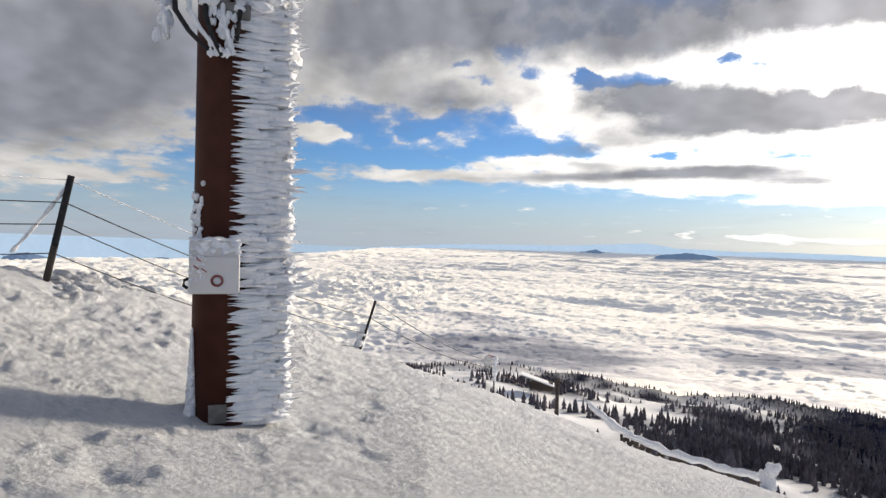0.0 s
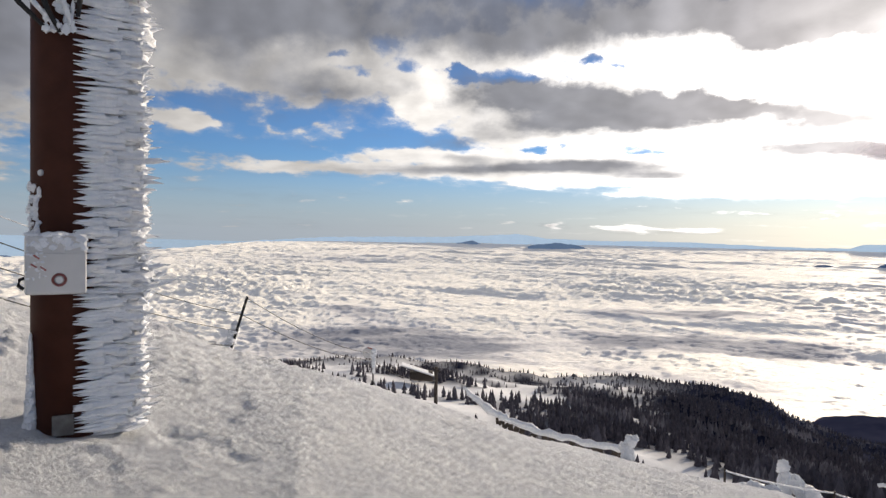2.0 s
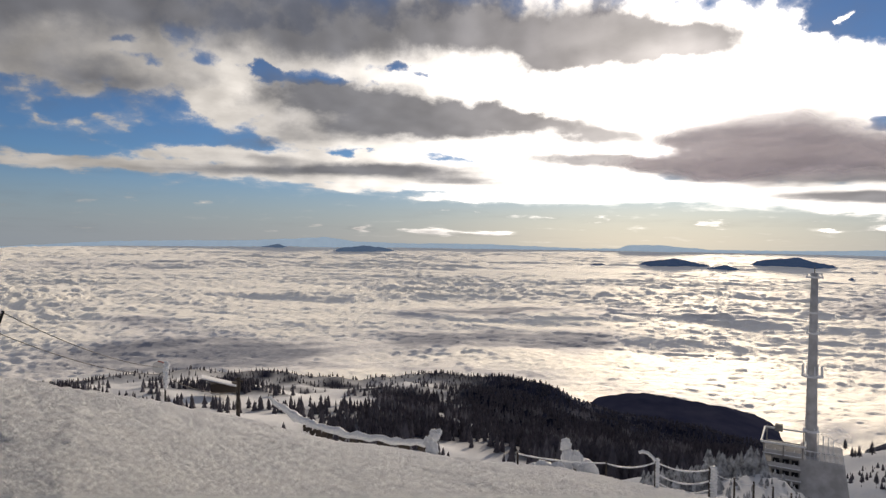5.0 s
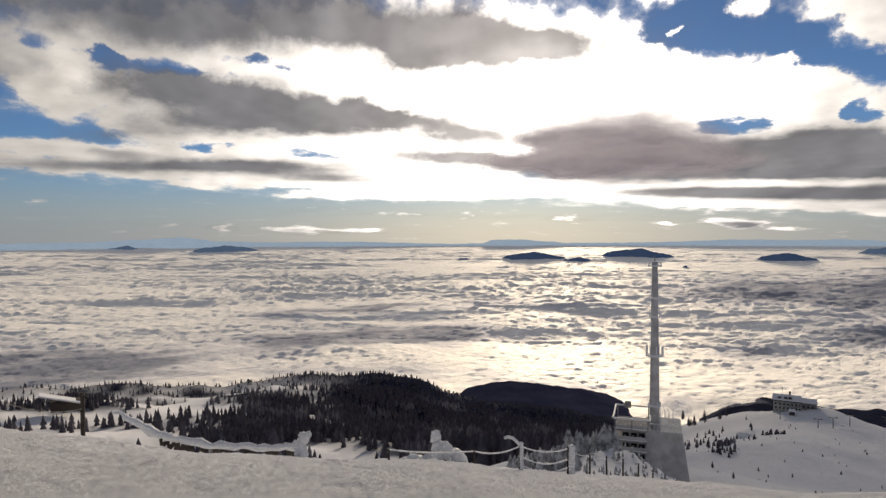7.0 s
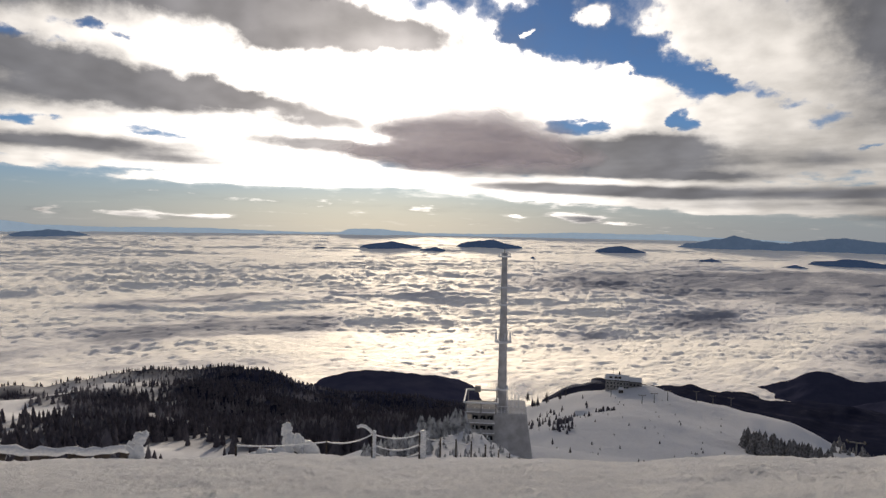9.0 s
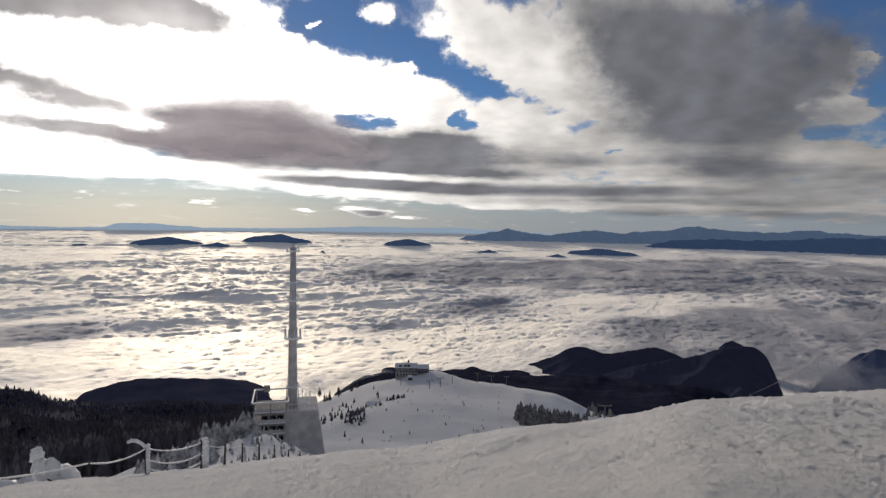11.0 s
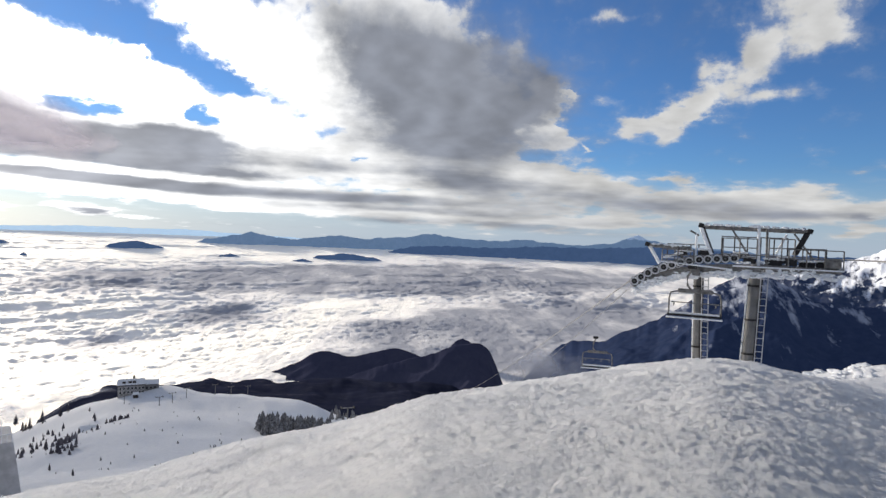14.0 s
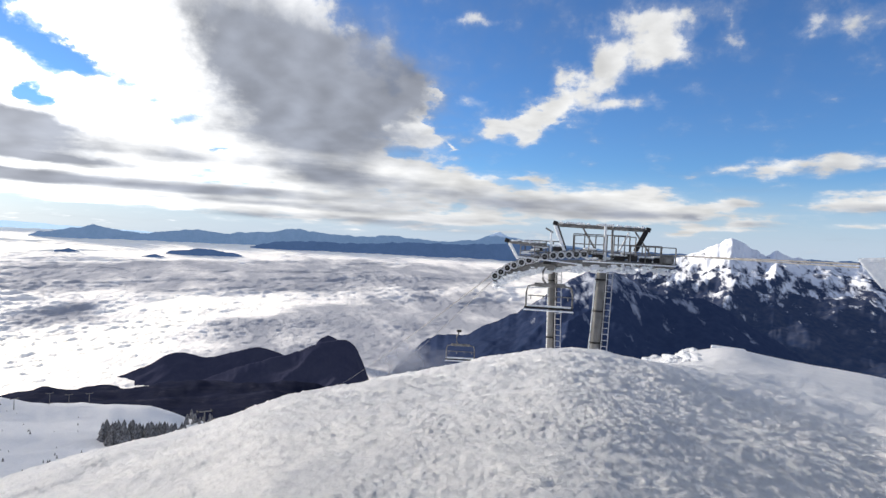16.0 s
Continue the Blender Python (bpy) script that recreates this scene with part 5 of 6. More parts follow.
part("shaft", rod((0, 0, 0.0), (0, 0, -2.4), 0.03), DARK, marker)
bm = bmesh.new()
for i in range(6):
    lump(bm, (0.02, 0, -0.05 - 0.16 * i), (0.13 - 0.012 * i, 0.08, 0.12), 420 + i, 0.35, 2)
stuff_part("rime_flag", bm, FROST, marker, "white rime hanging on the post")
bm = bmesh.new()
bmesh.ops.create_cone(bm, cap_ends=True, segments=24, radius1=0.22, radius2=0.22, depth=0.03, matrix=pose(-0.22, 0, -0.12, 90, 0, -5))
part("sign", bm, WHITE, marker, "round frosted sign")
bm = bmesh.new()
add_box(bm, (0.22, 0.02, 0.04), (-0.15, -0.03, 0.07), (0, 20, 0))
part("sign_rim", bm, RED, marker, "pale red edge of the sign")

clods = bmesh.new()
rng = random.Random(31)
for i in range(90):
    k = rng.random()
    a, r = -31.8 + 9.5 * k + rng.gauss(0, 0.5), 9.3 + 3.2 * k + rng.gauss(0, 0.35)
    p = at_ground(a, r)
    q = rng.uniform(0.025, 0.085) * (1.2 - 0.5 * k)
    lump(clods, (p.x, p.y, p.z + 0.25 * q), (q * 1.5, q * 1.1, q * 0.75), 1500 + i, 0.45, 2)
tagged(mesh_object("snow_clods", clods, SNOW, smooth=True), "broken clods of snow heaped along the fence", "snow", kind="stuff")

wires = (0.95, 0.70, 0.46, 0.14)
for i, h in enumerate(wires):
    p = foot_a.lerp(top_a, h)
    q = foot_b.lerp(top_b, (0.97, 0.66, 0.36, 0.08)[i])
    left_end = at_angle(-62, (3.6, 1.6, -0.4, -2.6)[i], 8.0)
    for a, b, s in ((left_end, p, 0.05), (p, q, 0.10 + 0.03 * i)):
        w = tagged(mesh_object("fence_wire", tube(sag(a, b, s, 14), 0.008, 6), DARK if i else ROPE), "thin iced fence wire between posts" if i == 0 else "thin dark fence wire between posts", "wire", "summit fence wires")
for i, (h, dz) in enumerate(((0.97, 0.0), (0.66, -0.25))):
    tagged(mesh_object("fence_wire", tube(sag(foot_b.lerp(top_b, h), marker_top + Vector((0, 0, -0.15 + dz)), 0.25, 12), 0.009, 6), DARK), "thin dark fence wire between posts", "wire", "summit fence wires")
pts = sag(foot_a.lerp(top_a, 0.92), at_angle(-34.6, -2.6, 9.6), 0.03, 16)
tagged(mesh_object("stay_rope", tube(pts, 0.022, 7, [0.7 + 0.9 * random.Random(i).random() for i in range(17)]), FROST), "stay rope of a fence post, sheathed in ice", "rope")

pole_top = sight(10.65, -12.2, 36.0)
dark_pole = thing("timber_pole", Matrix.Translation(pole_top), "dark weathered timber pole behind the snow crest", "pole")
part("shaft", rod((0, 0, 0), (0, 0, -6.0), 0.10, 0.12), WOOD, dark_pole)
part("cross_arm", box((0.5, 0.08, 0.08), (0, -0.1, -0.15), (0, 25, 0), bevel=0.01), WOOD, dark_pole)
tagged(mesh_object("fence_wire", tube(sag(marker_top - Vector((0, 0, 0.5)), pole_top - Vector((0, 0, 0.8)), 0.3, 10), 0.012, 6), DARK), "thin dark fence wire between posts", "wire", "summit fence wires")

# ---------------- snow-laden barrier below the crest ----------------
barrier = thing("timber_barrier", pose(0, 0, 0), "timber snow barrier buried under a thick snow cap", "barrier")
line = [sight(a, e, 33.0) for a, e in ((13.2, -14.0), (14.2, -14.8), (15.6, -15.83), (17.25, -16.55), (20.3, -17.45), (23.9, -18.0), (27.6, -18.25))]
rng = random.Random(12)
fine_line = []
for a, b in zip(line, line[1:]):
    for i in range(6):
        fine_line.append(a.lerp(b, i / 6) + Vector((0, 0, rng.uniform(-0.06, 0.06))))
fine_line.append(line[-1])
part("snow_cap", tube(fine_line, 0.17, 8, [(0.5 + min(i / 14, 0.6)) * (0.75 + 0.6 * rng.random()) for i in range(len(fine_line))]), FROST, barrier, "uneven cap of snow", True)
for i in range(14, len(fine_line) - 1):
    if rng.random() < 0.25:
        continue
    a, b = fine_line[i], fine_line[i + 1]
    d = b - a
    m = Matrix.Translation((a + b) / 2 + Vector((0, 0, -0.38))) @ d.to_track_quat("X", "Z").to_matrix().to_4x4()
    bm = add_box(bmesh.new(), (d.length * 0.9, 0.10, rng.uniform(0.25, 0.5)), bevel=0.02)
    bmesh.ops.transform(bm, matrix=m, verts=bm.verts)
    part("plank", bm, WOOD, barrier)

# ---------------- snow-plastered shrubs ----------------


def snow_shrub(name, a, r, clots, label, seed):
    g = at_ground(a, r)
    ob = thing(name, frame_at(a, r, g.z), label, "snowy shrub")
    bm = bmesh.new()
    rng = random.Random(seed)
    for i, (x, z, w, h) in enumerate(clots):
        lump(bm, (x, 0, z), (w, w * 0.8, h), seed + i, 0.45, 3)
        for j in range(7):
            t = rng.uniform(0, 6.28)
            lump(bm, (x + w * 0.8 * math.cos(t), -0.2 * w, z + h * 0.8 * math.sin(t)), (w * rng.uniform(0.2, 0.4), w * 0.3, h * rng.uniform(0.2, 0.35)), seed + 20 * i + j, 0.5, 2)
    stuff_part("rime_coat", bm, FROST, ob, "knobbly white coat of rime", True)
    bm = bmesh.new()
    for i in range(5):
        add_rod(bm, (rng.uniform(-0.1, 0.1), 0.05, -0.4), (rng.uniform(-0.25, 0.25), 0.05, 0.5), 0.03, 0.012, 6)
    part("stems", bm, WOOD, ob, "dark stems under the rime")
    return ob


snow_shrub("snowy_spruce", 40.6, 29.0, ((-0.35, 0.75, 0.30, 0.65), (-0.42, 1.55, 0.22, 0.32), (-0.55, 1.40, 0.12, 0.14), (0.05, 0.85, 0.30, 0.45), (0.55, 0.55, 0.42, 0.40), (0.85, 0.35, 0.2, 0.25)), "small spruce plastered thick with wind-blown rime", 500)
snow_shrub("snowy_stump", 27.7, 26.0, ((0.0, 0.35, 0.26, 0.35), (0.10, 0.85, 0.24, 0.26), (0.30, 1.0, 0.12, 0.14), (-0.18, 0.6, 0.16, 0.2)), "stunted tree stump under a lump of rime", 530)
snow_shrub("snowy_bush", 37.8, 27.5, ((0.0, 0.2, 0.35, 0.22), (0.6, 0.18, 0.3, 0.2), (-0.4, 0.15, 0.25, 0.15)), "low bush with frosted twigs", 560)

# ---------------- rope fence ----------------


def rope_post(a, r, height, w, name="rope_post", frost=False):
    g = at_ground(a, r)
    ob = thing(name, frame_at(a, r, g.z), "frosted post of a rope fence beside the piste" if frost else "dark wooden post of a rope fence beside the piste", "fence post", "rope fence posts")
    part("shaft", rod((0, 0, -0.4), (0, 0, height), w / 2, w / 2.3, 8), WOOD, ob)
    if frost:
        bm = bmesh.new()
        n = int(height / 0.13)
        for i in range(n):
            lump(bm, (w * 0.9, 0, 0.05 + height * (i + 0.5) / n), (w * 1.1, w, 0.10), 600 + i, 0.3, 2)
        stuff_part("rime_coat", bm, FROST, ob, "white rime on the windward side", True)
    return ob, g


fence = []
for i, (a, r, h) in enumerate(((35.5, 25.5, 0.50), (43.25, 27.0, 0.66), (47.36, 28.0, 1.22), (51.7, 29.0, 1.30), (53.56, 29.8, 0.95), (55.0, 30.6, 0.95), (56.4, 31.6, 0.9), (57.7, 32.6, 0.85), (58.9, 33.8, 0.8), (59.9, 35.0, 0.75), (60.8, 36.4, 0.7), (61.5, 38.0, 0.65))):
    ob, g = rope_post(a, r, h, 0.15 if i == 3 else 0.09, "gate_post" if i == 3 else "rope_post", i in (2, 3))
    fence.append((g, h))
    if i == 2:
        hook = [(0.0, 0, 1.15), (-0.12, 0, 1.3), (-0.32, 0, 1.46), (-0.52, 0, 1.5), (-0.68, 0, 1.44)]
        part("iced_hook", tube(hook, 0.07, 8, [1.0, 1.0, 1.1, 1.1, 1.0]), FROST, ob, "drooping arm of rime at the top", True)
for i, ((g, h), (g2, h2)) in enumerate(zip(fence, fence[1:])):
    levels = ((0.92, 0.22), (0.55, 0.3), (0.25, 0.3)) if i == 2 else ((0.9, 0.2),)
    for lv, s in levels:
        a, b = g + Vector((0, 0, h * lv)), g2 + Vector((0, 0, h2 * lv))
        n = 14
        tagged(mesh_object("fence_rope", tube(sag(a, b, s * (1.0 if i in (1, 2) else 0.5), n), 0.035 if i in (0, 1, 2) else 0.02, 6, [0.75 + 0.5 * random.Random(i * 31 + k).random() for k in range(n + 1)]), FROST), "sagging fence rope thick with rime", "rope", "rope fence ropes")

# ---------------- shed with a snow roof ----------------
shed_at = sight(8.95, -12.5, 600.0)
shed = thing("snowy_lodge", Matrix.Translation(shed_at) @ pose(0, 0, 0, 0, 0, -9), "long low lodge under a slanting slab of snow", "lodge")
part("roof_snow", box((33.0, 14.0, 1.3), (0, 0, 0.9), (0, 17, 0), bevel=0.4), FROST, shed, "thick slab of snow on the roof")
part("roof", box((32.0, 13.5, 0.5), (0, 0, 0.05), (0, 17, 0), bevel=0.05), WOOD, shed)
part("wall", box((22.0, 10.0, 8.0), (3.5, 2.0, -5.6), bevel=0.1), WOOD, shed, "dark timber wall")

# ---------------- radio mast on its station ----------------


def radio_mast():
    o = thing("radio_mast", frame_at(59.14, 100.0, 0.0), "tall round radio mast rimed white, with antenna rings", "mast")
    part("shaft", rod((0, 0, -30.5), (0, 0, -4.1), 0.80, 0.42, 24), RIMED, o, "tapered grey concrete shaft", True)
    part("spike", rod((0, 0, -4.2), (0, 0, -3.3), 0.07), STEEL, o)
    for z, w in ((-4.7, 1.05), (-9.6, 0.75), (-12.4, 0.85), (-18.3, 1.35), (-25.9, 1.0)):
        bm = bmesh.new()
        add_rod(bm, (0, 0, z - 0.12), (0, 0, z + 0.12), w, w, 24)
        ring = part("ring", bm, FROST, o, "rimed ring platform")
        if w > 0.8:
            n = 8 if w > 1.2 else 4
            for i in range(n):
                t = 2 * math.pi * (i + 0.3) / n
                h = 1.5 if w > 1.2 else 0.5
                part("antenna", box((0.16, 0.12, h), (w * 0.92 * math.cos(t), w * 0.92 * math.sin(t), z + h / 2), (0, 0, math.degrees(t)), bevel=0.02), FROST, ring)
    for i in range(26):
        z = -29 + i * 0.95
        part("rung", box((0.36, 0.05, 0.05), (-0.78 + 0.015 * i, -0.25, z)), STEEL, o)
    return o


def mast_station():
    o = thing("mast_station", frame_at(59.14, 100.0, 0.0), "grey concrete mast station with balconies and rime", "building")
    # main block, flaring towards its foot
    bm = bmesh.new()
    ring = []
    for z, x0, x1, y0, y1 in ((-29.3, -1.3, 3.9, -2.2, 6.0), (-36.0, -1.3, 4.9, -2.6, 6.0), (-39.0, -1.3, 5.2, -2.8, 6.0)):
        ring.append([bm.verts.new(p) for p in ((x0, y0, z), (x1, y0, z), (x1, y1, z), (x0, y1, z))])
    for a, b in zip(ring, ring[1:]):
        for j in range(4):
            bm.faces.new((a[j], b[j], b[(j + 1) % 4], a[(j + 1) % 4]))
    bm.faces.new(ring[0])
    bmesh.ops.recalc_face_normals(bm, faces=bm.faces[:])
    bmesh.ops.bevel(bm, geom=bm.edges[:], offset=0.12, segments=2, affect="EDGES")
    part("block", bm, RIMED, o, "rimed concrete block flaring at its foot")
    part("tower_wing", box((3.6, 6.0, 9.5), (-2.9, 1.0, -34.3), bevel=0.06), CONCRETE, o, "grey wing with balconies")
    for z in (-29.3, -31.0, -32.6, -34.2):
        slab = part("balcony", box((4.6, 7.0, 0.28), (-3.4, 0.7, z), bevel=0.05), CONCRETE, o, "snow-edged balcony slab")
        part("snow_edge", box((4.7, 0.35, 0.16), (-3.4, -2.65, z + 0.2), bevel=0.06), FROST, slab)
        part("parapet", box((4.6, 0.12, 0.62), (-3.4, -2.72, z + 0.45), bevel=0.03), RIMED, slab, "rimed parapet")
        for x in (-5.4, -4.2, -3.0, -1.9):
            part("baluster", box((0.08, 0.08, 0.9), (x, -2.7, z + 0.55)), FROST, slab)
    for z in (-30.2, -31.8, -33.4):
        for x in (-4.1, -2.9, -1.8):
            w = part("window", box((0.8, 0.10, 0.7), (x, -2.02, z), bevel=0.01), GLASS, o, "dark window under the balcony")
            part("window_frame", box((0.92, 0.06, 0.82), (x, -1.98, z), bevel=0.01), CONCRETE, w)
    for w, d, x, y in ((5.4, 0.22, -3.2, -3.1), (5.4, 0.22, -3.2, 4.7), (0.22, 7.8, -5.9, 0.8), (0.22, 7.8, -0.6, 0.8)):
        part("roof_beam", box((w, d, 0.26), (x, y, -27.5), bevel=0.05), FROST, o, "open roof beam white with rime")
    for x, y in ((-5.6, -2.8), (-3.2, -2.9), (-0.9, -2.8), (-5.6, 4.2), (-0.9, 4.2)):
        part("column", box((0.18, 0.18, 1.9), (x, y, -28.4), bevel=0.02), CONCRETE, o)
    for i in range(9):
        part("rail_post", box((0.07, 0.07, 1.1), (-0.6 + 0.55 * i, -2.1, -28.75)), FROST, o)
    part("rail", box((4.6, 0.08, 0.10), (1.6, -2.1, -28.2), bevel=0.02), FROST, o, "rimed handrail")
    for i in range(4):
        part("aerial_frame", tube([(0.9 + 0.6 * i, 1.5, -29.3), (0.9 + 0.6 * i, 1.5, -26.6 - 0.2 * i), (1.4 + 0.6 * i, 1.5, -26.6 - 0.2 * i)], 0.07, 6), FROST, o, "rimed aerial frame")
    part("porch", box((2.0, 1.6, 1.9), (1.7, -3.3, -36.6), (0, 8, 0), bevel=0.1), FROST, o, "snowed-in porch")
    part("vent_house", box((1.0, 1.0, 0.9), (-4.0, 3.0, -26.9), bevel=0.05), CONCRETE, o)


radio_mast()
mast_station()

# ---------------- mountain inn on the knoll ----------------


def gable(bm, size, at, ridge):
    """A roof prism: size x, y, rise; ridge along x."""
    w, d, h = size[0] / 2, size[1] / 2, ridge
    x, y, z = at
    p = [bm.verts.new((x + i * w, y + j * d, z)) for i in (-1, 1) for j in (-1, 1)] + [bm.verts.new((x + i * w * 0.94, y, z + h)) for i in (-1, 1)]
    for f in ((0, 1, 4), (2, 5, 3), (0, 4, 5, 2), (1, 3, 5, 4), (0, 2, 3, 1)):
        bm.faces.new([p[k] for k in f])
    bmesh.ops.recalc_face_normals(bm, faces=bm.faces[:])
    return bm


def mountain_inn():
    D = 365.0
    g = at_ground(69.6, D).z
    z0 = D * math.tan(radians(-13.75))
    o = thing("mountain_inn", frame_at(69.35, D, z0), "large mountain inn with a snowed-over roof", "building")
    part("main_wall", box((12.5, 9.0, 9.0), (0, 0, 0.3), bevel=0.1), CONCRETE, o, "pale stone wall")
    part("main_roof", gable(bmesh.new(), (13.6, 10.4), (0, 0, 4.7), 2.3), FROST, o, "snow-covered gable roof")
    part("eaves", box((13.7, 10.5, 0.35), (0, 0, 4.65), bevel=0.05), WOOD, o)
    part("side_wing", box((7.5, 7.0, 4.6), (9.4, 1.0, 2.0), bevel=0.1), WALL, o, "lower wing")
    part("wing_roof", gable(bmesh.new(), (8.2, 8.2), (9.4, 1.0, 4.2), 1.7), FROST, o, "snow-covered wing roof")
    for row in (1.0, 3.0):
        for x in (-5.0, -3.2, -1.4, 0.4, 2.2, 4.0, 5.5):
            w = part("window", box((0.9, 0.12, 1.1), (x, -4.53, row), bevel=0.02), GLASS, o, "dark window")
            part("window_frame", box((1.1, 0.08, 1.3), (x, -4.50, row), bevel=0.02), WHITE, w)
    for x in (7.4, 9.3, 11.2):
        part("window", box((0.9, 0.12, 1.0), (x, -2.53, 2.2), bevel=0.02), GLASS, o, "dark window")
    for x, z in ((-3.4, 5.6), (-0.6, 5.7), (1.4, 5.8)):
        part("dormer", box((1.6, 1.4, 1.1), (x, -2.8, z), bevel=0.05), WOOD, o, "dark dormer in the roof")
    part("chimney", box((0.9, 0.9, 2.4), (1.2, 0.4, 7.4), bevel=0.05), WOOD, o, "dark chimney")
    part("flagpole", rod((-2.2, 1.0, 5.5), (-2.2, 1.0, 10.5), 0.09), STEEL, o)
    lower = thing("snowy_barn", frame_at(71.05, D - 8, D * math.tan(radians(-13.95))), "barn under a wide snow-covered roof", "barn")
    part("wall", box((7.0, 5.0, 3.0), (0, 0, -0.6), bevel=0.05), WALL, lower)
    part("roof", gable(bmesh.new(), (8.4, 6.6), (0, 0, 0.8), 1.5), FROST, lower, "snow-covered roof")
    hut = thing("small_hut", frame_at(69.7, D - 16, (D - 16) * math.tan(radians(-14.1))), "small dark hut with a snowy roof", "hut")
    part("wall", box((2.4, 2.4, 2.4), (0, 0, -0.2), bevel=0.03), WOOD, hut)
    part("roof", gable(bmesh.new(), (3.0, 3.2), (0, 0, 1.0), 1.1), FROST, hut, "snow-covered roof")


mountain_inn()
roof_hut = thing("roadside_cabin", frame_at(66.3, 290.0, 290 * math.tan(radians(-16.55))), "cabin half buried in snow", "cabin")
part("wall", box((5.0, 4.0, 2.4), (0, 0, -0.3), bevel=0.05), WOOD, roof_hut)
part("roof", gable(bmesh.new(), (6.0, 5.6), (0, 0, 0.8), 2.0), FROST, roof_hut, "snow-covered roof")

# ---------------- drag-lift pylons on the knoll ----------------


def pylon_small(a, e, r, h):
    p = sight(a, e, r)
    o = thing("lift_pylon", Matrix.Translation(p) @ pose(0, 0, 0, 0, 0, -a + 12), "small steel lift pylon on the piste", "lift pylon", "small lift pylons")
    part("shaft", rod((0, 0, -1), (0, 0, h), 0.20, 0.14, 8), STEEL, o)
    part("cross_arm", box((3.2, 0.25, 0.25), (0, 0, h), bevel=0.03), STEEL, o)
    for x in (-1.5, 1.5):
        part("sheave_bank", box((0.25, 1.6, 0.35), (x, 0, h + 0.1), bevel=0.05), DARK, o)


for a, e, r, h in ((73.6, -14.5, 345, 5.0), (72.5, -14.7, 330, 4.0), (71.5, -14.8, 320, 3.0), (68.86, -14.5, 335, 3.5), (75.9, -14.2, 360, 4.5), (77.2, -14.4, 370, 4.5), (78.6, -14.4, 375, 4.5), (87.4, -17.2, 150, 4.2)):
    pylon_small(a, e, r, h)

# ---------------- single trees and thickets ----------------


def spruce_tree(height, seed):
    rng = random.Random(seed)
    o = thing("spruce_tree", pose(0, 0, 0), "dark spruce standing alone on the snow", "tree", "spruces on the knoll")
    part("trunk", rod((0, 0, -0.5), (0, 0, height * 0.9), 0.035 * height, 0.006 * height, 7), WOOD, o, "brown trunk")
    bm = bmesh.new()
    n = 150
    for i in range(n):
        k = (i / n) ** 0.8
        z = height * (0.08 + 0.9 * k)
        reach = height * 0.24 * (1 - k) ** 0.85 * rng.uniform(0.7, 1.15) + 0.03 * height
        t = i * 2.4 + rng.uniform(-0.3, 0.3)
        a = Vector((0, 0, z))
        b = Vector((reach * math.cos(t), reach * math.sin(t), z - reach * rng.uniform(0.25, 0.5)))
        side = Vector((-math.sin(t), math.cos(t), 0)) * reach * 0.28
        mid = a.lerp(b, 0.6)
        v = [bm.verts.new(q) for q in (a, mid + side, b, mid - side, mid + Vector((0, 0, reach * 0.18)))]
        for f in ((0, 1, 4), (1, 2, 4), (2, 3, 4), (3, 0, 4)):
            bm.faces.new([v[q] for q in f])
    part("crown", bm, SPRUCE, o, "drooping dark needle branches")
    return o


trees = [spruce_tree(5.0, 1), spruce_tree(5.0, 2), spruce_tree(5.0, 3)]
placed = ((61.5, -15.45, 260, 5.0), (61.95, -15.95, 240, 4.5), (62.4, -15.85, 242, 5.0), (62.15, -15.9, 244, 3.5), (63.2, -15.5, 262, 6.0), (64.4, -15.15, 280, 5.0), (64.9, -14.85, 300, 4.5),
          (62.6, -17.6, 175, 3.2), (63.5, -17.5, 178, 3.6), (62.9, -17.4, 182, 2.5), (65.7, -16.75, 285, 4.5), (68.7, -16.45, 290, 5.0), (69.05, -16.4, 290, 5.5), (68.4, -16.45, 288, 3.6),
          (71.5, -16.95, 255, 2.5), (72.2, -17.05, 250, 5.2), (74.7, -16.85, 255, 4.6), (63.8, -19.0, 120, 1.6), (65.4, -19.6, 105, 1.4), (66.4, -15.0, 330, 3.0), (67.9, -16.6, 285, 2.6))
for i, (a, e, r, h) in enumerate(placed):
    p = sight(a, e, r)
    m = Matrix.Translation(p) @ pose(0, 0, 0, 0, 0, 77 * i)
    src = trees[i % 3]
    ob = src if i < 3 else copy_thing(src, m)
    ob.matrix_basis = m
    ob.scale = (h / 6.5, h / 6.5, h / 6.5)


def thicket(name, n, a0, a1, r0, r1, h, seed, label, material=FROSTED):
    rng = random.Random(seed)
    spots, hs = [], []
    for i in range(n):
        a, r = rng.uniform(a0, a1), rng.uniform(r0, r1)
        p = at_ground(a, r)
        spots.append(tuple(p))
        hs.append(h * rng.uniform(0.55, 1.2))
    wood_mesh(name, spots, hs, material, label, "thicket", 7, 5, seed, 1.15)


thicket("frosted_spruces", 110, 51.5, 57.0, 88, 118, 4.2, 21, "dense young spruces grey with frost")
thicket("frosted_spruces", 110, 46.5, 52.5, 74, 104, 3.0, 27, "young spruces grey with frost on the slope")
thicket("frosted_thicket", 150, 79.6, 86.3, 226, 262, 6.6, 22, "thicket of frosted young spruces at the piste edge", TWIGS)
thicket("dwarf_pines", 60, 63.8, 65.6, 205, 250, 2.2, 23, "row of dwarf pines in the snow", SPRUCE)
thicket("roadside_pines", 26, 67.4, 69.2, 285, 292, 2.0, 24, "low pines beside the piste", SPRUCE)
thicket("frosted_scrub", 150, 53.0, 62.5, 60, 92, 0.8, 25, "frosted scrub on the slope")
thicket("piste_scrub", 90, 60.5, 78.5, 130, 345, 1.0, 28, "scattered frosted scrub poking out of the knoll", TWIGS)
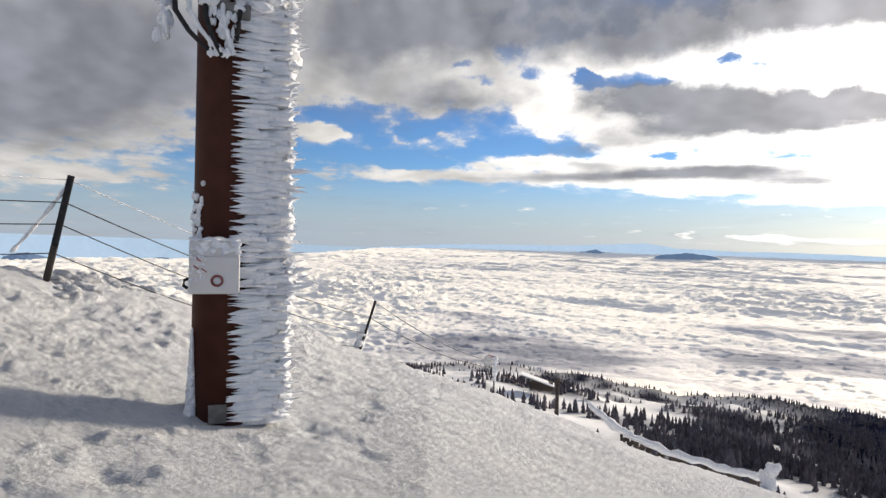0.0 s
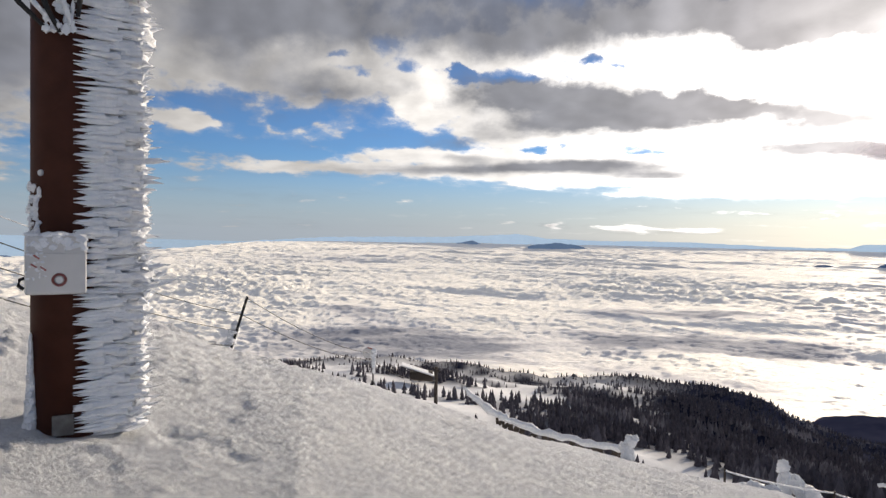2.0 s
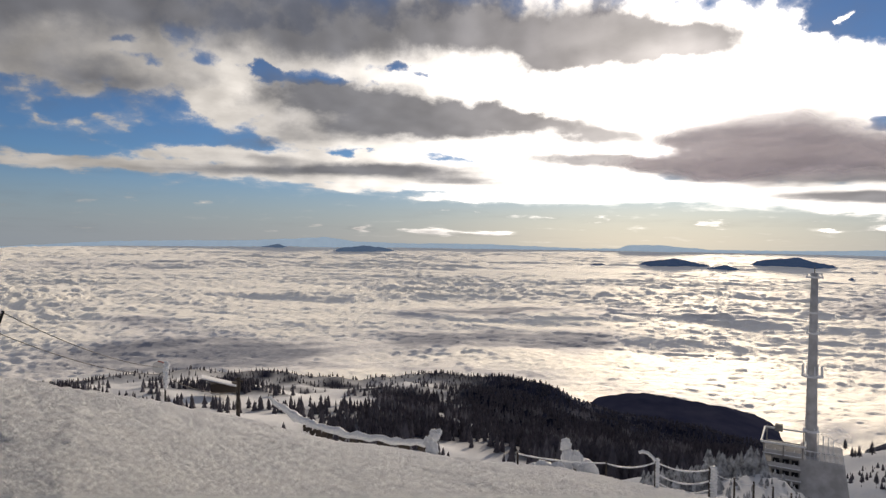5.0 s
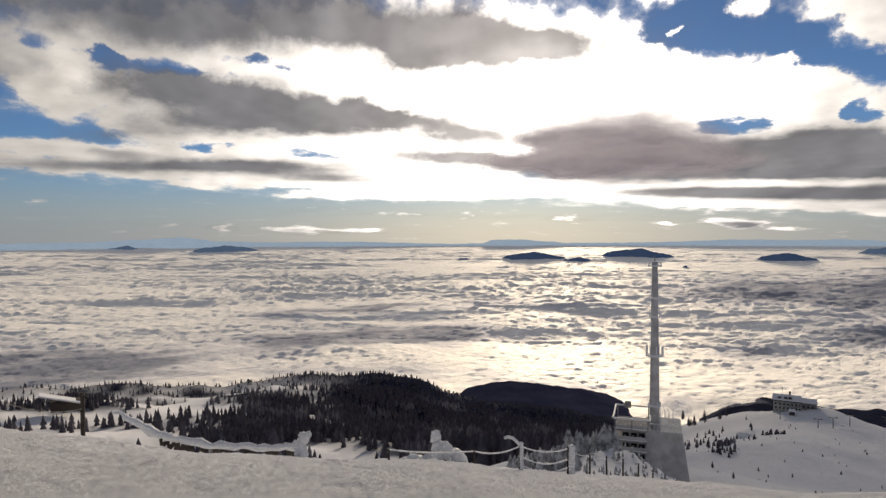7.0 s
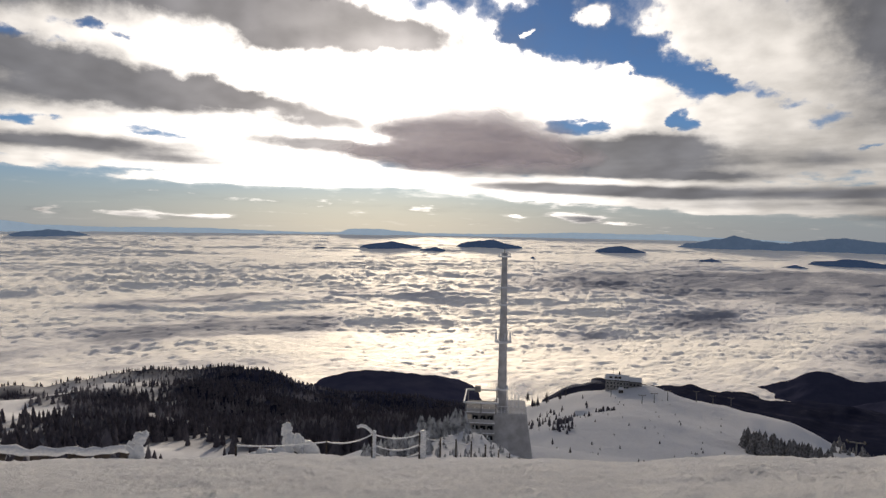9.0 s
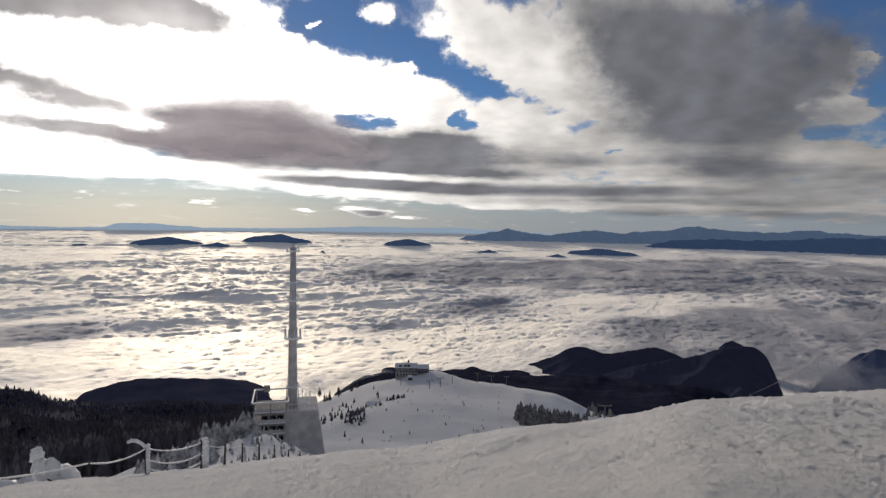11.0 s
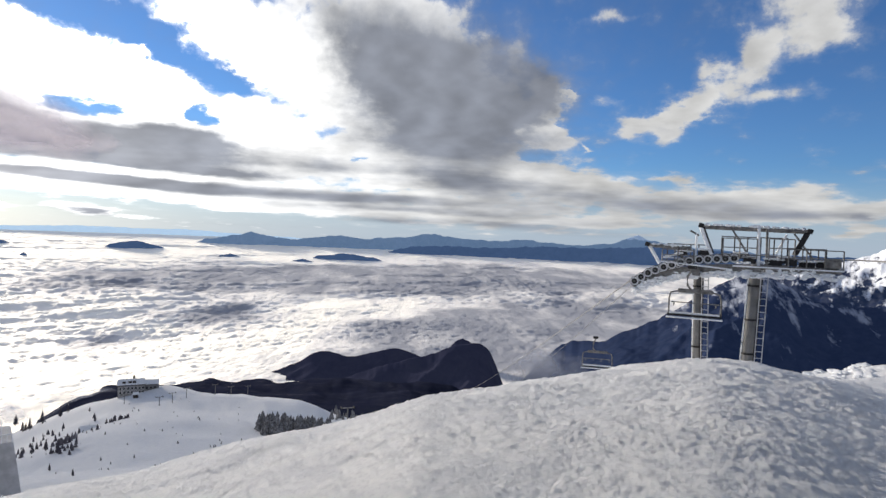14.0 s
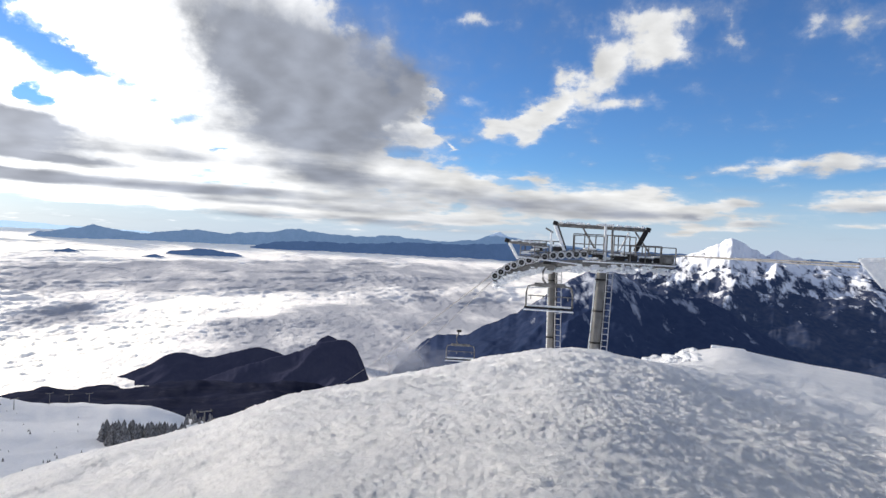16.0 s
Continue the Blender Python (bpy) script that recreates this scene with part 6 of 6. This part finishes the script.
thicket("crest_spruces", 26, 60.6, 67.0, 225, 330, 2.6, 29, "small spruces along the knoll's edge", SPRUCE)
thicket("edge_spruces", 50, 85.8, 90.8, 350, 430, 6.0, 26, "spruces along the shoulder of the knoll", TWIGS)

# ---------------- chairlift tower ----------------
LIFT = frame_at(119.95, 38.0, 38.0 * math.tan(radians(-9.34)))
near_y, far_y = -1.7, 1.9


def lift_tower():
    o = thing("chairlift_tower", LIFT, "chairlift tower of frosted steel tubes with wheel trains", "lift tower")
    for x0, x1, zt, r, y in ((-1.42, -1.57, 4.75, 0.23, 0.6), (1.08, 1.34, 5.1, 0.31, -0.6)):
        leg = part("leg", rod((x0, y, -1.6), (x1, y, zt), r, r * 0.92, 20), TUBE, o, "grey steel tube leg", True)
        for k in (0.25, 0.55, 0.85):
            zc = -1.0 + (zt + 1.0) * k
            xc = x0 + (x1 - x0) * (zc + 1.6) / (zt + 1.6)
            part("flange", rod((xc, y, zc - 0.05), (xc, y, zc + 0.05), r * 1.12, None, 20), DARK, leg)
        part("dark_side_strip", box((0.16, 0.14, zt + 1.0), ((x0 + x1) / 2 + r * 1.05, y - 0.1, zt / 2 - 0.4), (0, math.degrees(math.atan2(x1 - x0, zt + 1.6)), 0), bevel=0.02), DARK, leg, "dark strip along the leg's dark side")
        bm = bmesh.new()
        rng = random.Random(int(r * 100))
        for i in range(90):
            k = rng.random()
            lump(bm, (x0 + (x1 - x0) * k - r * 0.95, y - 0.05, -0.3 + (zt + 0.3) * k), (0.05, 0.07, 0.14), i, 0.4, 1)
        stuff_part("rime_edge", bm, FROST, leg, "rime on the windward edge")
        lx0, lx1 = (-0.98, -1.16) if y > 0 else (1.60, 1.78)
        lad = part("ladder", add_rod(rod((lx0 - 0.17, y - 0.4, -1.2), (lx1 - 0.17, y - 0.4, zt), 0.026, None, 6), (lx0 + 0.17, y - 0.4, -1.2), (lx1 + 0.17, y - 0.4, zt), 0.026, None, 6), RIMED, o, "rimed ladder")
        n = 18
        for i in range(n):
            k = (i + 0.5) / n
            xx = lx0 + (lx1 - lx0) * k
            part("rung", box((0.34, 0.035, 0.035), (xx, y - 0.4, -1.2 + (zt + 1.2) * k)), RIMED, lad)
    # the two heads: near one low and long to the valley side, far one higher
    head = [(-4.8, 3.80), (-4.1, 4.20), (-3.4, 4.47), (-2.5, 4.74), (-1.5, 4.92), (-0.5, 5.02), (0.6, 5.08), (1.6, 5.13), (3.0, 5.18), (5.1, 5.20)]
    for y, x_end in ((near_y, 5.1), (far_y, 3.2)):
        pts = [(x, y, z) for x, z in head if x <= x_end]
        beam = part("head_beam", tube(pts, 0.15, 8), STEEL, o, "curved steel beam of the wheel train")
        bm = bmesh.new()
        rng = random.Random(int(10 + y))
        for i in range(260):
            k = rng.random() * (len(pts) - 1.001)
            a, b = pts[int(k)], pts[int(k) + 1]
            f = k - int(k)
            lump(bm, (a[0] + (b[0] - a[0]) * f, y + rng.uniform(-0.12, 0.12), a[2] + (b[2] - a[2]) * f - rng.uniform(0.0, 0.46)), (rng.uniform(0.10, 0.28), 0.13, rng.uniform(0.05, 0.12)), 700 + i, 0.45, 1)
        stuff_part("beam_rime", bm, FROST, beam, "ragged rime under the beam")
    for y in (near_y, far_y):
        xs = [-4.72, -4.38, -4.02, -3.64, -3.22, -2.80, -2.36, -1.92, -1.44, -1.00, -0.57, -0.16, 0.26]
        for x in xs:
            z = float(np.interp(x, [-4.75, -4.06, -3.22, -2.32, -1.4, 0.3], [4.07, 4.58, 4.96, 5.27, 5.46, 5.62]))
            bm = bmesh.new()
            bmesh.ops.create_cone(bm, cap_ends=True, segments=20, radius1=0.25, radius2=0.25, depth=0.10, matrix=pose(x, y - 0.12, z, 90, 0, 0))
            wheel = part("sheave", bm, DARK, o, "rubber-lined cable wheel")
            bm = bmesh.new()
            ring = [bm.verts.new((x + r * math.cos(6.2832 * i / 20), y - 0.185, z + r * math.sin(6.2832 * i / 20))) for r in (0.235, 0.150) for i in range(20)]
            for i in range(20):
                bm.faces.new((ring[i], ring[(i + 1) % 20], ring[20 + (i + 1) % 20], ring[20 + i]))
            bmesh.ops.solidify(bm, geom=bm.faces[:], thickness=0.05)
            part("rim", bm, FROST, wheel, "frosted rim")
            bm = bmesh.new()
            bmesh.ops.create_cone(bm, cap_ends=True, segments=12, radius1=0.05, radius2=0.05, depth=0.12, matrix=pose(x, y - 0.17, z, 90, 0, 0))
            part("hub", bm, STEEL, wheel)
        for a, b in zip(xs[::2], xs[1::2]):
            za, zb = (float(np.interp(q, [-4.75, -4.06, -3.22, -2.32, -1.4, 0.3], [4.07, 4.58, 4.96, 5.27, 5.46, 5.62])) for q in (a, b))
            part("rocker", tube([(a, y - 0.02, za), ((a + b) / 2, y - 0.02, (za + zb) / 2 - 0.22), (b, y - 0.02, zb)], 0.05, 6), STEEL, o, "rocker arm between wheels")
    for x, z in ((-1.55, 4.75), (1.35, 5.1)):
        part("crossbar", box((0.4, 4.2, 0.34), (x, 0.1, z + 0.02), bevel=0.04), STEEL, o, "cross beam between the heads")
    # service frames above the heads
    struts = (((-4.05, 6.15), (-3.45, 5.15), 0.09), ((-4.05, 6.12), (-1.85, 6.05), 0.10), ((-2.6, 6.05), (-2.2, 5.3), 0.06), ((-1.42, 7.22), (-0.85, 5.75), 0.11), ((-1.42, 7.22), (3.6, 7.12), 0.11),
              ((3.58, 7.12), (3.02, 5.9), 0.11), ((1.36, 7.4), (1.42, 5.0), 0.07), ((1.75, 7.2), (1.78, 5.0), 0.06), ((0.06, 7.2), (0.96, 5.75), 0.05), ((2.66, 6.95), (2.2, 5.9), 0.05), ((2.97, 7.0), (3.85, 5.75), 0.05), ((-1.95, 7.0), (-1.5, 6.75), 0.05), ((-1.62, 6.9), (-1.62, 5.6), 0.05))
    for i, (a, b, r) in enumerate(struts):
        y = near_y if i not in (4, 5, 9) else near_y + 0.3
        part("strut", tube([(a[0], y, a[1]), (b[0], y, b[1])], r, 8), STEEL if i % 3 else FROST, o, "service frame bar")
    for a, b in (((-3.9, 6.2), (-2.0, 6.12)), ((-1.2, 7.36), (3.4, 7.26)), ((2.8, 5.2), (5.1, 5.25)), ((-3.2, 5.5), (-1.8, 5.95)), ((0.3, 5.4), (2.8, 5.5))):
        bm = bmesh.new()
        rng = random.Random(int(100 * a[0]))
        for i in range(26):
            k = rng.random()
            lump(bm, (a[0] + (b[0] - a[0]) * k, near_y + rng.uniform(-0.1, 0.25), a[1] + (b[1] - a[1]) * k), (rng.uniform(0.08, 0.2), 0.1, rng.uniform(0.04, 0.09)), 800 + i, 0.45, 1)
        stuff_part("frame_rime", bm, FROST, o, "rime along the frame")
    for x, z in ((-4.12, 6.18), (-1.42, 7.3), (3.66, 7.14)):
        part("floodlight", box((0.26, 0.22, 0.24), (x, near_y - 0.05, z), (0, 15, 0), bevel=0.03), DARK, o, "dark lamp housing")
    # catwalk rails
    for x0, x1, z0, z1 in ((-0.3, 1.30, 5.72, 6.66), (1.85, 3.0, 5.75, 6.70), (2.75, 5.12, 5.25, 6.20), (-3.3, -1.7, 5.35, 5.95)):
        for z in (z0, (z0 + z1) / 2, z1):
            part("rail", tube([(x0, near_y - 0.35, z), (x1, near_y - 0.35, z)], 0.030, 6), STEEL, o, "catwalk rail")
        n = max(2, round((x1 - x0) / 0.75)) + 1
        for i in range(n):
            x = x0 + (x1 - x0) * i / (n - 1)
            part("rail_post", tube([(x, near_y - 0.35, z0 - 0.1), (x, near_y - 0.35, z1)], 0.032, 6), STEEL, o)
    for x0, x1, z0, z1 in ((-0.4, 3.0, 5.8, 6.8), (-3.4, -1.2, 5.4, 6.25), (3.0, 4.9, 5.3, 6.25)):
        for z in (z0, z1):
            part("rail", tube([(x0, far_y + 0.3, z), (x1, far_y + 0.3, z)], 0.035, 6), STEEL if z > z0 else FROST, o, "far catwalk rail")
        for i in range(6):
            x = x0 + (x1 - x0) * i / 5
            part("rail_post", tube([(x, far_y + 0.3, z0 - 0.3), (x, far_y + 0.3, z1)], 0.035, 6), DARK, o)
    for x, z, w in ((0.55, 5.75, 0.5), (1.0, 5.55, 0.6), (2.1, 5.5, 0.8), (2.6, 5.62, 0.5), (3.6, 5.45, 0.7), (4.2, 5.5, 0.4), (-2.3, 5.75, 0.5), (-1.2, 5.85, 0.5)):
        part("rocker_frame", box((w, 0.4, 0.32), (x, near_y + 0.15, z), (0, 10 * math.sin(9 * x), 0), bevel=0.05), DARK, o, "dark pivot frame")
        bm = bmesh.new()
        for i in range(5):
            lump(bm, (x + w * (i / 4 - 0.5), near_y - 0.05, z + 0.17), (0.13, 0.16, 0.07), 900 + i + int(50 * x), 0.45, 1)
        stuff_part("frame_rime", bm, FROST, o, "rime along the frame")
    part("arm_panel", box((0.26, 0.10, 1.5), (-1.1, near_y - 0.02, 6.5), (0, -21, 0), bevel=0.02), DARK, o, "dark perforated bracket")
    part("arm_panel", box((0.26, 0.10, 1.2), (3.3, near_y - 0.02, 6.5), (0, 25, 0), bevel=0.02), DARK, o, "dark perforated bracket")
    for x0, x1, z in ((-3.4, 0.2, 5.15), (0.2, 5.15, 5.22)):
        part("catwalk", box((x1 - x0, 0.6, 0.07), ((x0 + x1) / 2, near_y - 0.1, z), (0, 4 if x0 < 0 else 0, 0), bevel=0.01), FROST, o, "frosted grating")
    part("gearbox", box((0.7, 0.5, 0.45), (4.7, near_y - 0.1, 5.55), bevel=0.06), STEEL, o)
    part("gearbox", box((0.5, 0.4, 0.4), (2.9, near_y - 0.1, 5.55), bevel=0.06), DARK, o)
    # lower guard rods at the valley end
    part("guard", tube([(-4.75, near_y, 3.95), (-4.72, near_y, 3.5), (-4.4, near_y, 3.42), (-1.6, near_y, 3.62)], 0.045, 6), FROST, o, "rimed guard bar")


def chair():
    o = thing("lift_chair", LIFT, "empty four-seat lift chair with frosted bars", "lift chair", "lift chairs")
    part("grip", box((0.45, 0.2, 0.22), (0, 0, 0.0), bevel=0.04), DARK, o, "cable grip")
    part("hanger", tube([(0, 0, 0), (-0.05, 0, -0.25), (-0.22, 0, -0.55), (-0.20, 0, -1.0), (0.0, 0, -1.25)], 0.06, 8), STEEL, o, "bent hanger arm")
    part("top_bar", box((1.75, 0.24, 0.22), (0.2, 0, -1.30), bevel=0.06), STEEL, o, "frosted cross bar")
    for s in (-1, 1):
        part("side_bar", tube([(0.2 + s * 0.85, 0, -1.32), (0.2 + s * 1.22, 0, -1.42), (0.2 + s * 1.30, 0, -1.75), (0.2 + s * 1.30, 0.05, -2.55)], 0.05, 8), STEEL, o, "bent side bar")
    seat = part("seat", box((2.7, 0.55, 0.10), (0.2, -0.18, -2.58), bevel=0.03), DARK, o, "dark seat")
    part("seat_snow", box((2.5, 0.45, 0.07), (0.2, -0.18, -2.50), bevel=0.03), FROST, seat, "snow lying on the seat")
    part("backrest_bar", tube([(-1.0, 0.15, -1.95), (1.4, 0.15, -1.95)], 0.035, 6), STEEL, o)
    for i in range(4):
        part("back_post", tube([(-0.85 + 0.7 * i, 0.15, -1.95), (-0.85 + 0.7 * i, 0.12, -2.15)], 0.03, 6), STEEL, o)
    part("footrest", tube([(-1.2, -0.4, -2.72), (1.6, -0.4, -2.72)], 0.05, 6), FROST, o, "frosted footrest bar")
    return o


lift_tower()
hanging = chair()
hanging.matrix_basis = LIFT @ pose(-1.75, near_y - 0.2, 5.05)
below = copy_thing(hanging, Matrix.Translation(sight(109.5, -8.55, 58.0)) @ pose(0, 0, 0, 0, 0, -109))


def cable(points, r, label):
    return tagged(mesh_object("haul_cable", tube(points, r, 6), TUBE), label, "cable", "lift cables")


valley = sight(97.0, -14.3, 330.0)
start = LIFT @ Vector((-4.75, near_y - 0.12, 4.27))
top = [LIFT @ Vector((x, near_y - 0.12, z)) for x, z in ((-4.75, 4.27), (-4.06, 4.80), (-3.22, 5.18), (-2.32, 5.49), (-1.4, 5.68), (0.3, 5.84), (5.1, 5.80))]
station_end = sight(141.3, -0.85, 24.0)
cable(sag(valley, start, 2.0, 20) + top[1:] + [station_end], 0.026, "steel haul cable running over the tower")
cable(sag(sight(101.3, -13.2, 330.0), LIFT @ Vector((-4.75, far_y, 4.2)), 3.0, 20), 0.018, "steel haul cable coming up from the valley")
cable([LIFT @ Vector((-4.75, far_y, 4.27)), LIFT @ Vector((0.3, far_y, 5.8)), LIFT @ Vector((5.1, far_y, 5.75)), sight(141.3, -0.6, 26.0)], 0.035, "steel haul cable running over the tower")

# ---------------- corner of the top station ----------------
st = thing("top_station", frame_at(144.5, 23.0, 0.0), "rime-covered corner of the lift's top station", "building")
bm = bmesh.new()
outline = ((-1.35, -0.06), (2.6, 0.25), (2.6, -1.2), (-0.65, -0.95), (-1.05, -0.45))
fr = [bm.verts.new((x, -0.6, z)) for x, z in outline]
bk = [bm.verts.new((x + 0.3, 2.6, z)) for x, z in outline]
bm.faces.new(fr)
bm.faces.new(bk[::-1])
for i in range(5):
    bm.faces.new((fr[i], bk[i], bk[(i + 1) % 5], fr[(i + 1) % 5]))
bmesh.ops.recalc_face_normals(bm, faces=bm.faces[:])
bmesh.ops.bevel(bm, geom=bm.edges[:], offset=0.05, segments=2, affect="EDGES")
part("hood", bm, FROST, st, "white hood plastered with rime")
part("column", rod((2.0, 1.0, -5.0), (2.0, 1.0, -0.9), 0.3), STEEL, st)

# ---------------- snow-capped block and rubble on the shoulder ----------------
blk = thing("buried_wall", Matrix.Translation(sight(132.55, -8.12, 62.0)) @ pose(0, 0, 0, 0, 0, -132), "low wall almost buried under a cap of snow", "wall")
part("cap", box((2.9, 1.6, 0.26), (0, 0, -0.1), (0, 2, 0), bevel=0.1), FROST, blk, "flat cap of snow")
part("wall", box((2.6, 1.3, 1.2), (0, 0.02, -0.8), bevel=0.03), CONCRETE, blk)
rng = random.Random(77)
bm = bmesh.new()
for i in range(60):
    a = rng.uniform(125.8, 130.2)
    p = at_ground(a, rng.uniform(52, 62))
    q = rng.uniform(0.12, 0.42)
    lump(bm, (p.x, p.y, p.z + 0.05), (q * 1.4, q, q * 0.7), 1200 + i, 0.5, 1)
tagged(mesh_object("snow_rubble", bm, FROST), "broken lumps of hard snow along the crest", "snow", kind="stuff")
